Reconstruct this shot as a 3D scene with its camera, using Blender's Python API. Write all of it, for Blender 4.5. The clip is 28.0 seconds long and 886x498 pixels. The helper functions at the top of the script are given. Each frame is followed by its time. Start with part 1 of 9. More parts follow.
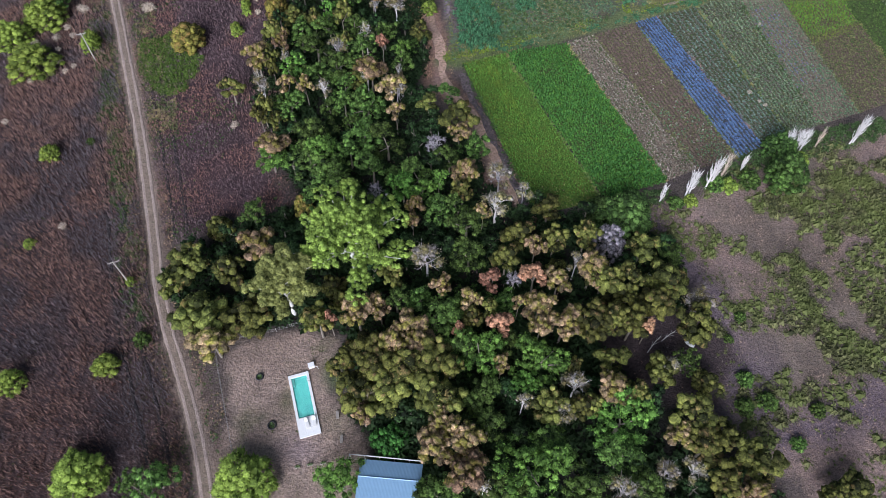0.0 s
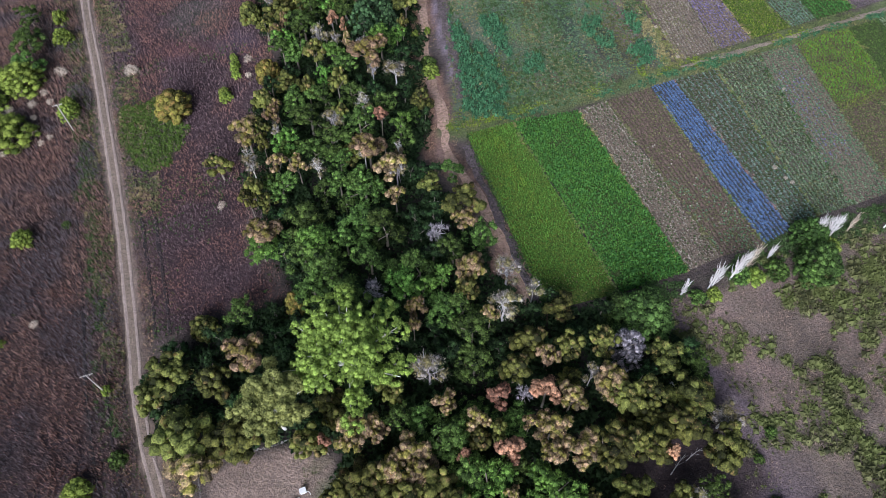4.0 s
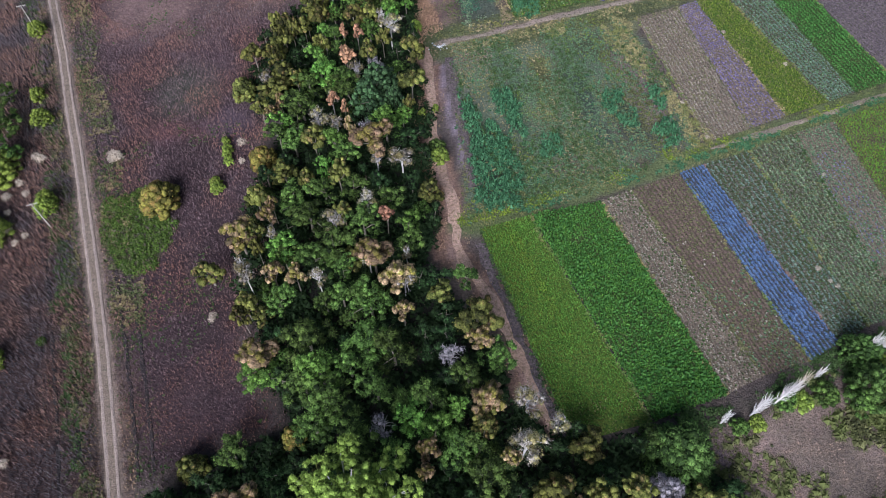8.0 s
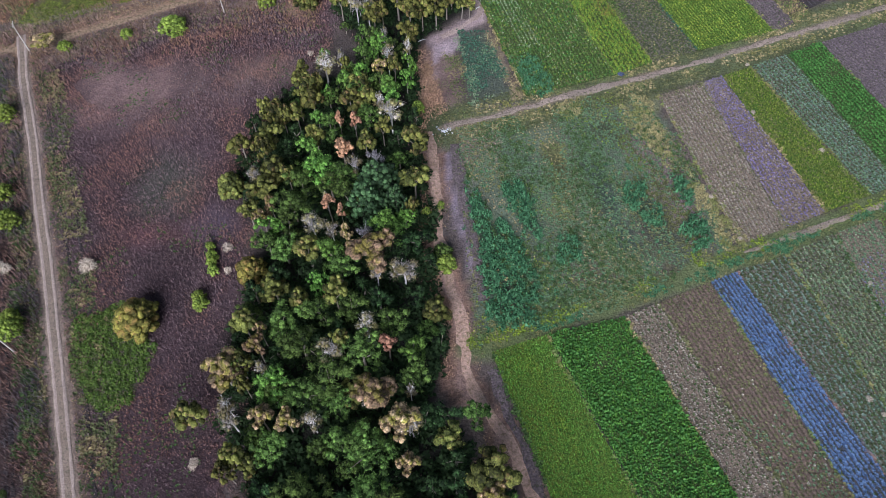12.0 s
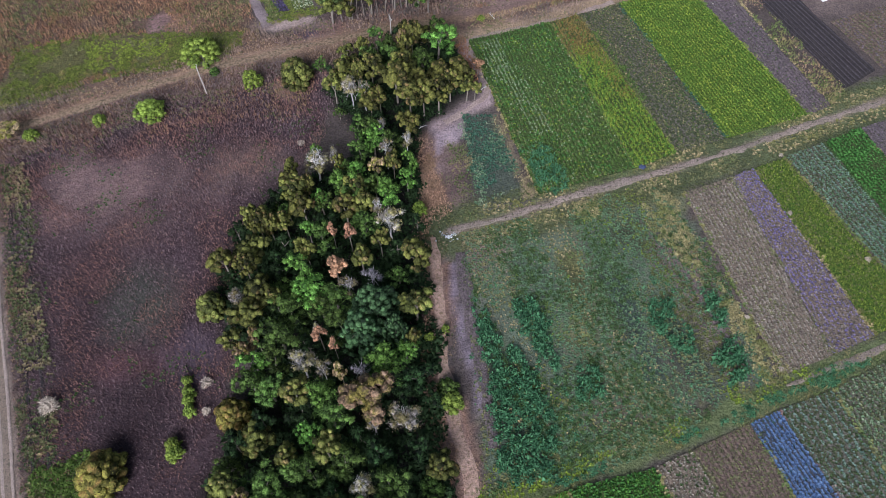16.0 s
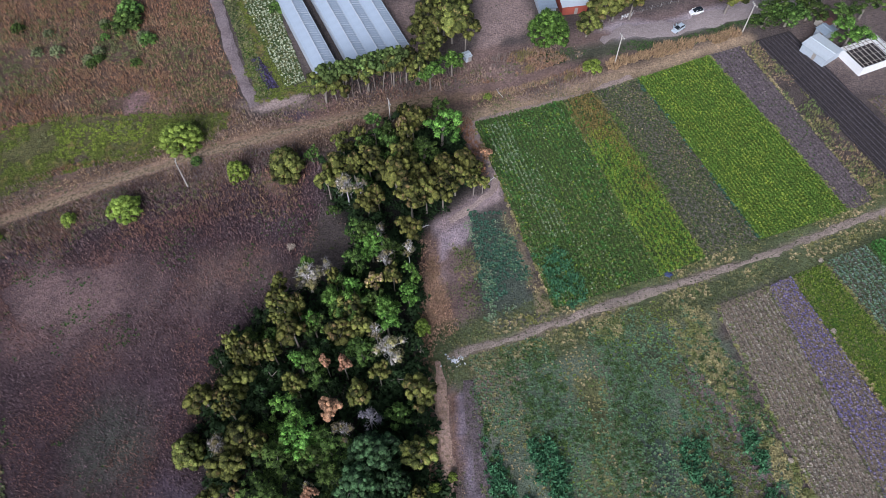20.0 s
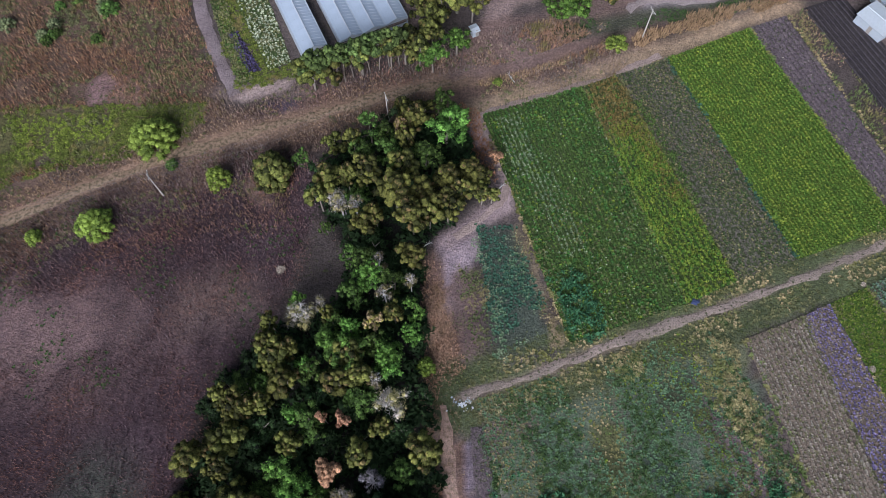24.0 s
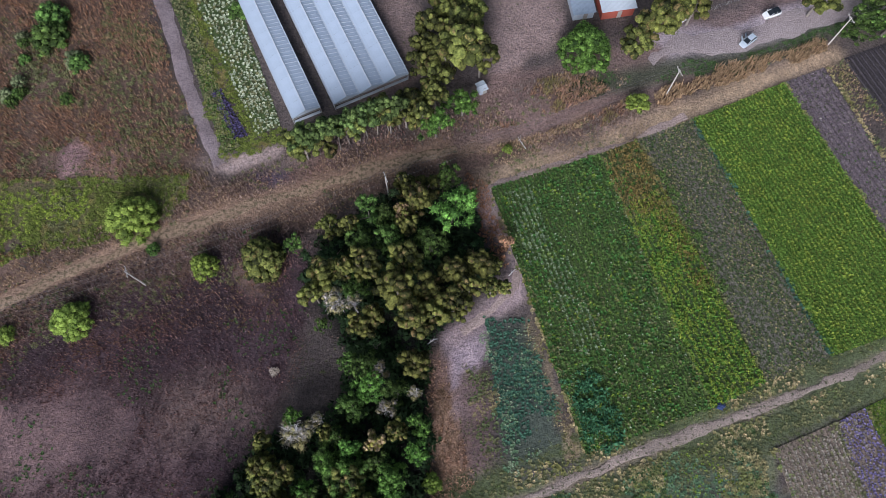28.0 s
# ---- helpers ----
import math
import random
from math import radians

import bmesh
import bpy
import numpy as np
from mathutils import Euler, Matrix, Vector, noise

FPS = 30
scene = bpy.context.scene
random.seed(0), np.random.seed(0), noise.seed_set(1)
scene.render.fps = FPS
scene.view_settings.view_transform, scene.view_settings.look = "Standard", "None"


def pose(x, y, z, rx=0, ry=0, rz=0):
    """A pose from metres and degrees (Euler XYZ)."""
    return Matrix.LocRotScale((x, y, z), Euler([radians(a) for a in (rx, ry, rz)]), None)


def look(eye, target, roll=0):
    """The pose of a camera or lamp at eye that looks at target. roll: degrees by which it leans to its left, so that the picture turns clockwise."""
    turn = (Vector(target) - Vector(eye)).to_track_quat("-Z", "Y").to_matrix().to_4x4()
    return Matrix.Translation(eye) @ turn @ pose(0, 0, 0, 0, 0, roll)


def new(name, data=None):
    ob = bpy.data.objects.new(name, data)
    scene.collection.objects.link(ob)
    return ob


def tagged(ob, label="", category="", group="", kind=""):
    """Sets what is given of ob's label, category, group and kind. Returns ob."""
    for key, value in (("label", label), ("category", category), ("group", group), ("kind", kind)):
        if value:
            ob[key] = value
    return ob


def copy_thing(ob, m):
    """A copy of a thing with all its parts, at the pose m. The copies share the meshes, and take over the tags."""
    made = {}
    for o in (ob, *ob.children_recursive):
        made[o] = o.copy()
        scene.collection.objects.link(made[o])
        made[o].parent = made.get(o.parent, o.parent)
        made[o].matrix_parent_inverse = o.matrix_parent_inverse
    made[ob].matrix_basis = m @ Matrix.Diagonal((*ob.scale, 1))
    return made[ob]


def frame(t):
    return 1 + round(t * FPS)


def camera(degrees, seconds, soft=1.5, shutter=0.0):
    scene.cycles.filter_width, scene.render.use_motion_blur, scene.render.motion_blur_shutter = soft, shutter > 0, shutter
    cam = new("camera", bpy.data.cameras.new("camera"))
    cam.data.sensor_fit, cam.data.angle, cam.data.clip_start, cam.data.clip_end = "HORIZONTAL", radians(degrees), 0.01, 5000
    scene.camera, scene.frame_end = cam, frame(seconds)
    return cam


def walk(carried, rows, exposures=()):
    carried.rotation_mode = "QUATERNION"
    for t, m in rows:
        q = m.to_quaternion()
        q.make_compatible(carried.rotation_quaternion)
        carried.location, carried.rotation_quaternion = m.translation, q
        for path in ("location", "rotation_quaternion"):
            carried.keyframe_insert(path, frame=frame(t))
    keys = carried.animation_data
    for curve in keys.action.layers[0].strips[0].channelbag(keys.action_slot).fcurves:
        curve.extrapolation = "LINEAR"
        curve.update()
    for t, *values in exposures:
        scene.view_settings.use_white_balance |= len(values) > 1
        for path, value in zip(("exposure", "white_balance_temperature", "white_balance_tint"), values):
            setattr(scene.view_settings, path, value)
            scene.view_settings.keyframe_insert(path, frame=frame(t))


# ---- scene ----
cam = camera(64.8, 28.0, soft=0.4)
METRES, EYE, TILT, LEAN, TURN = 200.0, 126.0, -58.0, 0.0, 0.0
ROWS = [
    (0.0, 0.0, 0.0, 0.0, 0.0, 0.0, 0.0),
    (0.5, -0.0003, 0.0047, 0.0083, -0.03, -0.02, -0.04),
    (1.0, -0.0006, 0.0108, 0.0189, -0.04, -0.04, -0.05),
    (1.5, -0.0009, 0.0179, 0.031, -0.07, -0.05, -0.07),
    (2.0, -0.0016, 0.0252, 0.0439, -0.09, -0.06, -0.07),
    (2.5, -0.0021, 0.0331, 0.0579, -0.08, -0.07, -0.06),
    (3.0, -0.0027, 0.0416, 0.0725, -0.07, -0.09, -0.05),
    (3.5, -0.0034, 0.0502, 0.087, -0.07, -0.12, -0.03),
    (5.5, -0.0087, 0.0849, 0.1451, -0.06, -0.12, 0.09),
    (6.0, -0.0101, 0.0936, 0.1597, -0.08, -0.1, 0.12),
    (6.5, -0.0112, 0.1027, 0.1746, -0.07, -0.1, 0.15),
    (7.0, -0.0129, 0.1117, 0.189, -0.07, -0.08, 0.18),
    (7.5, -0.0151, 0.1201, 0.2027, -0.08, -0.07, 0.21),
    (8.0, -0.0171, 0.1285, 0.2163, -0.1, -0.05, 0.25),
    (8.5, -0.0188, 0.1366, 0.2299, -0.11, -0.02, 0.3),
    (9.0, -0.0195, 0.145, 0.2442, -0.09, -0.01, 0.35),
    (9.5, -0.0204, 0.1541, 0.2588, -0.08, 0.02, 0.41),
    (10.0, -0.0221, 0.1633, 0.2744, -0.15, -0.04, 0.42),
    (10.5, -0.0229, 0.173, 0.2897, -0.16, -0.03, 0.45),
    (11.0, -0.0235, 0.1832, 0.306, -0.17, -0.03, 0.49),
    (11.5, -0.0239, 0.1939, 0.3225, -0.17, -0.04, 0.52),
    (12.0, -0.0248, 0.2046, 0.3392, -0.2, -0.02, 0.55),
    (12.5, -0.0254, 0.2154, 0.3556, -0.2, -0.04, 0.56),
    (14.5, -0.0278, 0.2568, 0.4184, -0.22, 0.0, 0.67),
    (15.0, -0.0281, 0.2664, 0.4348, -0.22, -0.01, 0.69),
    (15.5, -0.0283, 0.2766, 0.4504, -0.23, 0.03, 0.72),
    (16.0, -0.0288, 0.2862, 0.4666, -0.27, 0.04, 0.73),
    (16.5, -0.029, 0.2962, 0.4826, -0.26, 0.04, 0.75),
    (17.0, -0.0297, 0.306, 0.4982, -0.29, 0.06, 0.75),
    (17.5, -0.0315, 0.3156, 0.5128, -0.34, 0.08, 0.72),
    (18.0, -0.0321, 0.3247, 0.5271, -0.33, 0.1, 0.73),
    (18.5, -0.0331, 0.3338, 0.5416, -0.35, 0.12, 0.75),
    (19.0, -0.0337, 0.3431, 0.5565, -0.38, 0.13, 0.77),
    (19.5, -0.0342, 0.3532, 0.5722, -0.42, 0.13, 0.81),
    (20.0, -0.0344, 0.3634, 0.5882, -0.45, 0.1, 0.89),
    (20.5, -0.0346, 0.3735, 0.6037, -0.47, -0.53, 0.91),
    (21.0, -0.0348, 0.3836, 0.6193, -0.47, -2.85, 0.95),
    (21.5, -0.0352, 0.3935, 0.6363, -0.47, -4.36, 0.96),
    (23.5, -0.0361, 0.4336, 0.7019, -0.46, -8.19, 1.03),
    (24.0, -0.037, 0.4439, 0.7183, -0.5, -9.07, 1.04),
    (24.5, -0.0377, 0.4541, 0.7335, -0.53, -10.51, 1.07),
    (25.0, -0.0372, 0.4642, 0.7503, -0.5, -12.54, 1.12),
    (25.5, -0.0377, 0.4748, 0.7675, -0.55, -12.96, 1.16),
    (26.0, -0.0382, 0.485, 0.7838, -0.59, -12.94, 1.19),
    (26.5, -0.0386, 0.4953, 0.8002, -0.6, -12.95, 1.25),
    (27.0, -0.0389, 0.5055, 0.8169, -0.61, -13.08, 1.28),
    (27.5, -0.0393, 0.5158, 0.8323, -0.62, -13.25, 1.31),
    (28.0, -0.0395, 0.5261, 0.8487, -0.61, -13.86, 1.3),
]
walk(cam, [(t, pose(0, 0, EYE, TILT, LEAN, TURN) @ pose(METRES * x, METRES * y, METRES * z, 90 + pitch, roll, yaw)) for t, x, y, z, yaw, pitch, roll in ROWS], [(0.0, -0.09), (10.0, 0.06), (20.0, -0.18), (25.0, -0.22), (28.0, -0.18)])

# ---- light ----
world = bpy.data.worlds.new("sky")
scene.world = world
world.use_nodes = True
sky = world.node_tree.nodes.new("ShaderNodeTexSky")
sky.sky_type, sky.sun_disc = "NISHITA", False
sky.sun_elevation, sky.sun_rotation = radians(33), radians(195)
sky.air_density, sky.dust_density = 1.0, 2.5
background = world.node_tree.nodes["Background"]
background.inputs["Strength"].default_value = 0.08
world.node_tree.links.new(sky.outputs[0], background.inputs["Color"])
sun = new("sun", bpy.data.lights.new("sun", "SUN"))
sun.data.energy, sun.data.angle, sun.data.color = 4.9, radians(38), (0.925, 0.965, 1.150)
sun.matrix_world = look((-16, -60, 40), (0, 0, 0))


# ---- materials ----
def material(name, rough=0.9, metal=0.0):
    m = bpy.data.materials.new(name)
    m.use_nodes = True
    b = m.node_tree.nodes["Principled BSDF"]
    b.inputs["Roughness"].default_value, b.inputs["Metallic"].default_value = rough, metal
    b.inputs["Specular IOR Level"].default_value = 0.4
    return m, m.node_tree.nodes, m.node_tree.links, b


def blend_rgb(nodes, links, kind, factor, a, b):
    n = nodes.new("ShaderNodeMix")
    n.data_type, n.blend_type = "RGBA", kind
    for socket, value in ((n.inputs[0], factor), (n.inputs[6], a), (n.inputs[7], b)):
        if isinstance(value, bpy.types.NodeSocket):
            links.new(value, socket)
        elif isinstance(value, tuple):
            socket.default_value = (*value[:3], 1)
        else:
            socket.default_value = value
    return n.outputs[2]


def noise_at(nodes, links, scale, detail=4.0, rough=0.6, low=0.3, high=0.7):
    """A noise in metres of the thing's own space, spread to 0..1."""
    c = nodes.new("ShaderNodeTexCoord")
    n = nodes.new("ShaderNodeTexNoise")
    n.inputs["Scale"].default_value, n.inputs["Detail"].default_value, n.inputs["Roughness"].default_value = scale, detail, rough
    links.new(c.outputs["Object"], n.inputs["Vector"])
    r = nodes.new("ShaderNodeMapRange")
    r.inputs[1].default_value, r.inputs[2].default_value = low, high
    links.new(n.outputs[0], r.inputs[0])
    return r.outputs[0]


def bumped(nodes, links, b, height, strength=0.5, distance=0.1):
    n = nodes.new("ShaderNodeBump")
    n.inputs["Strength"].default_value, n.inputs["Distance"].default_value = strength, distance
    links.new(height, n.inputs["Height"])
    links.new(n.outputs[0], b.inputs["Normal"])


def leaf_material(name, a, b_, other=None, share=0.25, rough=0.85, spread=0.35, patch=0.55, clump=0.45, grain=0.0):
    """Foliage: each leaf its own shade between a and b_, each plant its own tone, a share of leaves in another colour."""
    m, nodes, links, b = material(name, rough)
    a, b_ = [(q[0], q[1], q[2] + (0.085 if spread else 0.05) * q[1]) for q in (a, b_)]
    # tree leaves span a wider range: lit tops and deep gaps put into colour
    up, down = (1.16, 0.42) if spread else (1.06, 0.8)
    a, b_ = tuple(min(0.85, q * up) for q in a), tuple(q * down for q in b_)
    g = nodes.new("ShaderNodeNewGeometry")
    o = nodes.new("ShaderNodeObjectInfo")
    c = blend_rgb(nodes, links, "MIX", g.outputs["Random Per Island"], a, b_)
    if other:
        f = noise_at(nodes, links, patch, 3.0, 0.6, 0.62 - share * 0.5, 0.72 - share * 0.5)
        c = blend_rgb(nodes, links, "MIX", f, c, other)
    # clump-sized noise paints lighter and shaded leaf heads into the colour
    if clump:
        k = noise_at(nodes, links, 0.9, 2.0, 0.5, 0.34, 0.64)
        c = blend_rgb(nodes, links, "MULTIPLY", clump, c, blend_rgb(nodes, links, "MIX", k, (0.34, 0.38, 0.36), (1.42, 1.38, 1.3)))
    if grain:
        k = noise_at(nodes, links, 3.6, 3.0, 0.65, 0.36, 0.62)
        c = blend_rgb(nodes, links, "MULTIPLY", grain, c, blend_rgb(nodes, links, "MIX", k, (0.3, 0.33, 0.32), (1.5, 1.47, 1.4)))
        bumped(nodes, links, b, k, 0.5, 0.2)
    b.inputs["Specular IOR Level"].default_value = 0.22
    h = nodes.new("ShaderNodeHueSaturation")
    links.new(c, h.inputs["Color"])
    for socket, low, high in (("Hue", 0.5 - 0.045 * spread, 0.5 + 0.03 * spread), ("Value", 1 - spread, 1 + spread * 0.9)):
        r = nodes.new("ShaderNodeMapRange")
        r.inputs[3].default_value, r.inputs[4].default_value = low, high
        links.new(o.outputs["Random"], r.inputs[0])
        links.new(r.outputs[0], h.inputs[socket])
    links.new(h.outputs[0], b.inputs["Base Color"])
    return m


def flecked(nodes, links, colour, fleck, share, scale=1.5):
    """Scatter flecks of another colour (leaves, straw, stones) over a surface."""
    f = noise_at(nodes, links, scale, 5.0, 0.72, 0.60 - 0.2 * share, 0.66 - 0.2 * share)
    return blend_rgb(nodes, links, "MIX", f, colour, fleck)


def soil_material(name, a, b_, scale=0.5, grain=2.3, rough=0.95, relief=0.8, fleck=None, share=0.5, uneven=0.75):
    m, nodes, links, b = material(name, rough)
    f, k = noise_at(nodes, links, scale), noise_at(nodes, links, grain, 5.0, 0.72, 0.36, 0.64)
    c = blend_rgb(nodes, links, "MIX", f, a, b_)
    if fleck:
        c = flecked(nodes, links, c, fleck, share)
    c = blend_rgb(nodes, links, "MULTIPLY", uneven, c, blend_rgb(nodes, links, "MIX", k, (0.35, 0.34, 0.36), (1.6, 1.57, 1.52)))
    mid = noise_at(nodes, links, 1.1, 3.0, 0.6, 0.32, 0.68)
    c = blend_rgb(nodes, links, "MULTIPLY", uneven * 0.8, c, blend_rgb(nodes, links, "MIX", mid, (0.6, 0.6, 0.62), (1.3, 1.29, 1.27)))
    links.new(c, b.inputs["Base Color"])
    bumped(nodes, links, b, k, relief, 0.15)
    return m


def paint_material(name, a, stain, rough=0.6, metal=0.0, scale=0.8, amount=0.5):
    m, nodes, links, b = material(name, rough, metal)
    f = noise_at(nodes, links, scale, 6.0, 0.65, 0.45, 0.8)
    k = noise_at(nodes, links, scale * 9, 4.0, 0.6, 0.4, 0.9)
    mul = nodes.new("ShaderNodeMath")
    mul.operation = "MULTIPLY_ADD"
    mul.inputs[1].default_value, mul.inputs[2].default_value = amount, 0.0
    links.new(f, mul.inputs[0])
    c = blend_rgb(nodes, links, "MIX", mul.outputs[0], a, stain)
    c = blend_rgb(nodes, links, "MULTIPLY", 0.3, c, blend_rgb(nodes, links, "MIX", k, (1.0, 1.0, 1.0), (0.7, 0.7, 0.7)))
    links.new(c, b.inputs["Base Color"])
    return m


# ---- mesh helpers ----
BLADE = np.array([(-0.34, -0.34, 0.0), (0.34, -0.30, 0.05), (0.0, 0.6, 0.0)])
BLADE_T = np.array([(0, 1, 2)])
OCTA = np.array([(1, 0, 0), (-1, 0, 0), (0, 1, 0), (0, -1, 0), (0, 0, 1), (0, 0, -1)], float)
OCTA_T = np.array([(0, 2, 4), (2, 1, 4), (1, 3, 4), (3, 0, 4), (2, 0, 5), (1, 2, 5), (3, 1, 5), (0, 3, 5)])
seed_bm = bmesh.new()
bmesh.ops.create_icosphere(seed_bm, subdivisions=1, radius=1.0)
seed_bm.verts.index_update()
CORE = np.array([q.co[:] for q in seed_bm.verts])
CORE_T = np.array([[q.index for q in face.verts] for face in seed_bm.faces])
seed_bm.free()
seed_bm = bmesh.new()
bmesh.ops.create_icosphere(seed_bm, subdivisions=2, radius=1.0)
seed_bm.verts.index_update()
LUMP = np.array([q.co[:] for q in seed_bm.verts])
LUMP_T = np.array([[q.index for q in face.verts] for face in seed_bm.faces if face.calc_center_median().z > -0.45])
seed_bm.free()


def mesh_of(name, v, t, mats, index=None, smooth=False):
    """A mesh of triangles from arrays."""
    me = bpy.data.meshes.new(name)
    v, t = np.asarray(v, np.float32), np.asarray(t, np.int32)
    me.vertices.add(len(v))
    me.vertices.foreach_set("co", v.ravel())
    me.loops.add(len(t) * 3)
    me.loops.foreach_set("vertex_index", t.ravel())
    me.polygons.add(len(t))
    me.polygons.foreach_set("loop_start", np.arange(0, len(t) * 3, 3, dtype=np.int32))
    if index is not None:
        me.polygons.foreach_set("material_index", np.asarray(index, np.int32))
    me.polygons.foreach_set("use_smooth", np.full(len(t), smooth))
    for m in mats if isinstance(mats, (list, tuple)) else [mats]:
        me.materials.append(m)
    me.update(calc_edges=True)
    return me


def turn_z(a):
    c, s, o = np.cos(a), np.sin(a), np.zeros_like(a)
    return np.stack([np.stack([c, -s, o], -1), np.stack([s, c, o], -1), np.stack([o, o, o + 1], -1)], -2)


def turns(n, r, tilt):
    """n rotations: any heading, leaning up to tilt radians."""
    a, b = r.uniform(0, 2 * np.pi, n), r.uniform(-tilt, tilt, n)
    c, s, o = np.cos(b), np.sin(b), np.zeros(n)
    x = np.stack([np.stack([o + 1, o, o], -1), np.stack([o, c, -s], -1), np.stack([o, s, c], -1)], -2)
    return turn_z(a) @ x @ turn_z(r.uniform(0, 2 * np.pi, n))


def strew(templates, pos, size, r, tilt=0.2, rot=None):
    """Copies of templates (v, t) at pos as one set of arrays."""
    pos, size = np.asarray(pos, float), np.asarray(size, float)
    if size.ndim == 1:
        size = np.repeat(size[:, None], 3, 1)
    pick = r.integers(0, len(templates), len(pos))
    if rot is None:
        rot = turns(len(pos), r, tilt)
    vs, ts, base = [], [], 0
    for k, (v, t) in enumerate(templates):
        m = pick == k
        n = int(m.sum())
        if n:
            w = np.einsum("nij,nvj->nvi", rot[m], v[None] * size[m][:, None]) + pos[m][:, None]
            vs.append(w.reshape(-1, 3))
            ts.append((t[None] + (np.arange(n) * len(v))[:, None, None] + base).reshape(-1, 3))
            base += n * len(v)
    return np.concatenate(vs), np.concatenate(ts)


def merged(*sets):
    vs, ts, base = [], [], 0
    for v, t in sets:
        vs.append(v), ts.append(np.asarray(t) + base)
        base += len(v)
    return np.concatenate(vs), np.concatenate(ts)


def tube(points, radii, sides=6):
    p = np.asarray(points, float)
    v, t = [], []
    for i, (q, rad) in enumerate(zip(p, radii)):
        d = p[min(i + 1, len(p) - 1)] - p[max(i - 1, 0)]
        d /= np.linalg.norm(d) + 1e-9
        u = np.cross(d, (0.31, 0.95, 0.05))
        u /= np.linalg.norm(u) + 1e-9
        w = np.cross(d, u)
        a = np.arange(sides) * 2 * np.pi / sides
        v += list(q + rad * (np.cos(a)[:, None] * u + np.sin(a)[:, None] * w))
    for i in range(len(p) - 1):
        for k in range(sides):
            a, b = i * sides + k, i * sides + (k + 1) % sides
            t += [(a, b, a + sides), (b, b + sides, a + sides)]
    e = (len(p) - 1) * sides
    t += [(e, e + k, e + k + 1) for k in range(1, sides - 1)] + [(0, k + 1, k) for k in range(1, sides - 1)]
    return np.array(v), np.array(t)


def box(sx, sy, sz, at=(0, 0, 0), bevel=0.0, turn=0.0):
    """A bevelled box standing on at, as a bmesh."""
    bm = bmesh.new()
    bmesh.ops.create_cube(bm, size=1)
    bmesh.ops.scale(bm, vec=(sx, sy, sz), verts=bm.verts)
    if bevel:
        bmesh.ops.bevel(bm, geom=list(bm.edges), offset=bevel, segments=2, affect="EDGES", profile=0.6)
    bmesh.ops.transform(bm, matrix=pose(at[0], at[1], at[2] + sz / 2, 0, 0, turn), verts=bm.verts)
    return bm


def join(*bms):
    out = bms[0]
    for b in bms[1:]:
        me = bpy.data.meshes.new("piece")
        b.to_mesh(me)
        out.from_mesh(me)
        b.free()
        bpy.data.meshes.remove(me)
    return out


def part(name, bm, mat, parent=None, label=""):
    """A bmesh, a mesh or arrays as ONE mesh object under a thing or a part."""
    if isinstance(bm, tuple):
        me = mesh_of(name, *bm, mat, smooth=name == "crown")
    elif isinstance(bm, bpy.types.Mesh):
        me = bm
    else:
        me = bpy.data.meshes.new(name)
        bmesh.ops.recalc_face_normals(bm, faces=bm.faces)
        bm.to_mesh(me)
        bm.free()
        me.materials.append(mat)
    ob = new(name, me)
    if parent:
        ob.parent = parent
    return tagged(ob, label)


def fbm(x, y, size, seed, octaves=4):
    """Soft noise in -1..1 over the plan, size metres wide."""
    out, amp, total = np.zeros_like(x), 1.0, 0.0
    r = np.random.default_rng(seed)
    for k in range(octaves):
        grid = r.uniform(-1, 1, (64, 64))
        u, v = x / size + 17.3 * k, y / size + 9.1 * k
        i, j = np.floor(u).astype(int), np.floor(v).astype(int)
        fu, fv = u - i, v - j
        fu, fv = fu * fu * (3 - 2 * fu), fv * fv * (3 - 2 * fv)
        q = lambda a, b: grid[(i + a) % 64, (j + b) % 64]
        out += amp * ((q(0, 0) * (1 - fu) + q(1, 0) * fu) * (1 - fv) + (q(0, 1) * (1 - fu) + q(1, 1) * fu) * fv)
        total += amp
        amp, size = amp * 0.55, size * 0.47
    return out / total * 1.6


def depth_in(poly, x, y):
    """Metres inside (plus) or outside (minus) of a polygon."""
    inside, near = np.zeros(x.shape, bool), np.full(x.shape, 1e9)
    for (ax, ay), (bx, by) in zip(poly, poly[1:] + poly[:1]):
        k = np.clip(((x - ax) * (bx - ax) + (y - ay) * (by - ay)) / ((bx - ax) ** 2 + (by - ay) ** 2 + 1e-9), 0, 1)
        near = np.minimum(near, np.hypot(x - ax - k * (bx - ax), y - ay - k * (by - ay)))
        inside ^= ((ay > y) != (by > y)) & (x < (bx - ax) * (y - ay) / (by - ay + 1e-12) + ax)
    return np.where(inside, near, -near)


def line_gap(line, x, y):
    near = np.full(x.shape, 1e9)
    for (ax, ay), (bx, by) in zip(line, line[1:]):
        k = np.clip(((x - ax) * (bx - ax) + (y - ay) * (by - ay)) / ((bx - ax) ** 2 + (by - ay) ** 2 + 1e-9), 0, 1)
        near = np.minimum(near, np.hypot(x - ax - k * (bx - ax), y - ay - k * (by - ay)))
    return near


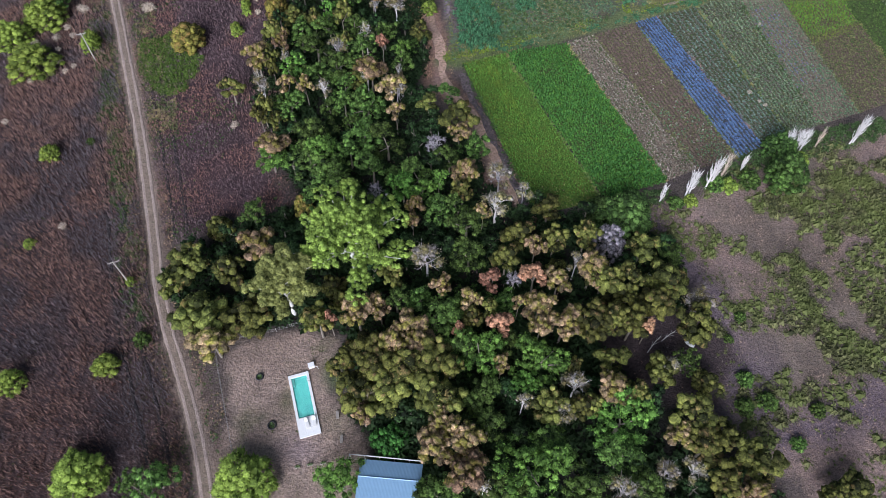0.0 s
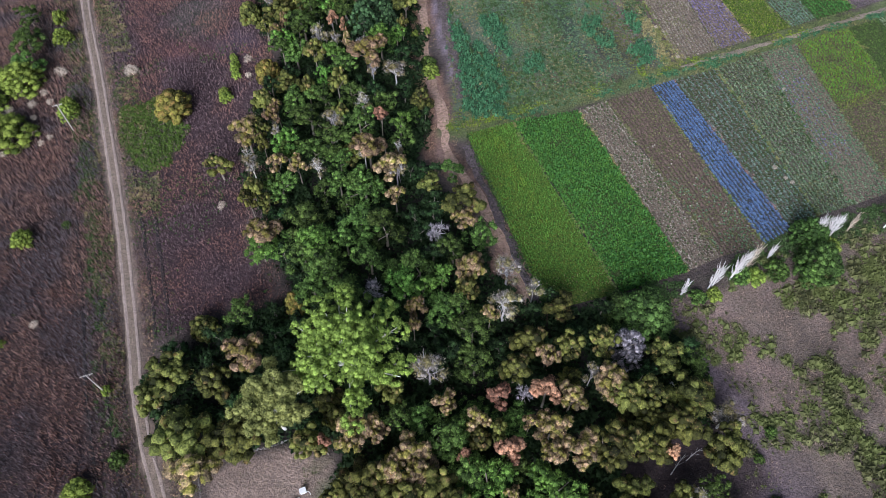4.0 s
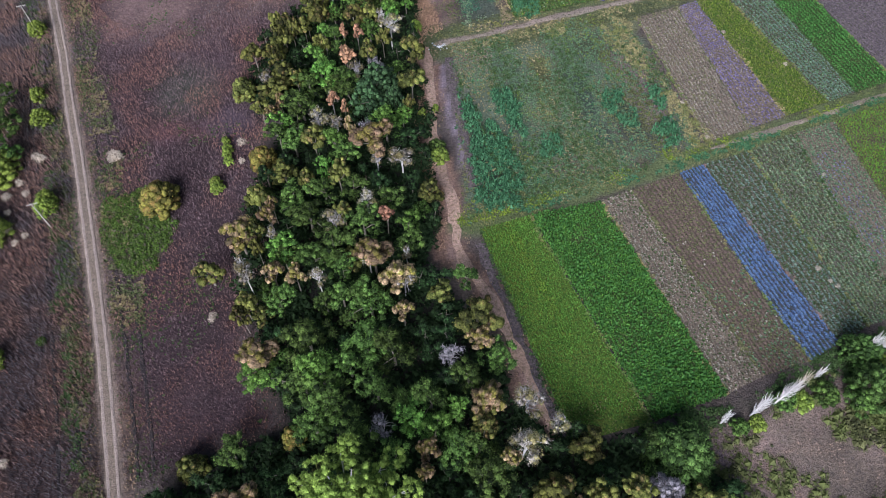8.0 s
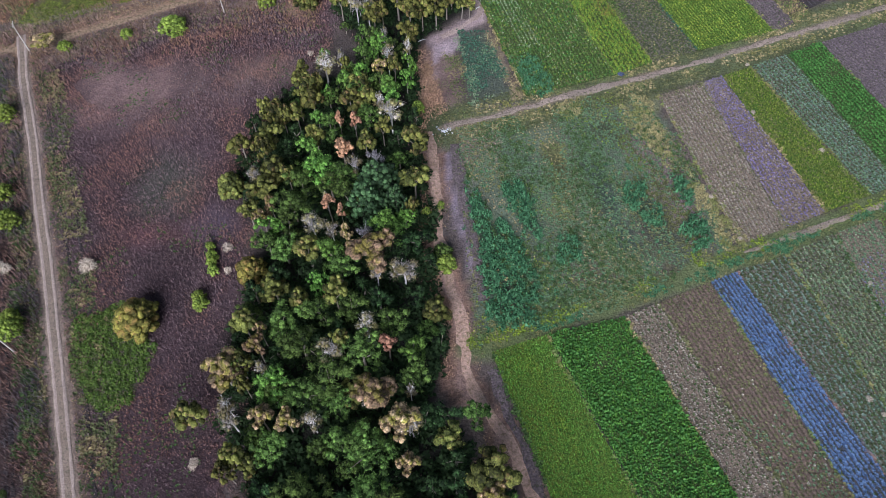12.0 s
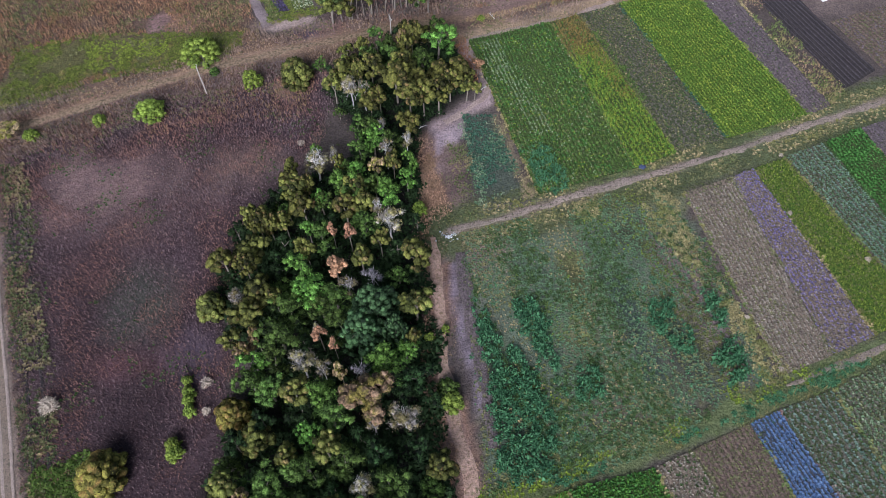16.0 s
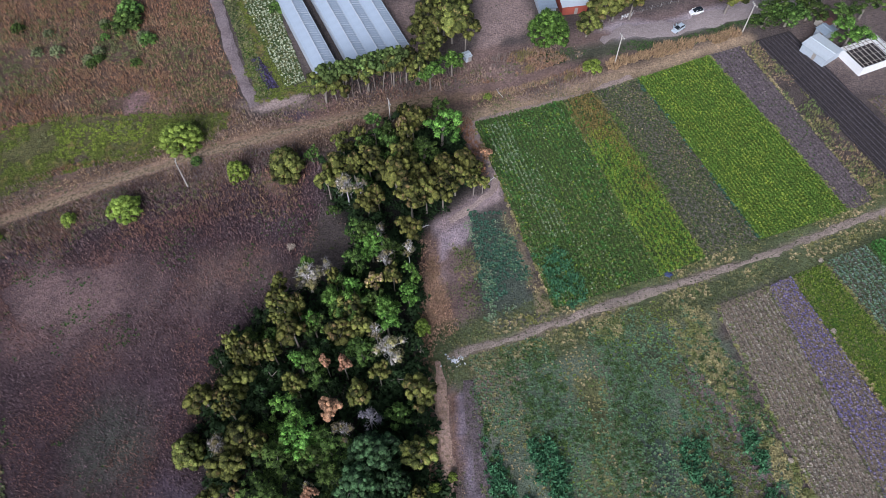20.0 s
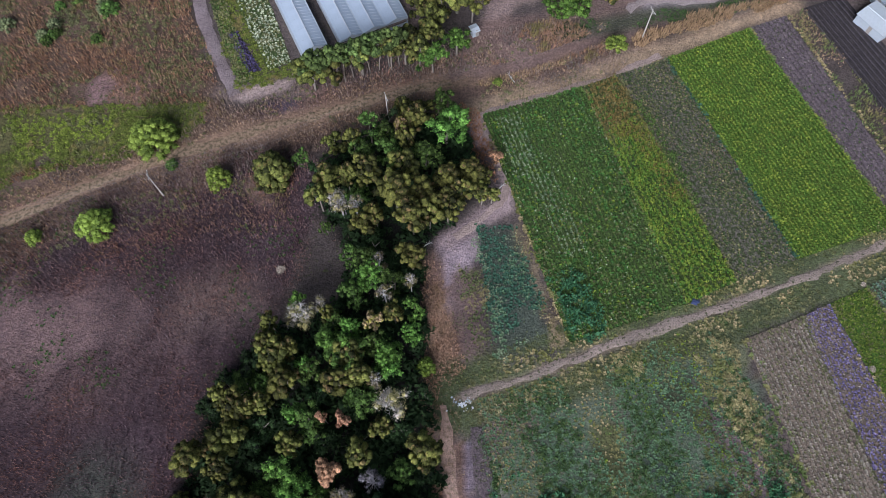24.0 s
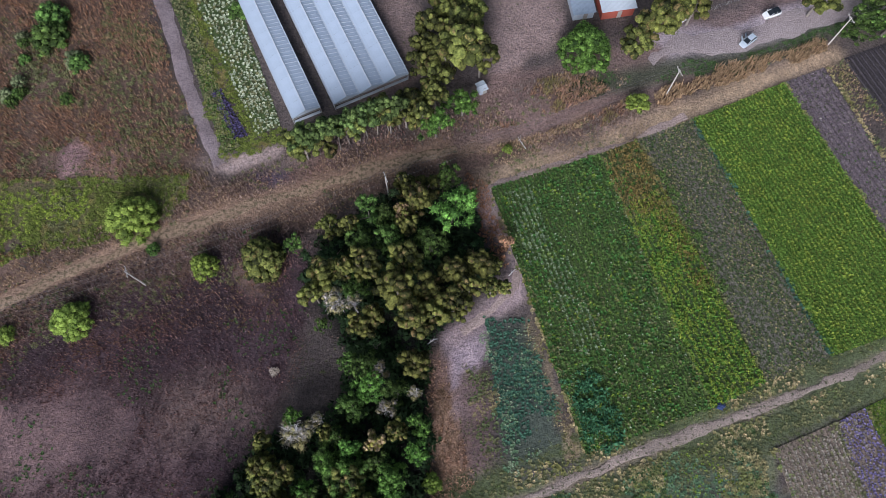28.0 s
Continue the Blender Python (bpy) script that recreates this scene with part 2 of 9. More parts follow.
def spread_in(poly, per_m2, r, edge=0.0, clump=0.0, seed=3, along_rows=0):
    """Random places in a polygon; clump thins them out in patches."""
    q = np.array(poly)
    lo, hi = q.min(0), q.max(0)
    n = int((hi - lo).prod() * per_m2)
    x, y = r.uniform(lo[0], hi[0], n), r.uniform(lo[1], hi[1], n)
    keep = depth_in(poly, x, y) + fbm(x, y, 4.0, seed) * 1.2 > edge
    if clump:
        keep &= fbm(x + 0.32 * y * along_rows, y * (1 - 0.62 * along_rows), 9.0, seed + 1) > r.uniform(-1, 1, n) * 0.16 + clump - 0.32
    return np.stack([x[keep], y[keep]], 1)


# ---- plant templates ----
def puff(r, leaves=60, leaf=0.3, core=0.74, flat=1.0, long=1.0, burst=False, lumpy=0.0):
    """A head of leaves one unit in radius round a small core, which is itself uneven where lumpy."""
    d = r.normal(size=(leaves, 3))
    d[:, 2] = np.abs(d[:, 2]) * 0.95 - 0.22
    d /= np.linalg.norm(d, axis=1)[:, None]
    rot = turns(leaves, r, 0.95)
    if burst:  # leaves point away from the middle of the head
        y_ = d * (1, 1, 0.45) + r.normal(0, 0.22, (leaves, 3))
        y_ /= np.linalg.norm(y_, axis=1)[:, None]
        x_ = np.cross(y_, np.array((0, 0, 1)) + r.normal(0, 0.35, (leaves, 3)))
        x_ /= np.linalg.norm(x_, axis=1)[:, None]
        rot = np.stack([x_, y_, np.cross(x_, y_)], -1)
    v, t = strew([(BLADE * (1, long, 1), BLADE_T)], d * r.uniform(max(0.62, core * 1.02), 1.04, (leaves, 1)), leaf * r.uniform(0.7, 1.35, leaves), r, rot=rot)
    cv, ct = (LUMP, LUMP_T) if lumpy else (CORE, CORE_T) if core > 0.75 else (OCTA, OCTA_T)
    v, t = merged((cv * core * r.uniform(0.85 - lumpy, 1.1 + lumpy, (len(cv), 1)), ct), (v, t))
    return v * (1, 1, flat), t


def tuft(r, blades=7, lean=0.55, width=0.07):
    """Stalks of dry weed, one unit high."""
    v, t = [], []
    for k in range(blades):
        a, l, h = r.uniform(0, 6.28), r.uniform(0.1, lean), r.uniform(0.55, 1.0)
        d = np.array((math.cos(a), math.sin(a), 0))
        s = np.array((-d[1], d[0], 0)) * width * r.uniform(0.7, 1.5)
        b = d * 0.1
        n = len(v)
        v += [b - s, b + s, b + d * l + np.array((0, 0, h))]
        t += [(n, n + 1, n + 2)]
    return np.array(v), np.array(t)


def rosette(r, leaves=8, up=0.45, wide=0.36):
    """A low plant: a ring of broad leaves, one unit in radius."""
    v, t = [], []
    for k in range(leaves):
        a = k * 2.4 + r.uniform(-0.3, 0.3)
        d = np.array((math.cos(a), math.sin(a), 0))
        s = np.array((-d[1], d[0], 0)) * wide * r.uniform(0.8, 1.3)
        l, h = r.uniform(0.6, 1.05), up * r.uniform(0.5, 1.2) * (1 + k / leaves)
        n = len(v)
        v += [d * 0.02 + np.array((0, 0, h * 0.3)), d * l - s + np.array((0, 0, h)), d * l + s + np.array((0, 0, h * 0.85))]
        t += [(n, n + 1, n + 2)]
    return np.array(v), np.array(t)


T = np.random.default_rng(11)
TUFTS = [tuft(T, 3, 0.36, 0.068) for _ in range(6)]
GRASS = [tuft(T, 6, 0.9, 0.09) for _ in range(5)]
ROSETTES = [rosette(T) for _ in range(4)]
BUSHES = [puff(T, 20, 0.62, 0.5, 0.8) for _ in range(4)]
REEDS = [tuft(T, 6, 0.95, 0.11) for _ in range(4)]
SCRUB_HEADS = [puff(T, 26, 0.3, 0.72, 0.8, 1.3, True) for _ in range(5)]


# ---- materials of the place ----
M = {}
M["dry_leafsoil"] = soil_material("track_earth", (0.36, 0.275, 0.22), (0.26, 0.20, 0.155), 0.35, 4, uneven=0.4, fleck=(0.17, 0.15, 0.11), share=0.3)
M["rut"] = soil_material("bare_track_earth", (0.52, 0.415, 0.36), (0.42, 0.33, 0.29), 0.5, 4, uneven=0.4)
M["path"] = soil_material("trodden_path_earth", (0.47, 0.37, 0.32), (0.27, 0.22, 0.185), 0.2, 3.2, uneven=0.45, fleck=(0.12, 0.12, 0.07), share=0.3)
M["lane"] = soil_material("lilac_grey_lane_earth", (0.36, 0.29, 0.295), (0.24, 0.19, 0.195), 0.2, 3, uneven=0.5)
M["cross_rut"] = soil_material("tan_wheel_track_earth", (0.47, 0.335, 0.225), (0.34, 0.235, 0.155), 0.12, 3, uneven=0.5, fleck=(0.15, 0.12, 0.07), share=0.5)
M["salmon_path"] = soil_material("salmon_trodden_earth", (0.72, 0.50, 0.40), (0.52, 0.345, 0.265), 0.3, 3, uneven=0.5, fleck=(0.30, 0.21, 0.14), share=0.35)
M["pink_path"] = soil_material("pinkish_bare_earth", (0.52, 0.40, 0.36), (0.39, 0.295, 0.26), 0.25, 3, uneven=0.45)
M["road"] = soil_material("gravel_road_earth", (0.45, 0.375, 0.365), (0.36, 0.295, 0.285), 0.12, 3, uneven=0.4)
M["soil_brown"] = soil_material("brown_field_soil", (0.19, 0.135, 0.108), (0.135, 0.098, 0.08), fleck=(0.12, 0.125, 0.06), share=0.45)
M["soil_purple"] = soil_material("purplish_field_soil", (0.19, 0.15, 0.163), (0.125, 0.098, 0.108), fleck=(0.085, 0.085, 0.06), share=0.4)
M["soil_tan"] = soil_material("tan_mulched_soil", (0.265, 0.21, 0.165), (0.18, 0.142, 0.113), fleck=(0.12, 0.115, 0.07), share=0.35)
M["soil_dark"] = soil_material("dark_soil_and_shadow_line", (0.038, 0.033, 0.036), (0.06, 0.05, 0.05), uneven=0.4)
M["soil_blue"] = soil_material("bluish_leaf_litter_soil", (0.07, 0.085, 0.12), (0.09, 0.085, 0.095), uneven=0.5, fleck=(0.04, 0.06, 0.03), share=0.4)
M["ridge_soil"] = soil_material("lighter_ridge_earth", (0.085, 0.072, 0.084), (0.06, 0.05, 0.058), uneven=0.5)
M["soil_green"] = soil_material("weedy_green_soil", (0.07, 0.122, 0.035), (0.09, 0.112, 0.044), fleck=(0.056, 0.10, 0.025), share=0.5)
M["soil_grass"] = soil_material("grass_covered_soil", (0.085, 0.17, 0.022), (0.13, 0.16, 0.03), 0.3, fleck=(0.05, 0.12, 0.016), share=0.5)
M["soil_grey"] = soil_material("grey_weedy_soil", (0.18, 0.163, 0.14), (0.135, 0.128, 0.10), fleck=(0.065, 0.085, 0.035), share=0.7)
M["dry"] = leaf_material("dry_brown_weed", (0.43, 0.275, 0.215), (0.20, 0.12, 0.105), (0.17, 0.145, 0.16), 0.3, spread=0.0, patch=0.075)
M["dry_tan"] = leaf_material("dry_tan_grass", (0.47, 0.345, 0.26), (0.25, 0.18, 0.14), (0.2, 0.165, 0.15), 0.3, spread=0.0, patch=0.1)
M["dry_purple"] = leaf_material("dry_purplish_weed", (0.32, 0.23, 0.235), (0.14, 0.10, 0.108), (0.34, 0.19, 0.16), 0.3, spread=0.0, patch=0.07)
M["dry_wine"] = leaf_material("wine_red_dry_weed", (0.235, 0.125, 0.115), (0.10, 0.05, 0.05), spread=0.0, patch=0.1)
M["dry_red"] = leaf_material("dry_russet_weed", (0.50, 0.29, 0.18), (0.22, 0.125, 0.08), (0.26, 0.22, 0.09), 0.2, spread=0.0, patch=0.16)
M["straw"] = leaf_material("straw_grass", (0.60, 0.43, 0.25), (0.34, 0.21, 0.13), spread=0.0)
M["straw_weed"] = leaf_material("straw_and_olive_weed", (0.60, 0.49, 0.25), (0.30, 0.24, 0.11), (0.2, 0.2, 0.07), 0.3, spread=0.0, patch=0.3)
M["reed_red"] = leaf_material("orange_brown_weed", (0.52, 0.275, 0.15), (0.28, 0.15, 0.085), spread=0.0)
M["reed"] = leaf_material("orange_straw_reed", (0.52, 0.365, 0.20), (0.32, 0.21, 0.115), spread=0.0)
M["weed_green"] = leaf_material("green_weed", (0.10, 0.165, 0.05), (0.04, 0.08, 0.022), spread=0.0)
# darkened green: the shade below the trees is painted into this leaf
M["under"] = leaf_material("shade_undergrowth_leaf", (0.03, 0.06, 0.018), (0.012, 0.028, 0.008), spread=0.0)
M["weed_olive"] = leaf_material("olive_weed", (0.24, 0.24, 0.10), (0.12, 0.13, 0.055), spread=0.0)
M["straw_olive"] = leaf_material("olive_straw_tussock", (0.46, 0.40, 0.18), (0.22, 0.20, 0.085), (0.2, 0.22, 0.08), 0.25, spread=0.0, patch=0.2)
M["orange_straw"] = leaf_material("orange_straw_grass", (0.66, 0.42, 0.27), (0.38, 0.23, 0.145), (0.3, 0.2, 0.12), 0.2, spread=0.0, patch=0.1)
M["weed_grey"] = leaf_material("greyish_green_weed", (0.17, 0.28, 0.14), (0.082, 0.155, 0.076), spread=0.0)
M["crop_gold"] = leaf_material("golden_green_crop", (0.34, 0.43, 0.048), (0.14, 0.20, 0.02), spread=0.0)
M["verge"] = leaf_material("verge_grass", (0.22, 0.29, 0.085), (0.105, 0.15, 0.042), (0.26, 0.24, 0.10), 0.3, spread=0.0, patch=0.2)
M["verge_dull"] = leaf_material("dull_verge_leaf", (0.165, 0.19, 0.075), (0.07, 0.09, 0.034), (0.27, 0.22, 0.12), 0.25, spread=0.0, patch=0.2)
M["north_green"] = leaf_material("yellow_green_weed", (0.225, 0.27, 0.046), (0.085, 0.115, 0.02), (0.24, 0.2, 0.08), 0.15, spread=0.0, patch=0.2)
M["weed_teal"] = leaf_material("teal_weed", (0.08, 0.18, 0.112), (0.034, 0.088, 0.054), spread=0.0)
M["squash"] = leaf_material("dark_squash_leaf", (0.105, 0.28, 0.12), (0.022, 0.08, 0.038), spread=0.0)
M["scrub"] = leaf_material("grey_green_scrub_leaf", (0.165, 0.172, 0.066), (0.048, 0.055, 0.022), (0.125, 0.15, 0.05), 0.35, spread=0.0, patch=0.12, clump=0.35)
M["crumb"] = leaf_material("lighter_ridge_crumb", (0.10, 0.086, 0.098), (0.066, 0.056, 0.064), spread=0.0, clump=0.2)
M["clod"] = leaf_material("crumbled_soil", (0.22, 0.18, 0.195), (0.12, 0.096, 0.106), spread=0.0)
M["patch_leaf"] = leaf_material("yellowish_green_shrub_leaf", (0.135, 0.215, 0.034), (0.04, 0.08, 0.013), spread=0.0)
M["crop_light"] = leaf_material("light_green_crop", (0.19, 0.43, 0.05), (0.09, 0.25, 0.03), spread=0.0)
M["crop_yellow"] = leaf_material("yellow_green_crop", (0.27, 0.367, 0.0324), (0.13, 0.2, 0.018), spread=0.0)
M["crop_mid"] = leaf_material("mid_green_crop", (0.0978, 0.259, 0.0483), (0.03, 0.11, 0.018), spread=0.0)
M["crop_lime"] = leaf_material("lime_green_crop", (0.175, 0.30, 0.036), (0.07, 0.15, 0.018), spread=0.0)
M["crop_bright"] = leaf_material("bright_green_crop", (0.155, 0.365, 0.046), (0.042, 0.14, 0.017), spread=0.0)
M["crop_dark"] = leaf_material("dark_green_crop", (0.14, 0.235, 0.045), (0.04, 0.08, 0.016), spread=0.0)
M["crop_blue"] = leaf_material("blue_cabbage_leaf", (0.17, 0.275, 0.45), (0.07, 0.125, 0.26), spread=0.0, clump=0.15)
M["crop_teal"] = leaf_material("teal_cabbage_leaf", (0.235, 0.335, 0.255), (0.10, 0.17, 0.12), spread=0.0)
M["crop_violet"] = leaf_material("violet_flower", (0.31, 0.265, 0.483), (0.1, 0.08, 0.16), spread=0.0)
M["crop_violet_dark"] = leaf_material("dark_violet_flower", (0.13, 0.105, 0.22), (0.06, 0.05, 0.10), spread=0.0)
M["crop_white"] = leaf_material("pale_flower", (0.56, 0.51, 0.42), (0.25, 0.22, 0.18), spread=0.0)
M["crop_tan"] = leaf_material("tan_dried_heads", (0.46, 0.41, 0.32), (0.22, 0.19, 0.145), spread=0.0)
M["crop_rust"] = leaf_material("rusty_crop_leaf", (0.29, 0.215, 0.066), (0.14, 0.115, 0.034), spread=0.0)
M["crop_pale"] = leaf_material("pale_green_crop", (0.333, 0.414, 0.253), (0.15, 0.21, 0.1), spread=0.0)
M["crop_silver"] = leaf_material("silver_green_cabbage_leaf", (0.55, 0.62, 0.42), (0.24, 0.34, 0.16), spread=0.0)
M["crop_white_leaf"] = leaf_material("white_cabbage_leaf", (0.62, 0.67, 0.47), (0.40, 0.48, 0.27), spread=0.0)
M["white"] = paint_material("white_paint", (0.82, 0.82, 0.80), (0.55, 0.53, 0.5), 0.5, 0, 0.7, 0.35)
M["steel"] = paint_material("grey_galvanised_steel", (0.45, 0.46, 0.47), (0.25, 0.22, 0.2), 0.45, 0.6)
M["wood"] = paint_material("weathered_grey_wood", (0.36, 0.33, 0.30), (0.2, 0.17, 0.15), 0.85, 0, 2.0)
M["dark"] = paint_material("dark_rubber", (0.03, 0.03, 0.032), (0.07, 0.06, 0.055), 0.8)

# ---- ground: one sheet, its soil changing from place to place ----
TRACK = [(-36.5, 12), (-41, 27.6), (-43.7, 35.6), (-46.6, 43), (-50.2, 50.8), (-54.4, 59.1), (-58.9, 70.6), (-61.6, 80), (-71.1, 108.9), (-81.1, 136),
         (-89.2, 157.7), (-94, 169.3), (-102.2, 191.2), (-110.8, 211.3), (-116, 227)]
CROSS = [(-190, 196), (-135, 215), (-104, 226.4), (-93.6, 231), (-83, 236.2), (-73.4, 240.5), (-65.6, 243.8), (-53.4, 248.2), (-41.1, 252.2), (-28.5, 256), (-14.7, 260.3), (-4, 262.6), (6.5, 265), (18, 268.6), (32, 274.6), (40, 280.5), (46, 283.8)]
ROAD = [(37, 281.5), (43.5, 285.6), (52, 284.9), (60, 287.0), (68, 290), (80, 294), (92, 298), (121, 308), (190, 332)]
FIELD_PATH = [(-3.8, 193.4), (1.6, 195.0), (7.9, 196.7), (15.7, 199.4), (27.7, 203.5), (36, 206.4), (45.9, 209.2), (53.6, 211.8), (61, 214.4), (72.5, 218.6), (92.8, 226.3), (130, 240), (180, 258)]
DIVIDER = [(0.5, 135.2), (14.2, 140.2), (31.4, 146.0), (46.8, 151.2), (60.3, 156.8), (73.5, 161.4), (96, 170), (130, 183), (180, 203)]
BELT_PATH = [(19, 87), (14, 97), (10.5, 108), (5, 120), (-1.2, 128.6), (-0.6, 137), (-2.6, 147), (-5.6, 157), (-6.6, 164.4), (-6.0, 173.7), (-7.2, 185), (-7.4, 192), (-7.0, 200), (-7.2, 208), (-7.6, 215), (-8, 220)]
BELT = [(-60, 72), (-47, 86), (-33, 91), (-39, 103), (-46, 118), (-50, 134), (-45, 152), (-43, 165), (-48, 167), (-55, 178), (-50, 196), (-41, 206), (-27, 215), (-26, 222),
        (-35, 236), (-30, 247), (-12, 256), (-1, 254), (2, 243), (5, 236), (-2, 229), (-8, 222), (-9, 205), (-8, 184), (-5, 168), (-4, 150), (-3, 134), (-6, 126), (6, 112), (14, 92),
        (34, 88), (48, 82), (53, 66), (48, 44), (60, 28), (56, 14), (-4, 14), (-14, 36), (-20, 46), (-20, 58), (-40, 59), (-48, 55)]
SCRUB = [(40, 90), (49, 92), (82, 105), (108, 117), (200, 150), (200, -60), (58, -60), (62, 29), (52, 40), (52, 52), (57, 68), (46, 82)]
YARD = [(-43, 55), (-40, 58), (-27, 61), (-20, 58), (-20, 46), (-13, 36), (-14, 10), (-37, 10), (-42, 28), (-40, 42)]
GREEN_NORTH = [(-118, 231), (-104, 235.5), (-92, 242), (-77, 244.5), (-62, 250), (-57, 253), (-57, 258), (-80, 258), (-95, 257.5), (-115, 252)]
TAN_PATCH = [(-98, 209), (-90, 215), (-80, 214), (-70, 217), (-61, 211), (-64, 204), (-74, 203), (-80, 198), (-92, 202)]
TEAL_PLOT = [(-0.2, 227.8), (8.9, 227.2), (13.6, 204.5), (2.5, 199.9)]
WILD = [(-1, 193), (24, 199.5), (48, 208), (58, 158.5), (30, 144.5), (2, 136)]
LEFT_FIELD = [(-64, 80), (-119, 226), (-200, 196), (-120, 0), (-44, 0), (-44, 30), (-54, 55)]
MID_FIELD = [(-58, 80), (-113, 225), (-80, 237), (-40, 247), (-30, 240), (-40, 205), (-50, 190), (-40, 100), (-35, 92)]
NORTH_FIELD = [(-200, 206), (-104, 236), (-52, 255), (-70, 300), (-90, 380), (-300, 380)]

near_x, near_y = np.arange(-150, 141, 1.4), np.arange(0, 331, 1.4)
far = np.array([6, 16, 34, 70, 140, 300, 700, 1500, 3200.0])
gx = np.concatenate([-150 - far[::-1], near_x, 140 + far])
gy = np.concatenate([0 - far[::-1], near_y, 330 + far])
X, Y = np.meshgrid(gx, gy)
x, y = X.ravel(), Y.ravel()
tint = np.tile((0.115, 0.092, 0.078), (len(x), 1))


def lay(weight, colour):
    """Mix a soil colour into the ground sheet."""
    w = np.clip(weight, 0, 1)[:, None]
    tint[:] = tint * (1 - w) + np.array(colour) * w


rough_edge = fbm(x, y, 7, 21) * 2.2
patch = fbm(x, y, 26, 22)
streak = fbm(x * 1.0, y * 0.35, 9, 23)
lay((depth_in(LEFT_FIELD, x, y) + rough_edge) / 2, (0.088, 0.058, 0.052))
lay((depth_in(LEFT_FIELD, x, y) > 0) * np.clip(patch, 0, 0.7), (0.062, 0.054, 0.062))
lay((depth_in(MID_FIELD, x, y) + rough_edge) / 2, (0.072, 0.045, 0.048))
lay((depth_in(MID_FIELD, x, y) > 0) * np.clip(fbm(x, y, 22, 25) * 1.3, 0, 0.85), (0.092, 0.059, 0.064))
lay(1.25 - np.hypot((x + 78) / 22, (y - 207) / 14) + 0.5 * streak, (0.25, 0.163, 0.145))
lay(1.1 - np.hypot((x + 50) / 14, (y - 213) / 8) + 0.5 * streak, (0.21, 0.15, 0.125))
lay(1.1 - np.hypot((x + 66) / 9, (y - 177) / 10) + 0.5 * streak, (0.085, 0.088, 0.068))
lay(1.1 - np.hypot((x + 67) / 10, (y - 163) / 4) + 0.5 * streak, (0.125, 0.066, 0.07))
lay(1.0 - np.hypot((x + 54) / 6, (y - 166) / 9) + 0.5 * streak, (0.115, 0.085, 0.105))
lay((depth_in(NORTH_FIELD, x, y) + rough_edge) / 2, (0.145, 0.095, 0.066))
lay((depth_in(NORTH_FIELD, x, y) > 0) * np.clip(patch * 1.3, 0, 0.8), (0.105, 0.095, 0.052))
lay((depth_in(GREEN_NORTH, x, y) + rough_edge) / 2, (0.13, 0.125, 0.045))
lay(1.2 - np.hypot((x + 74) / 6, (y - 263) / 5) + 0.6 * streak, (0.27, 0.17, 0.135))
lay((depth_in(SCRUB, x, y) + rough_edge) / 3, (0.31, 0.225, 0.185))
lay((depth_in(SCRUB, x, y) > -2) * np.clip(fbm(x, y, 17, 27) * 1.1, 0, 0.6), (0.13, 0.115, 0.08))
lay(1.0 - np.hypot((x - 58) / 9, (y - 44) / 20) + 0.5 * patch, (0.15, 0.118, 0.13))
lay(1.3 - np.abs(line_gap([(46, 84), (55, 68), (55, 50), (62, 38), (80, 44), (100, 62)], x, y)) / 4 + 0.3 * streak, (0.185, 0.142, 0.15))
lay((depth_in(YARD, x, y) + rough_edge * 0.6) / 1.5, (0.35, 0.265, 0.205))
lay((depth_in(YARD, x, y) > 0) * np.clip(fbm(x, y, 6, 28) * 1.2 - 0.25, 0, 0.8), (0.13, 0.125, 0.07))
lay(1.2 - np.hypot((x + 26) / 5, (y - 36) / 4) + 0.4 * patch, (0.28, 0.215, 0.195))
lay(1.2 - np.hypot((x + 20.5) / 3.4, (y - 51) / 4) + 0.3 * patch, (0.06, 0.095, 0.035))
lay(1.1 - np.hypot((x + 29) / 2.5, (y - 46) / 6) + 0.5 * streak, (0.13, 0.135, 0.06))
lay((depth_in(WILD, x, y) + rough_edge) / 2, (0.14, 0.18, 0.115))
lay((depth_in(WILD, x, y) > 0) * np.clip(fbm(x + 0.35 * y, y * 0.3, 7, 29) * 1.5, 0, 0.85), (0.11, 0.165, 0.10))
lay((depth_in(WILD, x, y) > 0) * np.clip(fbm(x + 0.35 * y, y * 0.3, 6, 129) * 1.4 - 0.35, 0, 0.7), (0.20, 0.19, 0.075))
lay((depth_in(WILD, x, y) > 0) * np.clip(fbm(x + 0.35 * y, y * 0.4, 5, 229) * 1.4 - 0.5, 0, 0.7), (0.22, 0.17, 0.15))
for px, py, rx, ry, colour in ((22.5, 177, 2.2, 11, (0.14, 0.14, 0.055)), (13, 150, 2, 12, (0.15, 0.155, 0.045)), (1.5, 184, 5, 5, (0.21, 0.16, 0.13)), (30, 178, 4, 16, (0.075, 0.10, 0.07)),
                               (50, 180, 5, 12, (0.20, 0.15, 0.12)), (34, 192, 6, 7, (0.085, 0.10, 0.05)), (26, 152, 8, 5, (0.17, 0.145, 0.10)), (42, 162, 6, 6, (0.075, 0.085, 0.06)), (43, 202, 4, 4, (0.24, 0.20, 0.09))):
    lay(1.2 - np.hypot((x - px + 0.3 * (y - py)) / rx, (y - py) / ry) + 0.5 * streak, colour)
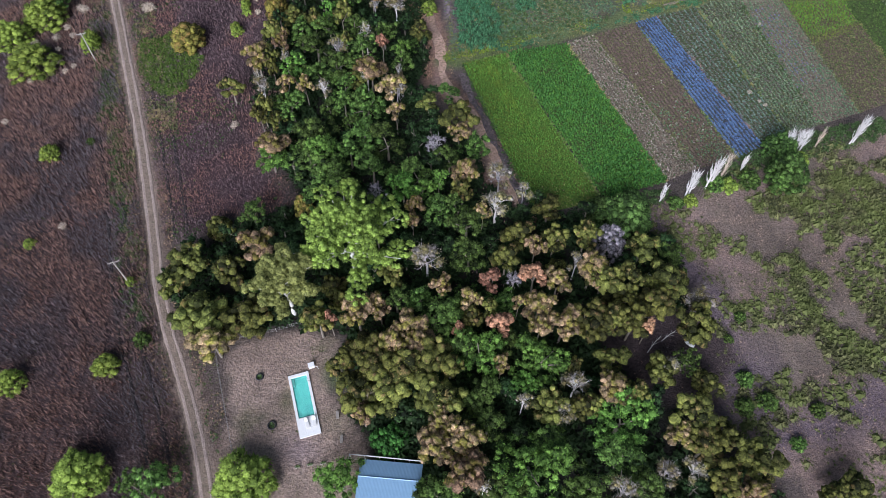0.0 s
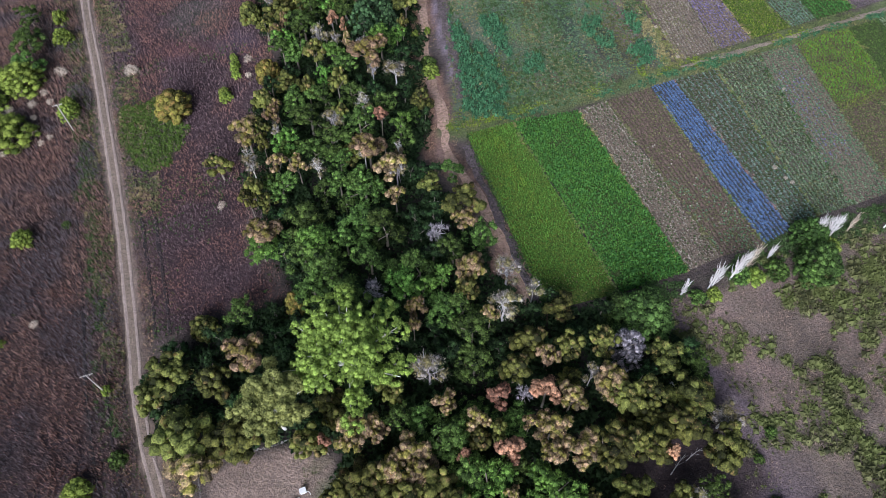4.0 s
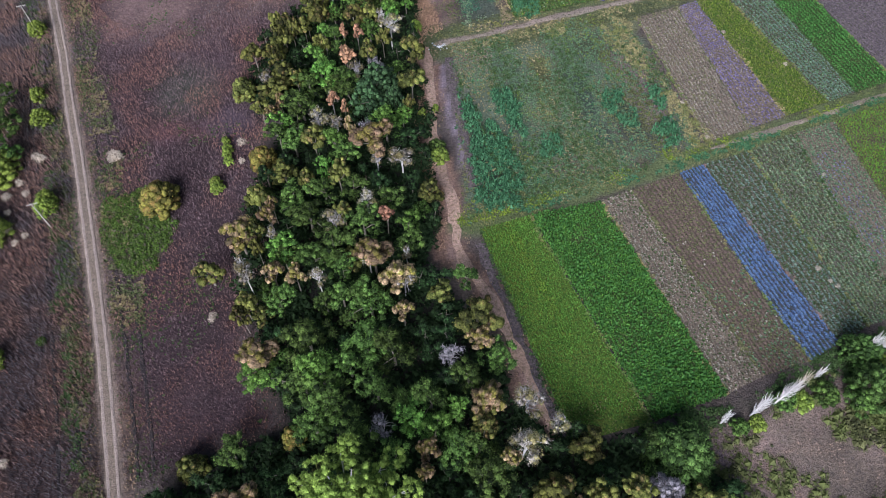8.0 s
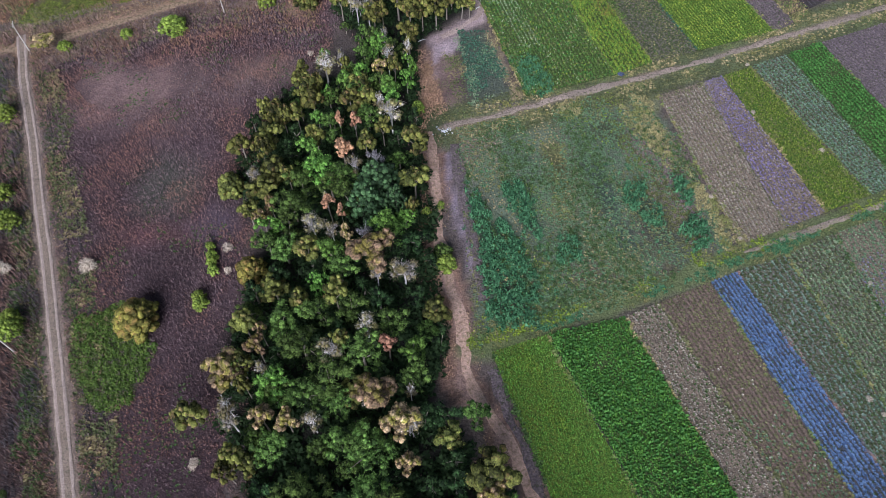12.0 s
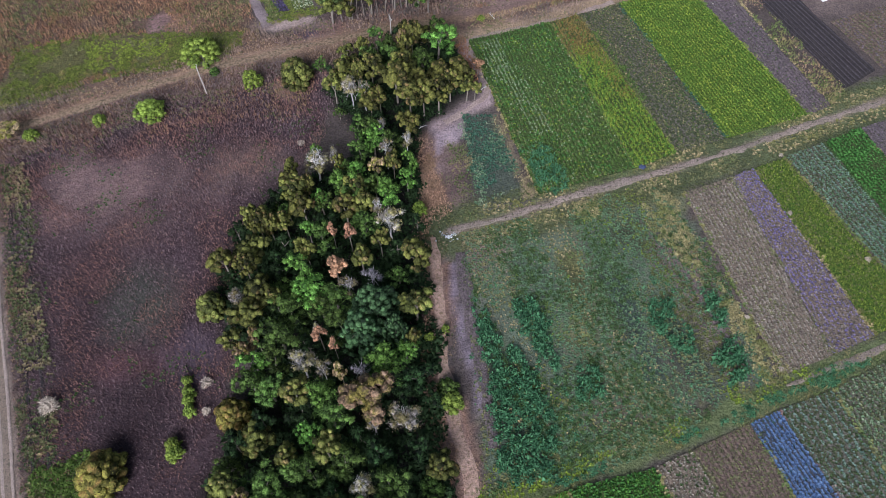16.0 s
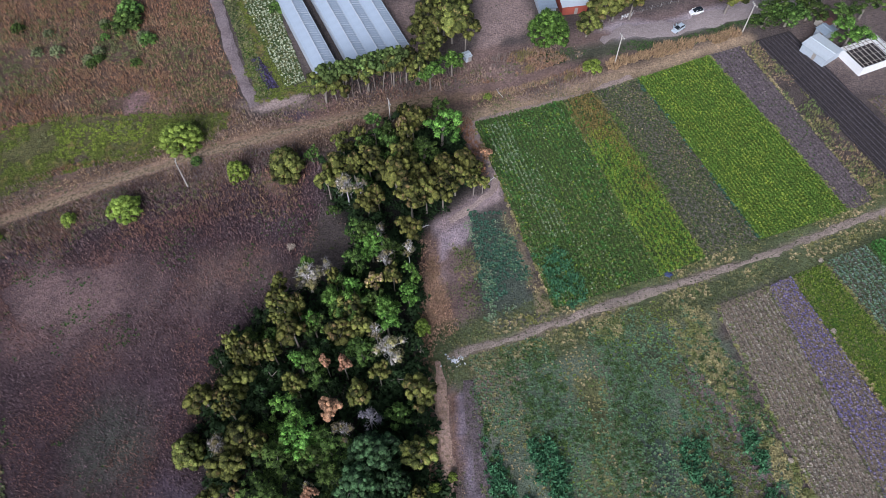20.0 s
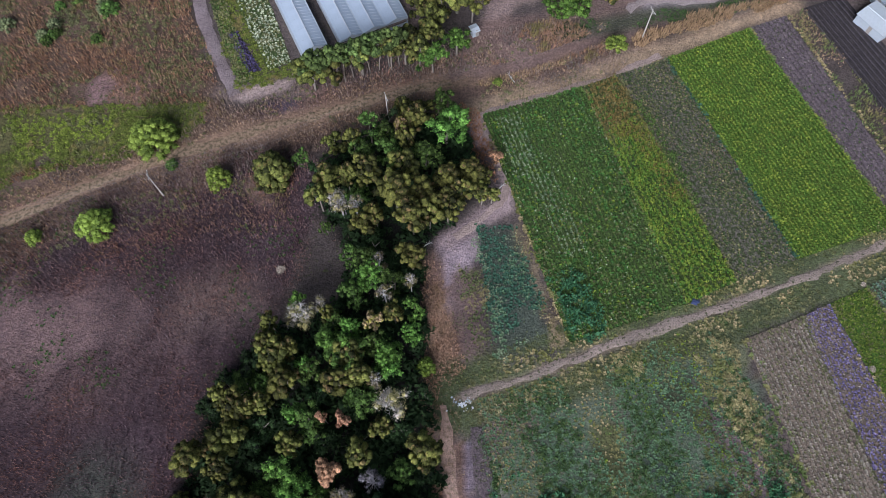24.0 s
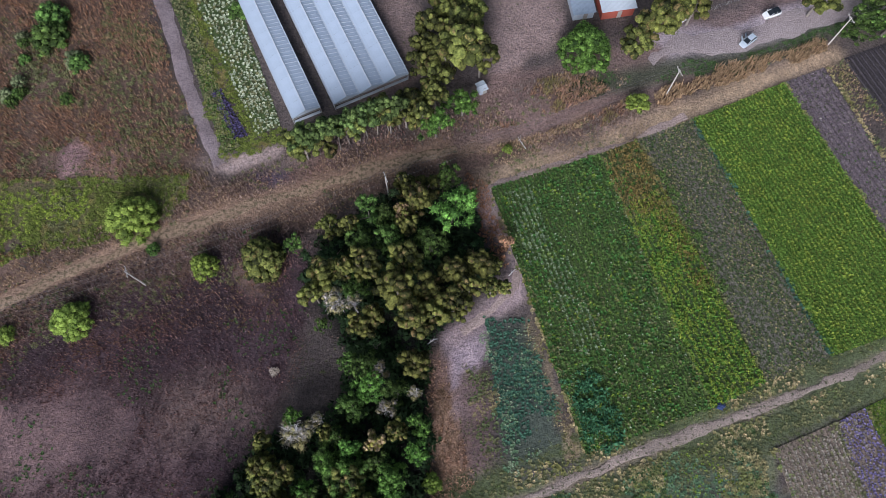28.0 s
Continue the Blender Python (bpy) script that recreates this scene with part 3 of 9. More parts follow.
# shadows between the broad-leaved plants put into the ground colour
for edge in ([(0.7, 174.2), (6.0, 168), (13.4, 158), (15.1, 151), (12.5, 140.0), (7.0, 139.4), (3.3, 159.9)], [(8.8, 176.7), (13.7, 175.9), (17.1, 161.2), (13.4, 162.7)], [(36.4, 175.7), (41.2, 174.8), (44.9, 166.2), (42.3, 162.2), (37.3, 168.6)]):
    lay((depth_in(edge, x, y) + rough_edge * 0.3) / 1.2, (0.05, 0.075, 0.045))
# belt floor near black: deep shade between the crowns put into the soil colour
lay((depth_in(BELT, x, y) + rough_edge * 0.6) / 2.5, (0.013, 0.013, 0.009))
lay((depth_in([(30, 66), (36, 62), (52, 66), (57, 54), (53, 40), (40, 44), (30, 54)], x, y) + rough_edge) / 2, (0.085, 0.062, 0.06))
lay((depth_in([(-6.6, 187.8), (-1.6, 185.2), (-1.1, 173.6), (3.3, 159.9), (3.9, 152.0), (0.9, 152.0), (-2.5, 164.3), (-4.2, 176.9)], x, y) + rough_edge * 0.4) / 1.2, (0.30, 0.245, 0.27))
lay((3.4 - line_gap(BELT_PATH, x, y) + rough_edge * 0.9) / 1.2 * (line_gap(BELT_PATH, x, y) < 7), (0.27, 0.165, 0.115))
lay((1.7 - line_gap(BELT_PATH, x, y) + rough_edge * 0.5) / 1.4, (0.45, 0.30, 0.235))
lay((depth_in([(-10.1, 215.8), (-6.9, 215.7), (-5.1, 208.5), (-3.0, 197.7), (-9.3, 195.0), (-11.0, 205.7)], x, y) + rough_edge * 0.5) / 1.2, (0.42, 0.27, 0.17))
lay((5.0 - line_gap(TRACK, x, y) + rough_edge) / 3, (0.135, 0.095, 0.075))
lay((2.4 - line_gap(TRACK, x, y) + rough_edge * 0.3) / 0.8, (0.27, 0.205, 0.155))
lay((9.5 - line_gap(CROSS, x, y) + rough_edge * 1.4) / 4, (0.185, 0.12, 0.085))
lay((3.6 - line_gap(CROSS, x, y) + rough_edge * 0.5) / 2, (0.33, 0.22, 0.14))
lay((depth_in([(-50.3, 242.1), (-43.2, 239.9), (-40.9, 232.7), (-45.1, 233.7)], x, y) + rough_edge) / 2, (0.26, 0.19, 0.155))
lay(1.3 - np.hypot((x + 46) / 10, (y - 260.3) / 2.2) + 0.3 * streak, (0.33, 0.25, 0.21))
lay((8.5 - line_gap(ROAD, x, y) + rough_edge) / 2, (0.19, 0.135, 0.115))
lay((4.6 - line_gap(ROAD, x, y) + rough_edge * 0.6) / 1.5, (0.40, 0.335, 0.325))
lay((3.6 - line_gap(DIVIDER, x, y) + rough_edge * 0.5) / 1.5, (0.14, 0.175, 0.07))
lay((8.0 - line_gap(FIELD_PATH, x, y) + rough_edge * 0.5) / 2.5, (0.11, 0.135, 0.06))
lay((1.6 - line_gap(FIELD_PATH, x, y) + rough_edge * 0.5) / 1.2, (0.30, 0.235, 0.17))
lay((depth_in([(-4, 229), (2, 229.5), (6.5, 231), (5.5, 233), (-2, 231), (-5, 224), (-7, 210), (-4, 208), (-1, 214), (0, 222)], x, y) + rough_edge * 0.4) / 1.2, (0.40, 0.305, 0.285))
lay((depth_in([(0.5, 252), (4, 238), (8, 230), (5, 231), (2, 243), (-1, 252), (1, 257), (12, 262), (40, 272), (40, 270), (10, 259)], x, y) + rough_edge * 0.4) / 1.2, (0.36, 0.27, 0.235))
lay((depth_in([(-9, 225), (1.2, 226), (5.2, 230), (-1.7, 216), (-7.2, 213.6)], x, y) + rough_edge * 0.4) / 1.2, (0.50, 0.395, 0.40))
lay(1.5 - line_gap([(-6, 224), (0.4, 227.9), (6.2, 232), (7.2, 237.6), (6.0, 242), (2.2, 247), (1.6, 252)], x, y) / 1.7 + 0.3 * streak, (0.44, 0.335, 0.31))
lay((depth_in(TEAL_PLOT, x, y) + rough_edge * 0.3) / 1.2, (0.085, 0.105, 0.075))
lay((depth_in([(-6, 262), (14, 264), (32, 270), (44, 277), (38, 284), (20, 284), (2, 280), (-4, 270)], x, y) + rough_edge) / 2, (0.26, 0.175, 0.14))
lay((depth_in([(3.2, 279.5), (13.5, 280.6), (20, 284), (19, 302), (2.5, 302)], x, y) + rough_edge) / 2, (0.33, 0.24, 0.20))
lay(1.3 - line_gap([(20, 280.5), (28, 281.5), (38, 283.2)], x, y) / 2.6 + 0.3 * streak, (0.24, 0.165, 0.135))
lay(1.35 - line_gap([(22, 275.6), (34, 277.4), (44, 280.2), (56, 281.4), (72, 287.0), (86, 291.5)], x, y) / 2.6 + 0.3 * streak, (0.10, 0.105, 0.065))
lay(1.25 - line_gap([(1, 255), (24, 262.5), (44, 270), (64, 277.8), (76, 282)], x, y) / 2.8 + 0.3 * streak, (0.46, 0.335, 0.205))
lay((depth_in([(-24, 272), (-8, 278), (-12, 300), (-40, 302)], x, y) + rough_edge) / 2, (0.24, 0.175, 0.145))
lay((depth_in([(86, 284), (92, 259), (120, 262), (140, 300), (96, 296)], x, y) + rough_edge) / 2, (0.17, 0.13, 0.11))
lay((depth_in([(26.7, 183), (33.5, 183), (40.5, 156), (31, 156)], x, y) + rough_edge * 0.8) / 3, (0.06, 0.088, 0.068))
lay((depth_in([(18, 189), (24.6, 189), (26.8, 169), (20.2, 168)], x, y) + rough_edge * 0.5) / 2, (0.13, 0.14, 0.055))
lay((depth_in([(39, 196), (46, 187), (53, 170), (57, 158), (48, 157), (44, 170), (38.4, 184)], x, y) + rough_edge * 0.8) / 2, (0.205, 0.155, 0.145))
lay((depth_in([(-1.1, 194), (9.5, 194.5), (9, 186), (-0.4, 185)], x, y) + rough_edge * 0.6) / 2, (0.22, 0.165, 0.135))
lay((depth_in([(-84.1, 263.7), (-80.7, 267.4), (-77, 263.5), (-79.5, 257.4), (-83.4, 257)], x, y) + rough_edge * 0.5) / 1.5, (0.30, 0.185, 0.165))
lay((depth_in([(-53.4, 258.9), (-46.7, 263.2), (-38.2, 264.8), (-38.0, 261.4), (-49.3, 256.6)], x, y) + rough_edge * 0.4) / 1.2, (0.47, 0.36, 0.30))
lay((depth_in([(-46.4, 258.3), (-38.2, 260.6), (-33.8, 255.8), (-45.6, 253.2)], x, y) + rough_edge * 0.5) / 1.5, (0.12, 0.092, 0.11))
lay((depth_in([(-6.2, 218), (0.3, 219.5), (1.3, 201), (-4.2, 197.4)], x, y) + rough_edge * 0.5) / 1.5, (0.22, 0.15, 0.13))
lay((depth_in([(1.9, 200.5), (14.0, 202.2), (15.8, 200.7), (3.2, 197.6)], x, y) + rough_edge * 0.4) / 1.2, (0.15, 0.13, 0.125))
lay((depth_in([(12.5, 209.0), (13.5, 209.1), (16.4, 202.6), (13.2, 202.4)], x, y) + rough_edge * 0.2) / 0.8, (0.42, 0.31, 0.18))
lay(1.2 - line_gap([(8.2, 227), (10.3, 219.6), (11.9, 213.2), (15.0, 202.6)], x, y) / 0.9 + 0.3 * streak, (0.30, 0.23, 0.14))
lay((depth_in([(-79, 143), (-68, 146.5), (-61.5, 135), (-63.5, 124.5), (-71.6, 123.5), (-77.4, 133)], x, y) + rough_edge * 0.3) / 1.0, (0.06, 0.09, 0.028))
green = np.clip(0.45 + 0.5 * fbm(x, y, 11, 33), 0, 1) * 0.55
green = np.where(depth_in(MID_FIELD, x, y) > -1, green * 0.55, green)
green = np.maximum(green, np.clip((9 - line_gap(FIELD_PATH, x, y)) / 3, 0, 0.8) * (line_gap(FIELD_PATH, x, y) > 2.0))
green = np.maximum(green, np.clip((6 - np.abs(line_gap(TRACK, x, y) - 6)) / 6, 0, 0.6) * (line_gap(TRACK, x, y) > 2.2))
green = np.maximum(green, np.clip(depth_in(WILD, x, y) / 2, 0, 0.5))
green = np.maximum(green, np.clip(depth_in(NORTH_FIELD, x, y) / 3, 0, 0.6) * np.clip(0.6 + fbm(x, y, 16, 34), 0, 1.2))
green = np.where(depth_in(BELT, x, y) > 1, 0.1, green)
green = np.where(depth_in(YARD, x, y) > 0, np.clip(fbm(x, y, 5, 35) - 0.15, 0, 0.6), green)
green = np.where(line_gap(ROAD, x, y) < 5, 0.0, green)
tint[:, 2] *= 1.1
tint *= (1 + 0.22 * fbm(x, y, 3.2, 31) + 0.16 * fbm(x, y, 12, 32))[:, None]
z = np.where((x > -151) & (x < 141) & (y > -1) & (y < 331), -0.07 + 0.06 * np.clip(fbm(x, y, 5, 30), -1, 1), -0.07)
w = len(gx)
i = (np.arange(len(gy) - 1)[:, None] * w + np.arange(w - 1)[None]).ravel()
ground_mat, nodes, links, b = material("weedy_earth", 0.95)
attr = nodes.new("ShaderNodeAttribute")
attr.attribute_name = "soil"
f1, f2 = noise_at(nodes, links, 0.7, 5, 0.75), noise_at(nodes, links, 1.8, 5, 0.74, 0.36, 0.64)
c = blend_rgb(nodes, links, "MULTIPLY", 0.8, attr.outputs["Color"], blend_rgb(nodes, links, "MIX", f1, (0.7, 0.72, 0.75), (1.28, 1.24, 1.18)))
f3 = noise_at(nodes, links, 1.0, 5, 0.74, 0.0, 1.0)
grow = nodes.new("ShaderNodeMapRange")
grow.inputs[3].default_value, grow.inputs[4].default_value = 0.68, 0.44
links.new(attr.outputs["Alpha"], grow.inputs[0])
over = nodes.new("ShaderNodeMath")
over.operation, over.use_clamp = "SUBTRACT", True
links.new(f3, over.inputs[0])
links.new(grow.outputs[0], over.inputs[1])
sharp = nodes.new("ShaderNodeMath")
sharp.operation, sharp.use_clamp = "MULTIPLY", True
sharp.inputs[1].default_value = 11.0
links.new(over.outputs[0], sharp.inputs[0])
c = blend_rgb(nodes, links, "MIX", sharp.outputs[0], c, blend_rgb(nodes, links, "MIX", f1, (0.055, 0.085, 0.025), (0.12, 0.125, 0.05)))
c = blend_rgb(nodes, links, "MULTIPLY", 0.9, c, blend_rgb(nodes, links, "MIX", f2, (0.58, 0.58, 0.60), (1.36, 1.34, 1.3)))
links.new(c, b.inputs["Base Color"])
bumped(nodes, links, b, f2, 0.8, 0.2)
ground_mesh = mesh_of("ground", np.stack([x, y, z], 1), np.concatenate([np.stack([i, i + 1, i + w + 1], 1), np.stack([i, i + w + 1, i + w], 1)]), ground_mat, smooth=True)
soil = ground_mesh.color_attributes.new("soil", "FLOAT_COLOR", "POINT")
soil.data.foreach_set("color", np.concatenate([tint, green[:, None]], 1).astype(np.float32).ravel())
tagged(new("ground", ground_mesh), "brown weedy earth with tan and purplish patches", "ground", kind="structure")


def strip(name, line, width, mat, label, category, z0=0.01, wobble=0.25, crown=0.0, off=0.0, step=1.5, taper=0):
    """A band of earth along a line: uneven edges, a slightly raised middle."""
    p, pts = np.array(line, float), []
    for a, b2 in zip(p, p[1:]):
        n = max(1, int(np.linalg.norm(b2 - a) / step))
        pts += [a + (b2 - a) * k / n for k in range(n)]
    pts = np.array(pts + [p[-1]])
    for _ in range(6):
        pts[1:-1] = (pts[:-2] + pts[1:-1] * 2 + pts[2:]) / 4
    d = np.gradient(pts, axis=0)
    d /= np.linalg.norm(d, axis=1)[:, None]
    s = np.stack([-d[:, 1], d[:, 0]], 1)
    cols = np.array([-0.5, -0.42, -0.2, 0, 0.2, 0.42, 0.5])
    zz = np.array([-0.14, -0.03, crown * 0.7, crown, crown * 0.7, -0.03, -0.14])
    v = []
    for k, q in enumerate(pts):
        a, b2 = fbm(q[:1], q[1:], 2.6, 41)[0] * wobble, fbm(q[:1], q[1:], 2.6, 42)[0] * wobble
        for c2, h in zip(cols, zz):
            o = off + c2 * width * (min(1, 0.3 + k / taper) if taper else 1) + (a if c2 < 0 else b2) * abs(c2) * 2
            v.append((*(q + s[k] * o), z0 + h))
    n = len(cols)
    j = (np.arange(len(pts) - 1)[:, None] * n + np.arange(n - 1)[None]).ravel()
    t = np.concatenate([np.stack([j, j + n, j + 1], 1), np.stack([j + 1, j + n, j + n + 1], 1)])
    me = mesh_of(name, np.array(v), t, mat, smooth=True)
    return tagged(new(name, me), label, category, kind="structure")


strip("dirt_track", TRACK, 2.9, M["dry_leafsoil"], "pale dirt farm track with a worn middle strip", "track", 0.01, 0.35, 0.04)
strip("wheel_rut", TRACK, 0.75, M["rut"], "pale wheel rut worn into the farm track", "wheel rut", 0.055, 0.14, 0.004, 0.82)
strip("wheel_rut", TRACK, 0.75, M["rut"], "pale wheel rut worn into the farm track", "wheel rut", 0.055, 0.14, 0.004, -0.82)
for side in (5.6, 9.2, -4.4, -7.2):
    strip("furrow", TRACK[2 if side > 0 else 7:-1], 0.7, M["soil_dark"], "dark furrow running beside the farm track", "furrow", 0.03, 0.3, -0.01, side)
strip("cross_track", CROSS[:12], 2.4, M["cross_rut"], "faint sandy wheel track under the power line", "track", -0.02, 1.0, 0.01)
strip("gravel_road", ROAD, 6.2, M["road"], "pale gravel road where cars are parked", "road", -0.01, 1.6, 0.04, taper=12)
strip("field_path", FIELD_PATH, 1.8, M["path"], "pale trodden path between crop fields", "path", -0.02, 0.8, 0.03)
strip("footpath", [(a + 0.6, c2) for a, c2 in BELT_PATH[11::-1]], 3.0, M["salmon_path"], "salmon-coloured trodden footpath along the tree belt", "path", -0.02, 0.8, 0.02, step=2.2, taper=4)
strip("farm_lane", [(-92, 352), (-78, 320), (-66.9, 300), (-61, 283), (-57, 272), (-51, 260)], 3.4, M["lane"], "grey dirt lane beside the greenhouses", "lane", 0.012, 0.4, 0.03)
strip("dirt_path", [(-4.1, 224.8), (0.4, 227.9), (6.2, 233.6), (7.5, 238.3), (5.3, 244.0), (1.9, 249.6), (1.3, 253.7), (8.5, 256.1), (20.0, 259.2), (31.9, 263.0), (42.9, 268.6)], 1.9, M["pink_path"], "pale pinkish dirt path winding between trees and fields", "path", -0.015, 0.6, 0.02, step=0.8)
strip("field_path", [(60, 157.2), (73.5, 161.8), (96, 170.2), (130, 183), (180, 203)], 1.5, M["path"], "grey trodden path on the grassy divider", "path", 0.012, 0.4, 0.03, taper=6)


def stuff(name, label, category, sets, mat):
    v, t = merged(*sets) if isinstance(sets, list) else sets
    return tagged(new(name, mesh_of(name, v, t, mat)), label, category, kind="stuff")


def at_ground(p, low=-0.06):
    return np.concatenate([p, np.full((len(p), 1), low)], 1)


# ---- crop fields ----
SQUASH = [puff(T, 30, 0.46, 0.62, 0.95, 1.2, True) for _ in range(4)]


def field(name, label, quad, mat, spacing, crops, ridge=0.12, seed=0, rows_label=""):
    """A strip of tilled ground with raised rows from its north end (a, b) to its south end (d, c), and its plants.
    crops: (name, label, templates, material, share, step along the row, size, height factor, jitter, v from, v to)."""
    r = np.random.default_rng(100 + seed)
    a, b2, c2, d2 = [np.array(q, float) for q in quad]
    width = (np.linalg.norm(b2 - a) + np.linalg.norm(c2 - d2)) / 2
    axis = (d2 + c2 - a - b2) / 2
    length = np.linalg.norm(axis)
    cross_width = abs(np.cross(axis / length, (b2 + c2 - a - d2) / 2))
    n = max(2, int(cross_width / spacing))

    def place(u, v):
        u, v = np.asarray(u)[..., None], np.asarray(v)[..., None]
        return (a * (1 - u) + b2 * u) * (1 - v) + (d2 * (1 - u) + c2 * u) * v

    m = max(8, int(length / 2.0))
    uu, vv = np.linspace(0, 1, 4 * n + 1), np.linspace(0, 1, m + 1)
    U, V = np.meshgrid(uu, vv)
    p = place(U, V)
    h = ridge * np.array([0, 0.6, 1, 0.6])[np.arange(4 * n + 1) % 4][None] * r.uniform(0.7, 1.15, U.shape)
    p[..., 0] += fbm(p[..., 0], p[..., 1], 3, seed) * 0.12 + fbm(p[..., 0], p[..., 1], 6, seed + 3) * 0.45 * np.abs(2 * U - 1) ** 6
    v = np.concatenate([p, (0.012 + h)[..., None]], -1).reshape(-1, 3)
    k = (np.arange(m)[:, None] * (4 * n + 1) + np.arange(4 * n)[None]).ravel()
    q = 4 * n + 1
    t = np.concatenate([np.stack([k, k + q, k + 1], 1), np.stack([k + 1, k + q, k + q + 1], 1)])
    tagged(new(name, mesh_of(name, v, t, mat, smooth=True)), label, "field", "crop strips", "structure")
    for cname, clabel, templates, cmat, share, step, size, tall, jitter, v0, v1, *side in crops:
        u0, u1 = side or (0.0, 1.0)
        count = int(length / step)
        u = np.repeat((np.arange(n) + 0.5) / n, count)
        vv = np.tile((np.arange(count) + 0.5) / count, n)
        u = u + r.normal(0, 0.04 + jitter, len(u)) / n
        vv = vv + r.normal(0, 0.22, len(vv)) / count
        pp = place(u, vv)
        keep = (r.uniform(0, 1, len(u)) < share) & (u > u0) & (u < u1) & (vv > v0) & (vv < v1)
        if share < 0.8:  # streaks along the rows
            keep &= fbm(u * n / 2.6, vv * length / 15, 1.0, seed + 5, 3) > r.uniform(-0.8, 0.5, len(u)) - 0.12
        pp = pp[keep]
        lump = fbm(pp[:, 0], pp[:, 1], 3.0, seed + 9)
        pp, lump = pp[lump > -0.95], lump[lump > -0.95]
        s = size * r.uniform(0.65, 1.3, len(pp)) * (1 + 0.3 * lump)
        pos = np.concatenate([pp, np.full((len(pp), 1), 0.04 + ridge * 0.5)], 1)
        stuff(cname, clabel, "crop", strew(templates, pos, np.stack([s, s, s * tall * 1.3], 1), r, 0.25), cmat)


LT = [(4.9, 134.6), (16.2, 138.4), (32.2, 142.0), (39.7, 145.2), (51.1, 149.8), (57.3, 152.2), (68.7, 156.2), (80.5, 161.6), (91.5, 165.5), (107, 171.5), (116, 175), (128, 180)]
LB = [(20.3, 87.4), (35.8, 91.6), (50.7, 96.8), (58.4, 100.4), (68.1, 103.4), (75.2, 107.4), (81.9, 110.8), (90, 113.6), (101, 117.6), (116, 123.6), (126, 127), (140, 133)]


def strip_of(top, bottom, k, gap=0.02):
    """One strip between the k-th and the next corner of both ends."""
    a, b2, c2, d2 = [np.array(q, float) for q in (top[k], top[k + 1], bottom[k + 1], bottom[k])]
    return a + (b2 - a) * gap, b2 + (a - b2) * gap, c2 + (d2 - c2) * gap, d2 + (c2 - d2) * gap


field("light_green_field", "light green grassy crop strip turning yellow", strip_of(LT, LB, 0, 0.0), M["soil_grass"], 0.6,
      [("grassy_crop", "fine light green crop in close rows", GRASS, M["crop_light"], 0.97, 0.24, 0.38, 0.9, 0.2, 0, 0.95),
       ("grassy_crop", "yellowish patches of thin crop", GRASS, M["crop_yellow"], 0.35, 0.3, 0.36, 1.0, 0.2, 0.0, 0.6, 0.0, 0.6),
       ("grassy_crop", "yellow band of ripening crop", GRASS, M["crop_yellow"], 0.6, 0.35, 0.38, 1.1, 0.1, 0.05, 0.6, 0.3, 0.6),
       ("grassy_crop", "tan ends of the crop rows", GRASS, M["straw_weed"], 0.6, 0.35, 0.36, 0.9, 0.2, 0.86, 1.0, 0.1, 1.0)], 0.06, 1)
field("dark_green_field", "dense dark green leafy crop strip", strip_of(LT, LB, 1, 0.0), M["soil_green"], 0.8,
      [("leafy_crop", "dense rows of dark green leafy plants", BUSHES, M["crop_bright"], 0.97, 0.46, 0.42, 1.2, 0.12, 0, 1),
       ("leafy_crop", "lighter leaf tips among the dark rows", ROSETTES, M["crop_mid"], 0.95, 0.55, 0.38, 2.2, 0.2, 0, 1)], 0.08, 2)
field("pale_flower_field", "strip of pale dried flowers on brown soil", strip_of(LT, LB, 2), M["soil_tan"], 0.9,
      [("pale_flowers", "pale dried flower heads in loose rows", ROSETTES, M["crop_tan"], 0.85, 0.38, 0.22, 1.6, 0.12, 0, 1),
       ("pale_flowers", "whitish dried flower heads", ROSETTES, M["crop_white"], 0.3, 0.6, 0.2, 1.7, 0.15, 0, 1),
       ("low_weeds", "low green weeds between dried flowers", ROSETTES, M["weed_green"], 0.7, 0.45, 0.24, 1.1, 0.3, 0, 1)], 0.12, 3)
field("fallow_field", "brown tilled strip with thin weeds", strip_of(LT, LB, 3, 0.0), M["soil_brown"], 0.9,
      [("low_weeds", "thin olive weeds on tilled soil", ROSETTES, M["weed_olive"], 0.5, 0.45, 0.22, 1.0, 0.12, 0, 1),
       ("low_weeds", "green weeds at the lower end of tilled soil", ROSETTES, M["weed_grey"], 0.7, 0.45, 0.25, 1.0, 0.3, 0.55, 1),
       ("low_weeds", "pinkish dry weeds on tilled soil", GRASS, M["dry"], 0.7, 0.5, 0.26, 0.8, 0.2, 0, 1),
       ("pale_flowers", "scattered pale dry stalks", ROSETTES, M["crop_white"], 0.12, 0.9, 0.22, 1.4, 0.2, 0.3, 1)], 0.16, 4)
field("blue_cabbage_field", "rows of blue-grey cabbages on dark soil", strip_of(LT, LB, 4, 0.0), M["soil_blue"], 0.85,
      [("blue_cabbages", "blue-leaved cabbages in straight rows", ROSETTES, M["crop_blue"], 0.99, 0.36, 0.36, 0.9, 0.03, 0, 1),
       ("low_weeds", "green weeds among blue cabbages", ROSETTES, M["weed_teal"], 0.16, 0.6, 0.25, 1.0, 0.3, 0, 1)], 0.14, 5)
field("teal_cabbage_field", "rows of grey-green young cabbages", strip_of(LT, LB, 5, 0.0), M["soil_grey"], 1.15,
      [("teal_cabbages", "grey-green cabbages in straight rows", ROSETTES, M["crop_teal"], 0.95, 0.5, 0.3, 0.9, 0.05, 0, 1),
       ("low_weeds", "green weeds along cabbage rows", ROSETTES, M["weed_green"], 0.7, 0.6, 0.26, 1.1, 0.35, 0, 1)], 0.14, 6)
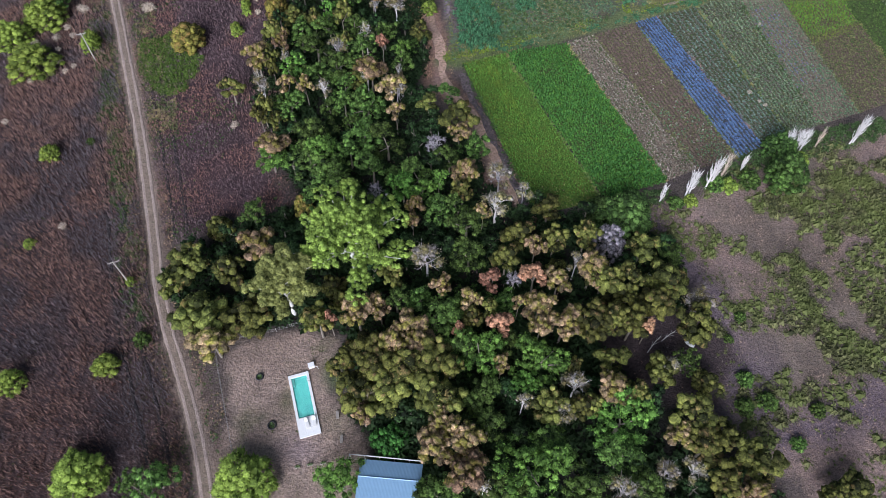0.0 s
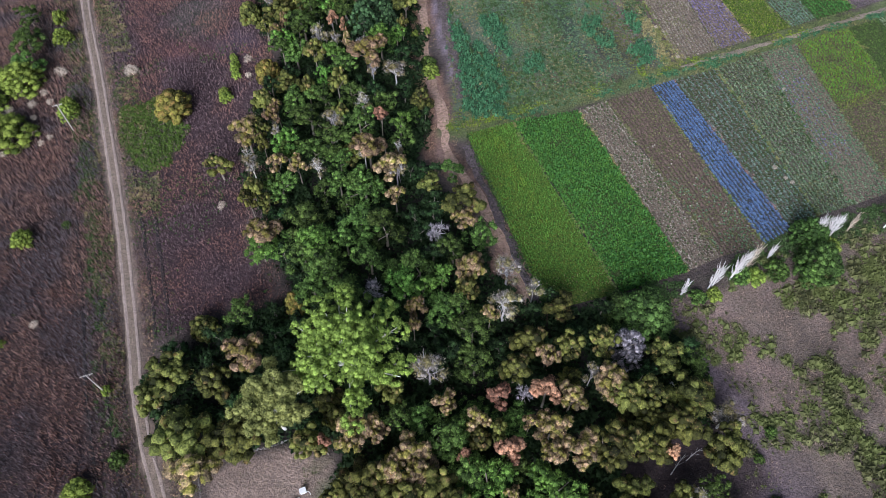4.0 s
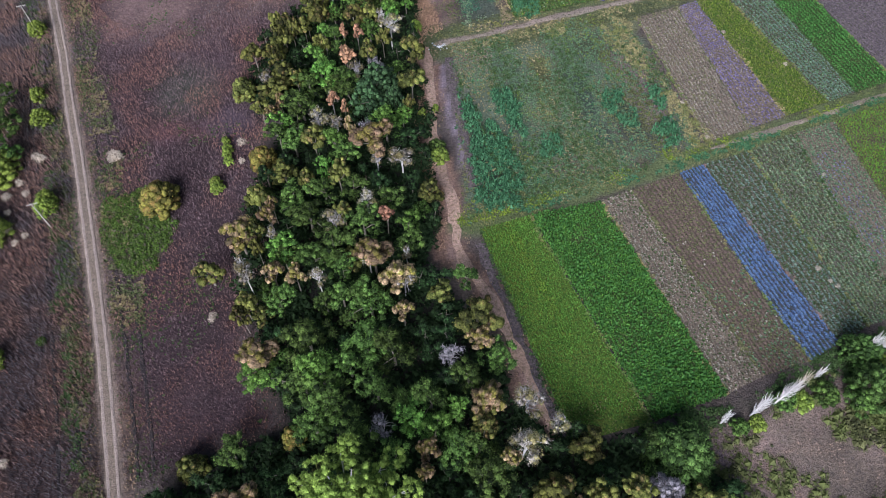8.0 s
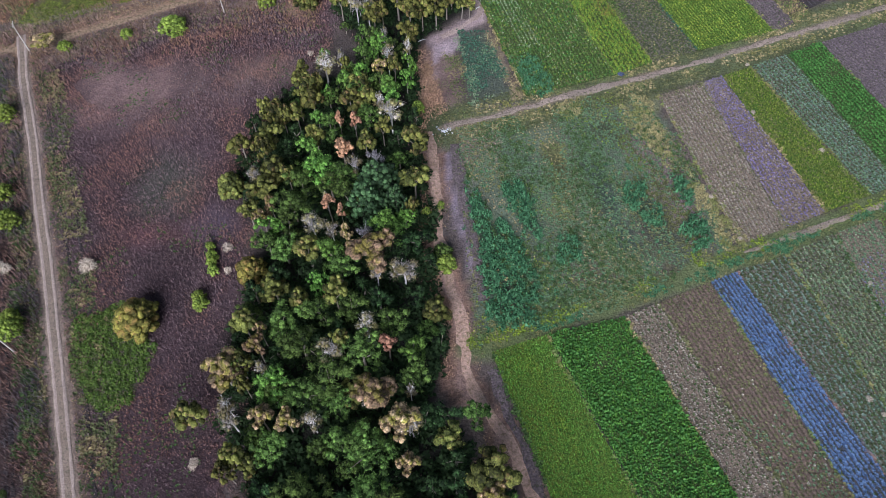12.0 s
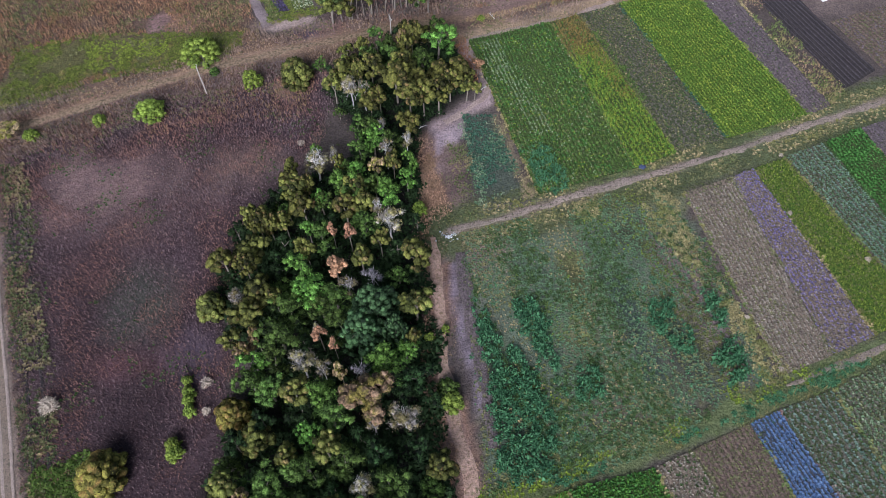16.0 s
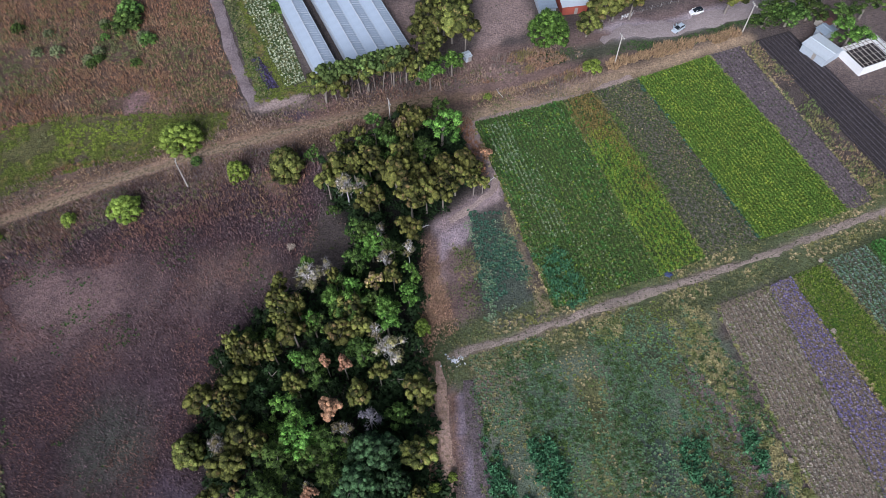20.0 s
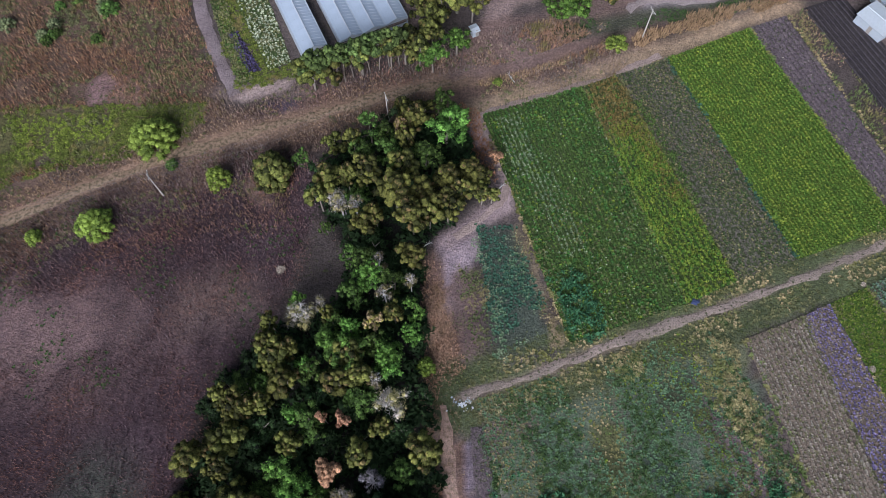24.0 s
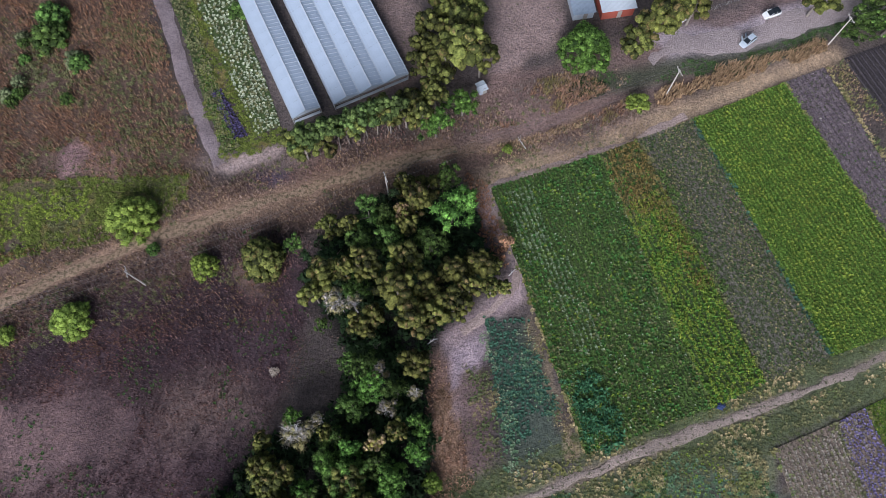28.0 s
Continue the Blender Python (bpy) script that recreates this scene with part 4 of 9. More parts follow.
field("mixed_row_field", "grey-brown strip with rows of pale small plants", strip_of(LT, LB, 6, 0.0), M["soil_grey"], 1.05,
      [("pale_cabbages", "small pale green plants in rows", ROSETTES, M["crop_pale"], 0.93, 0.42, 0.24, 0.9, 0.05, 0, 1),
       ("low_weeds", "greyish weeds between rows", ROSETTES, M["weed_grey"], 0.8, 0.45, 0.25, 1.0, 0.3, 0, 1),
       ("low_weeds", "low olive weeds between rows", ROSETTES, M["weed_olive"], 0.5, 0.5, 0.25, 1.0, 0.3, 0, 1)], 0.15, 7)
field("violet_row_field", "strip of dull violet flowers and weeds in rows", strip_of(LT, LB, 7, 0.0), M["soil_tan"], 1.05,
      [("violet_flowers", "dull violet flowers in rows", ROSETTES, M["crop_violet"], 0.6, 0.45, 0.21, 1.1, 0.1, 0.15, 0.75, 0.0, 0.7),
       ("pale_cabbages", "small pale green plants in rows", ROSETTES, M["crop_pale"], 0.85, 0.45, 0.22, 0.9, 0.05, 0, 1),
       ("low_weeds", "green weeds among violet flowers", ROSETTES, M["weed_grey"], 0.8, 0.5, 0.27, 1.0, 0.3, 0, 1)], 0.15, 8)
field("grass_field", "lime green grassy strip fading to brown weeds", strip_of(LT, LB, 8, 0.0), M["soil_brown"], 0.8,
      [("grassy_crop", "yellow-green grass in close rows", GRASS, M["crop_yellow"], 0.9, 0.3, 0.42, 1.0, 0.2, 0, 0.5),
       ("grassy_crop", "bright green grass in close rows", GRASS, M["crop_light"], 0.95, 0.25, 0.44, 1.0, 0.2, 0, 0.45),
       ("low_weeds", "olive weeds at the thin end of the strip", ROSETTES, M["weed_olive"], 0.8, 0.4, 0.28, 1.0, 0.3, 0.42, 1),
       ("low_weeds", "green weeds at the thin end of the strip", ROSETTES, M["weed_green"], 0.5, 0.5, 0.26, 1.0, 0.3, 0.4, 1)], 0.08, 9)
field("dark_green_field", "dark green bushy crop strip", strip_of(LT, LB, 9, 0.0), M["soil_green"], 1.1,
      [("leafy_crop", "dark green bushy plants", BUSHES, M["crop_dark"], 0.9, 0.7, 0.42, 1.0, 0.1, 0, 1)], 0.1, 10)
field("pale_flower_field", "strip of pale green lettuces", strip_of(LT, LB, 10), M["soil_green"], 0.9,
      [("pale_cabbages", "pale lettuces in rows", ROSETTES, M["crop_pale"], 0.9, 0.5, 0.32, 0.9, 0.1, 0, 1)], 0.1, 11)

MT = [(49.5, 203.0), (61, 207.2), (66.8, 209.6), (74.8, 212.8), (85.5, 217.3), (95.3, 221.4), (118, 230)]
MB = [(59.8, 159.2), (70.8, 163.2), (80.5, 167.4), (92, 171.8), (100, 175), (111, 179.2), (134, 188)]
field("tan_row_field", "tan strip of straw-mulched rows with pale heads", strip_of(MT, MB, 0, 0.0), M["soil_tan"], 0.85,
      [("pale_flowers", "pale tan plant heads in tight straight rows", ROSETTES, M["crop_tan"], 0.93, 0.45, 0.25, 0.8, 0.01, 0.03, 1),
       ("low_weeds", "olive weeds along tan rows", ROSETTES, M["weed_olive"], 0.6, 0.5, 0.24, 0.8, 0.3, 0, 1)], 0.18, 21)
field("violet_flower_field", "strip of violet flowers on brown soil", strip_of(MT, MB, 1, 0.0), M["soil_tan"], 0.8,
      [("violet_flowers", "violet flower heads in rows", ROSETTES, M["crop_violet"], 0.8, 0.4, 0.25, 1.1, 0.15, 0, 1),
       ("pale_flowers", "pale pinkish heads among violet flowers", ROSETTES, M["crop_tan"], 0.7, 0.45, 0.22, 1.1, 0.2, 0, 1),
       ("low_weeds", "brown dry weeds among violet flowers", GRASS, M["dry"], 0.6, 0.5, 0.26, 0.8, 0.3, 0, 1)], 0.1, 22)
field("yellow_grass_field", "yellow-green weedy grass strip", strip_of(MT, MB, 2, 0.0), M["soil_grass"], 0.8,
      [("grassy_crop", "yellow-green tall grass", GRASS, M["crop_yellow"], 0.95, 0.35, 0.42, 1.0, 0.3, 0, 1),
       ("low_weeds", "olive weeds in tall grass", BUSHES, M["weed_olive"], 0.6, 0.7, 0.3, 1.0, 0.3, 0, 1)], 0.05, 23)
field("teal_cabbage_field", "rows of grey-green cabbages", strip_of(MT, MB, 3), M["soil_grey"], 1.05,
      [("teal_cabbages", "grey-green cabbages in straight rows", ROSETTES, M["crop_teal"], 0.93, 0.5, 0.29, 0.9, 0.03, 0, 1),
       ("low_weeds", "green weeds between cabbage rows", ROSETTES, M["weed_grey"], 0.9, 0.45, 0.28, 1.1, 0.35, 0, 1)], 0.14, 24)
field("bright_green_field", "bright green leafy crop strip", strip_of(MT, MB, 4, 0.0), M["soil_green"], 0.95,
      [("leafy_crop", "bright green leafy plants", ROSETTES, M["crop_mid"], 0.98, 0.38, 0.4, 1.2, 0.1, 0, 1)], 0.1, 25)
field("ploughed_field", "bare ploughed purplish-grey field", strip_of(MT, MB, 5), M["soil_purple"], 1.1, [("soil_ridges", "crumbled soil along plough ridges", ROSETTES, M["clod"], 0.9, 0.3, 0.28, 0.3, 0.02, 0, 1)], 0.16, 26)

UT = [(2.4, 253.6), (24.5, 260.4), (32.5, 263.4), (44.2, 267.6), (64.1, 275.6), (73.5, 279)]
UB = [(16.6, 203.0), (39.6, 210.2), (50.2, 214.6), (62.7, 218.8), (84.5, 226), (91, 229.2)]
field("green_row_field", "large green crop field with pale rows", strip_of(UT, UB, 0, 0.0), M["soil_green"], 0.95,
      [("leafy_crop", "low green plants in rows", ROSETTES, M["crop_dark"], 0.97, 0.36, 0.36, 1.0, 0.06, 0, 1),
       ("leafy_crop", "lighter leaves in rows", ROSETTES, M["weed_green"], 0.75, 0.4, 0.3, 1.4, 0.15, 0, 1),
       ("leafy_crop", "yellowing leaves in rows", ROSETTES, M["weed_olive"], 0.5, 0.5, 0.3, 1.5, 0.2, 0.4, 1),
       ("pale_flowers", "pale yellow flower heads over green rows", ROSETTES, M["crop_silver"], 0.26, 0.6, 0.17, 3.0, 0.3, 0.03, 1),
       ("leafy_crop", "yellow leaves among the rows", ROSETTES, M["crop_yellow"], 0.3, 0.6, 0.26, 2.0, 0.25, 0.05, 1),
       ("pale_cabbages", "rows of pale green seedlings", ROSETTES, M["crop_pale"], 0.92, 0.4, 0.27, 2.0, 0.02, 0.04, 0.34, 0.08, 0.32),
       ("pale_cabbages", "rows of pale green seedlings", ROSETTES, M["crop_pale"], 0.9, 0.4, 0.26, 2.0, 0.04, 0.34, 0.7, 0.19, 0.42),
       ("leafy_crop", "yellow-green leaves scattered over the rows", ROSETTES, M["crop_mid"], 0.6, 0.4, 0.3, 1.6, 0.2, 0, 1),
       ("leafy_crop", "dark bushy plants at the field's lower corner", SQUASH, M["squash"], 0.75, 0.8, 0.5, 1.1, 0.3, 0.72, 0.97, 0.0, 0.26)], 0.1, 31)
field("amber_crop_field", "bright green leafy strip turning rusty at one end", strip_of(UT, UB, 1, 0.0), M["soil_green"], 1.05,
      [("leafy_crop", "tall bright green leafy plants", BUSHES, M["crop_bright"], 0.8, 0.6, 0.38, 1.1, 0.1, 0.3, 1),
       ("leafy_crop", "green plants among the rusty ones", BUSHES, M["crop_bright"], 0.5, 0.6, 0.38, 1.2, 0.15, 0.0, 0.35),
       ("leafy_crop", "lime leaf tips", ROSETTES, M["crop_lime"], 0.9, 0.5, 0.34, 2.2, 0.15, 0.34, 1),
       ("leafy_crop", "rusty ripening plants", BUSHES, M["crop_rust"], 0.9, 0.5, 0.46, 1.8, 0.1, 0.0, 0.28, 0.02, 0.98),
       ("leafy_crop", "rusty plants down one side", BUSHES, M["crop_rust"], 0.85, 0.5, 0.44, 1.7, 0.14, 0.26, 0.62, 0.6, 1.0),
       ("leafy_crop", "golden green leaves", BUSHES, M["crop_gold"], 0.97, 0.45, 0.38, 1.7, 0.12, 0.22, 1),
       ("leafy_crop", "olive ripening plants", BUSHES, M["weed_olive"], 0.6, 0.6, 0.44, 1.3, 0.1, 0.0, 0.36)], 0.1, 32)
field("grey_weed_field", "greyish weedy fallow strip", strip_of(UT, UB, 2, 0.0), M["soil_grey"], 0.9,
      [("low_weeds", "dull green weeds", ROSETTES, M["weed_green"], 0.6, 0.45, 0.25, 1.0, 0.3, 0, 1),
       ("low_weeds", "olive weeds", ROSETTES, M["weed_olive"], 0.75, 0.45, 0.24, 1.1, 0.3, 0, 1),
       ("low_weeds", "straw-yellow weeds", ROSETTES, M["straw_weed"], 0.35, 0.6, 0.18, 1.3, 0.35, 0, 1),
       ("low_weeds", "dark leafy weeds along the strip's edge", SQUASH, M["crop_dark"], 0.9, 0.7, 0.42, 1.1, 0.3, 0.14, 0.66, 0.0, 0.16),
       ("low_weeds", "pinkish dry weeds among green ones", GRASS, M["dry_purple"], 0.7, 0.5, 0.3, 0.9, 0.4, 0, 0.6)], 0.1, 33)
field("yellow_crop_field", "dense yellow-green leafy crop field", strip_of(UT, UB, 3, 0.0), M["soil_grass"], 0.85,
      [("leafy_crop", "dense green leafy plants in rows", ROSETTES, M["crop_lime"], 0.97, 0.34, 0.31, 1.2, 0.08, 0, 1),
       ("leafy_crop", "yellow-green leaf tips in dense rows", ROSETTES, M["crop_gold"], 0.6, 0.36, 0.26, 2.0, 0.1, 0, 1)], 0.1, 34)
field("bare_purple_field", "bare purplish-grey tilled strip", strip_of(UT, UB, 4), M["soil_purple"], 0.95,
      [("soil_ridges", "crumbled soil along tilled rows", ROSETTES, M["clod"], 0.75, 0.26, 0.26, 0.3, 0.05, 0, 1),
       ("low_weeds", "few low weeds on bare soil", ROSETTES, M["weed_green"], 0.25, 0.6, 0.22, 1.0, 0.3, 0.3, 1),
       ("pale_flowers", "bits of pale straw on bare soil", ROSETTES, M["crop_white"], 0.15, 0.6, 0.13, 0.5, 0.4, 0, 1)], 0.2, 35)
field("ploughed_field", "dark ploughed field with straight furrows", [(77.5, 281), (87.5, 284.5), (106, 241), (96, 234.5)], M["soil_dark"], 1.05, [("soil_ridges", "crumbled soil along plough ridges", ROSETTES, M["crumb"], 0.5, 0.5, 0.15, 0.4, 0.2, 0, 1)], 0.1, 36)
# raised ridges in a lighter colour than the soil between them
for k in range(9):
    f = (k + 0.5) / 9
    strip("plough_ridge", [(77.5 + 10 * f, 281 + 3.5 * f - 0.6), (96 + 10 * f, 234.5 + 6.5 * f + 0.6)], 0.42, M["ridge_soil"], "lighter raised ridge of a dark ploughed field", "soil ridge", 0.1, 0.12, 0.1)
field("ploughed_field", "brown harrowed field beside a white-walled shed", [(100.2, 259.5), (128, 270), (150, 246), (107.6, 241.6)], M["soil_brown"], 1.4, [("soil_ridges", "crumbled soil along harrowed rows", ROSETTES, M["clod"], 0.7, 0.3, 0.26, 0.3, 0.1, 0, 1)], 0.2, 37)
field("silver_cabbage_field", "silvery cabbages in a dense bed by the greenhouse", [(-60.0, 300), (-51, 300), (-39.4, 268.5), (-44.2, 266.2)], M["soil_green"], 0.8,
      [("silver_cabbages", "silvery white-green cabbages", ROSETTES, M["crop_white_leaf"], 0.85, 0.55, 0.3, 0.8, 0.14, 0, 1),
       ("leafy_crop", "green leaves between cabbages", ROSETTES, M["weed_olive"], 0.5, 0.5, 0.34, 0.9, 0.3, 0, 1)], 0.1, 38)
field("violet_bed", "dark violet flower bed by the farm lane", [(-54.6, 276.5), (-52.2, 277), (-45.8, 266.2), (-48.6, 265.6)], M["soil_dark"], 0.6,
      [("violet_flowers", "dark violet flowers", ROSETTES, M["crop_violet_dark"], 0.99, 0.36, 0.29, 1.2, 0.2, 0, 1)], 0.1, 39)
field("green_bed", "green and yellow vegetable bed by the farm lane", [(-65, 300), (-61, 300), (-47.5, 263.5), (-50.6, 262.4)], M["soil_green"], 0.8,
      [("low_weeds", "mixed low green vegetables", ROSETTES, M["weed_olive"], 0.95, 0.43, 0.4, 1.0, 0.3, 0, 1),
       ("leafy_crop", "darker vegetables", ROSETTES, M["crop_dark"], 0.55, 0.5, 0.4, 1.0, 0.2, 0.3, 1)], 0.08, 40)
# added dark strip: the shadow line where the two crops step in height
strip("furrow", [LT[1], LB[1]], 0.55, M["soil_dark"], "dark strip painted as a shadow line between two green crop strips", "furrow", 0.1, 0.2, -0.01)
strip("earth_strip", [(4.6, 131), (9.4, 117), (13.4, 106), (16.2, 97), (19.2, 88)], 1.8, M["soil_purple"], "bare purplish tilled strip beside the light green field", "soil", 0.04, 0.9, 0.05)
strip("earth_strip", [(-1.2, 188), (-0.6, 178), (1.2, 168), (3.0, 156), (3.6, 146)], 2.6, M["soil_purple"], "bare purplish trodden strip by the weedy field", "soil", 0.04, 0.6, 0.05)

# ---- weeds along the borders of the strips ----
rb = np.random.default_rng(15)
for top, bottom, colours in ((LT, LB, "weed_green verge straw_weed weed_olive verge dry verge weed_green weed_olive verge weed_green verge"),
                             (MT, MB, "verge weed_olive straw_weed verge weed_green verge weed_olive"), (UT, UB, "straw_weed verge weed_olive weed_teal verge straw_weed")):
    for a, c2, colour in zip(top, bottom, colours.split()):
        a, c2 = np.array(a), np.array(c2)
        f = rb.uniform(0, 1, 260)
        q = a + (c2 - a) * f[:, None]
        q[:, 0] += rb.normal(0, 0.32, len(f)) + fbm(q[:, 0], q[:, 1], 6, 77) * 0.5
        q = q[fbm(q[:, 0], q[:, 1], 5, 78) > rb.uniform(-0.7, 0.5, len(f))]
        stuff("border_weeds", "low weeds straggling along a strip's border", "weeds", strew(ROSETTES, np.concatenate([q, np.full((len(q), 1), 0.05)], 1), rb.uniform(0.18, 0.5, len(q)), rb, 0.25), M[colour])

# ---- weeds and grass ----
R = np.random.default_rng(5)


def weeds(name, label, poly, per_m2, templates, mat, size, tall=1.0, clump=0.0, seed=3, edge=0.0, avoid=(), along_rows=0):
    p = spread_in(poly, per_m2, R, edge, clump, seed, along_rows)
    p = p[(line_gap(TRACK, p[:, 0], p[:, 1]) > 1.9) & (line_gap(CROSS, p[:, 0], p[:, 1]) > 1.6) & (line_gap(FIELD_PATH, p[:, 0], p[:, 1]) > 1.1) & (line_gap(ROAD, p[:, 0], p[:, 1]) > 3.6)]
    for poly2 in avoid:
        p = p[depth_in(poly2, p[:, 0], p[:, 1]) < 0.3]
    s = size * R.uniform(0.5, 1.45, len(p))
    stuff(name, label, "weeds", strew(templates, at_ground(p), np.stack([s, s, s * tall * 1.15], 1), R, 0.16), mat)


def along(line, half):
    """A band round a line as a polygon."""
    p = np.array(line, float)
    d = np.gradient(p, axis=0)
    d /= np.linalg.norm(d, axis=1)[:, None]
    s = np.stack([-d[:, 1], d[:, 0]], 1) * half
    return [tuple(q) for q in p + s] + [tuple(q) for q in (p - s)[::-1]]


LEFT_NEAR = [(-63, 80), (-118, 226), (-140, 215), (-95, 20), (-42, 20), (-44, 30), (-54, 55)]
NORTH_NEAR = [(-150, 224), (-104, 236), (-52, 255), (-70, 302), (-150, 302)]
weeds("dry_weeds", "dry brown stalks covering the fallow field", LEFT_NEAR, 8.0, TUFTS, M["dry"], 0.62, 1.9)
weeds("dry_weeds", "dark dry stalks in the fallow field", LEFT_NEAR, 1.2, TUFTS, M["dry_purple"], 0.72, 1.7, 0.3, 13)
weeds("dry_weeds", "dark purplish dry stalks in the fallow field", MID_FIELD, 7.4, TUFTS, M["dry_purple"], 0.5, 1.4, 0.0, 14, -2.0, [TAN_PATCH])
weeds("dry_weeds", "reddish dry stalks in the northern half of the fallow field", [(-104, 203), (-112, 224), (-80, 236), (-40, 246), (-31, 240), (-40, 206), (-60, 198)], 3.2, TUFTS, M["dry_wine"], 0.5, 1.4, 0.12, 315, 0, [TAN_PATCH])
weeds("dry_weeds", "tan dry stalks along the north edge of the fallow field", [(-112, 222), (-80, 234), (-40, 245), (-31, 240), (-40, 222), (-75, 222), (-100, 212)], 1.8, TUFTS, M["dry_tan"], 0.5, 1.3, 0.3, 319)
weeds("dry_weeds", "thin tan stalks on a bare patch of the fallow field", TAN_PATCH, 2.4, TUFTS, M["dry_tan"], 0.4, 1.0, 0.1, 314)
weeds("dry_weeds", "brown dry stalks in the fallow field", MID_FIELD, 1.2, TUFTS, M["dry"], 0.55, 1.5, 0.35, 15, 0, [BELT])
weeds("green_weeds", "sparse green weeds in the fallow field", MID_FIELD, 1.2, ROSETTES, M["weed_green"], 0.24, 1.0, 0.6, 16, 0, [BELT])
PINK_PATCH = [(-84.1, 263.7), (-80.7, 267.4), (-77, 263.5), (-79.5, 257.4), (-83.4, 257)]
PALE_CORNER = [(-53.4, 258.9), (-46.7, 263.2), (-38.2, 264.8), (-38.0, 261.4), (-49.3, 256.6)]
PALE_YARD = [(-4, 230), (2, 230.5), (6, 233), (-2, 231), (-5.5, 224), (-7, 211), (-4, 208), (-1, 214), (1, 222)]
weeds("dry_weeds", "russet dry weeds in the northern field", NORTH_NEAR, 3.4, TUFTS, M["dry_red"], 0.66, 1.5, 0.1, 17, 0, [GREEN_NORTH, PINK_PATCH])
weeds("dry_weeds", "orange-brown dry weeds in the northern field", NORTH_NEAR, 3.4, TUFTS, M["reed_red"], 0.64, 1.4, 0.28, 217, 0, [GREEN_NORTH, PINK_PATCH])
weeds("green_weeds", "olive green weeds in the northern field", NORTH_NEAR, 1.6, BUSHES, M["weed_olive"], 0.4, 1.5, 0.26, 18, 0, [PINK_PATCH])
weeds("dry_weeds", "orange dry weeds beside the farm lane", [(-89.8, 292.0), (-68, 291.5), (-57.2, 269), (-54.6, 262.4), (-72.1, 264.2), (-79.1, 276.9)], 3.4, TUFTS, M["orange_straw"], 0.6, 1.4, 0.22, 316)
weeds("dry_weeds", "pinkish straw stalks beside the power line track", [(-63.3, 249.5), (-58.7, 253.3), (-54, 254.5), (-44.9, 256.5), (-40.7, 256.4), (-46, 253), (-59.0, 249)], 4.0, TUFTS, M["dry_tan"], 0.6, 1.6, 0.1, 317)
weeds("green_weeds", "bright band of weeds in the northern field", [(-98.4, 249.6), (-98.1, 255), (-88.1, 256), (-76, 255.9), (-74.3, 251.4), (-85.1, 246.5), (-95.5, 243.5)], 2.6, BUSHES, M["crop_gold"], 0.36, 1.0, 0.28, 318)
weeds("green_weeds", "green weeds in the northern field", GREEN_NORTH, 4.6, BUSHES, M["north_green"], 0.42, 0.9, 0.16, 118, -1.0)
weeds("dry_weeds", "straw stalks in the northern field", NORTH_NEAR, 2.6, TUFTS, M["straw"], 0.56, 1.6, 0.35, 19, 0, [GREEN_NORTH, PINK_PATCH])
VIOLET = [(-55.0, 276.9), (-52.0, 277.4), (-45.4, 266.4), (-48.9, 265.2)]
weeds("green_weeds", "green and olive weeds round the vegetable beds", [(-62, 300), (-59.5, 300), (-43, 265.5), (-38.5, 267.5), (-38, 265), (-46, 262.6), (-51, 261)], 5.5, BUSHES, M["north_green"], 0.42, 0.8, 0.0, 119, 0, [VIOLET])
weeds("roadside_weeds", "dry reeds along the power line track", along(CROSS[1:-2], 10), 5.0, TUFTS, M["dry_tan"], 0.6, 1.7, 0.08, 33, 0, [PALE_CORNER, GREEN_NORTH])
weeds("roadside_weeds", "purplish dry weeds before the greenhouses", [(-52, 258), (-36, 266), (-10, 274), (4, 270), (-8, 262), (-45, 251)], 4.0, TUFTS, M["dry_purple"], 0.6, 1.2, 0.1, 133, 0, [PALE_CORNER])
weeds("roadside_weeds", "green weeds along the power line track", along(CROSS[1:-2], 9), 0.9, BUSHES, M["weed_olive"], 0.33, 0.9, 0.45, 134)
weeds("roadside_weeds", "olive weeds along the north edge of the fallow field", [(-112, 220), (-95, 227), (-60, 238), (-40, 243), (-42, 236), (-60, 231), (-90, 221)], 1.5, BUSHES, M["weed_olive"], 0.34, 1.1, 0.22, 234)
weeds("roadside_weeds", "rusty weeds along the north edge of the fallow field", [(-112, 218), (-95, 226), (-60, 237), (-36, 243), (-38, 226), (-60, 226), (-90, 216)], 3.2, TUFTS, M["dry_red"], 0.6, 1.6, 0.2, 235)
weeds("roadside_weeds", "straw-coloured grass along the power line track", along(CROSS[1:-2], 6), 5.0, GRASS, M["straw"], 0.4, 0.9, 0.16, 34)
weeds("roadside_weeds", "green weeds along the farm track", along(TRACK, 4.6), 1.8, BUSHES, M["weed_green"], 0.21, 0.9, 0.25, 35)
weeds("roadside_weeds", "green verge on the field side of the farm track", [(a + 2.6, c2 + 1) for a, c2 in TRACK[8:-1]] + [(a + 8.5, c2 + 3) for a, c2 in TRACK[-2:7:-1]], 3.8, ROSETTES, M["verge_dull"], 0.36, 1.2, 0.1, 236)
weeds("roadside_weeds", "green verge on the outer side of the farm track", [(a - 2.4, c2 - 1) for a, c2 in TRACK[6:-1]] + [(a - 6.0, c2 - 2) for a, c2 in TRACK[-2:5:-1]], 3.4, ROSETTES, M["verge_dull"], 0.34, 1.2, 0.1, 237)
weeds("roadside_weeds", "straw-coloured grass close to the wheel ruts", along(TRACK, 3.1), 5.0, GRASS, M["dry_tan"], 0.3, 0.9, 0.12, 238)
weeds("roadside_weeds", "dry grass along the farm track", along(TRACK, 5), 3.5, GRASS, M["straw"], 0.34, 0.8, 0.2, 36)
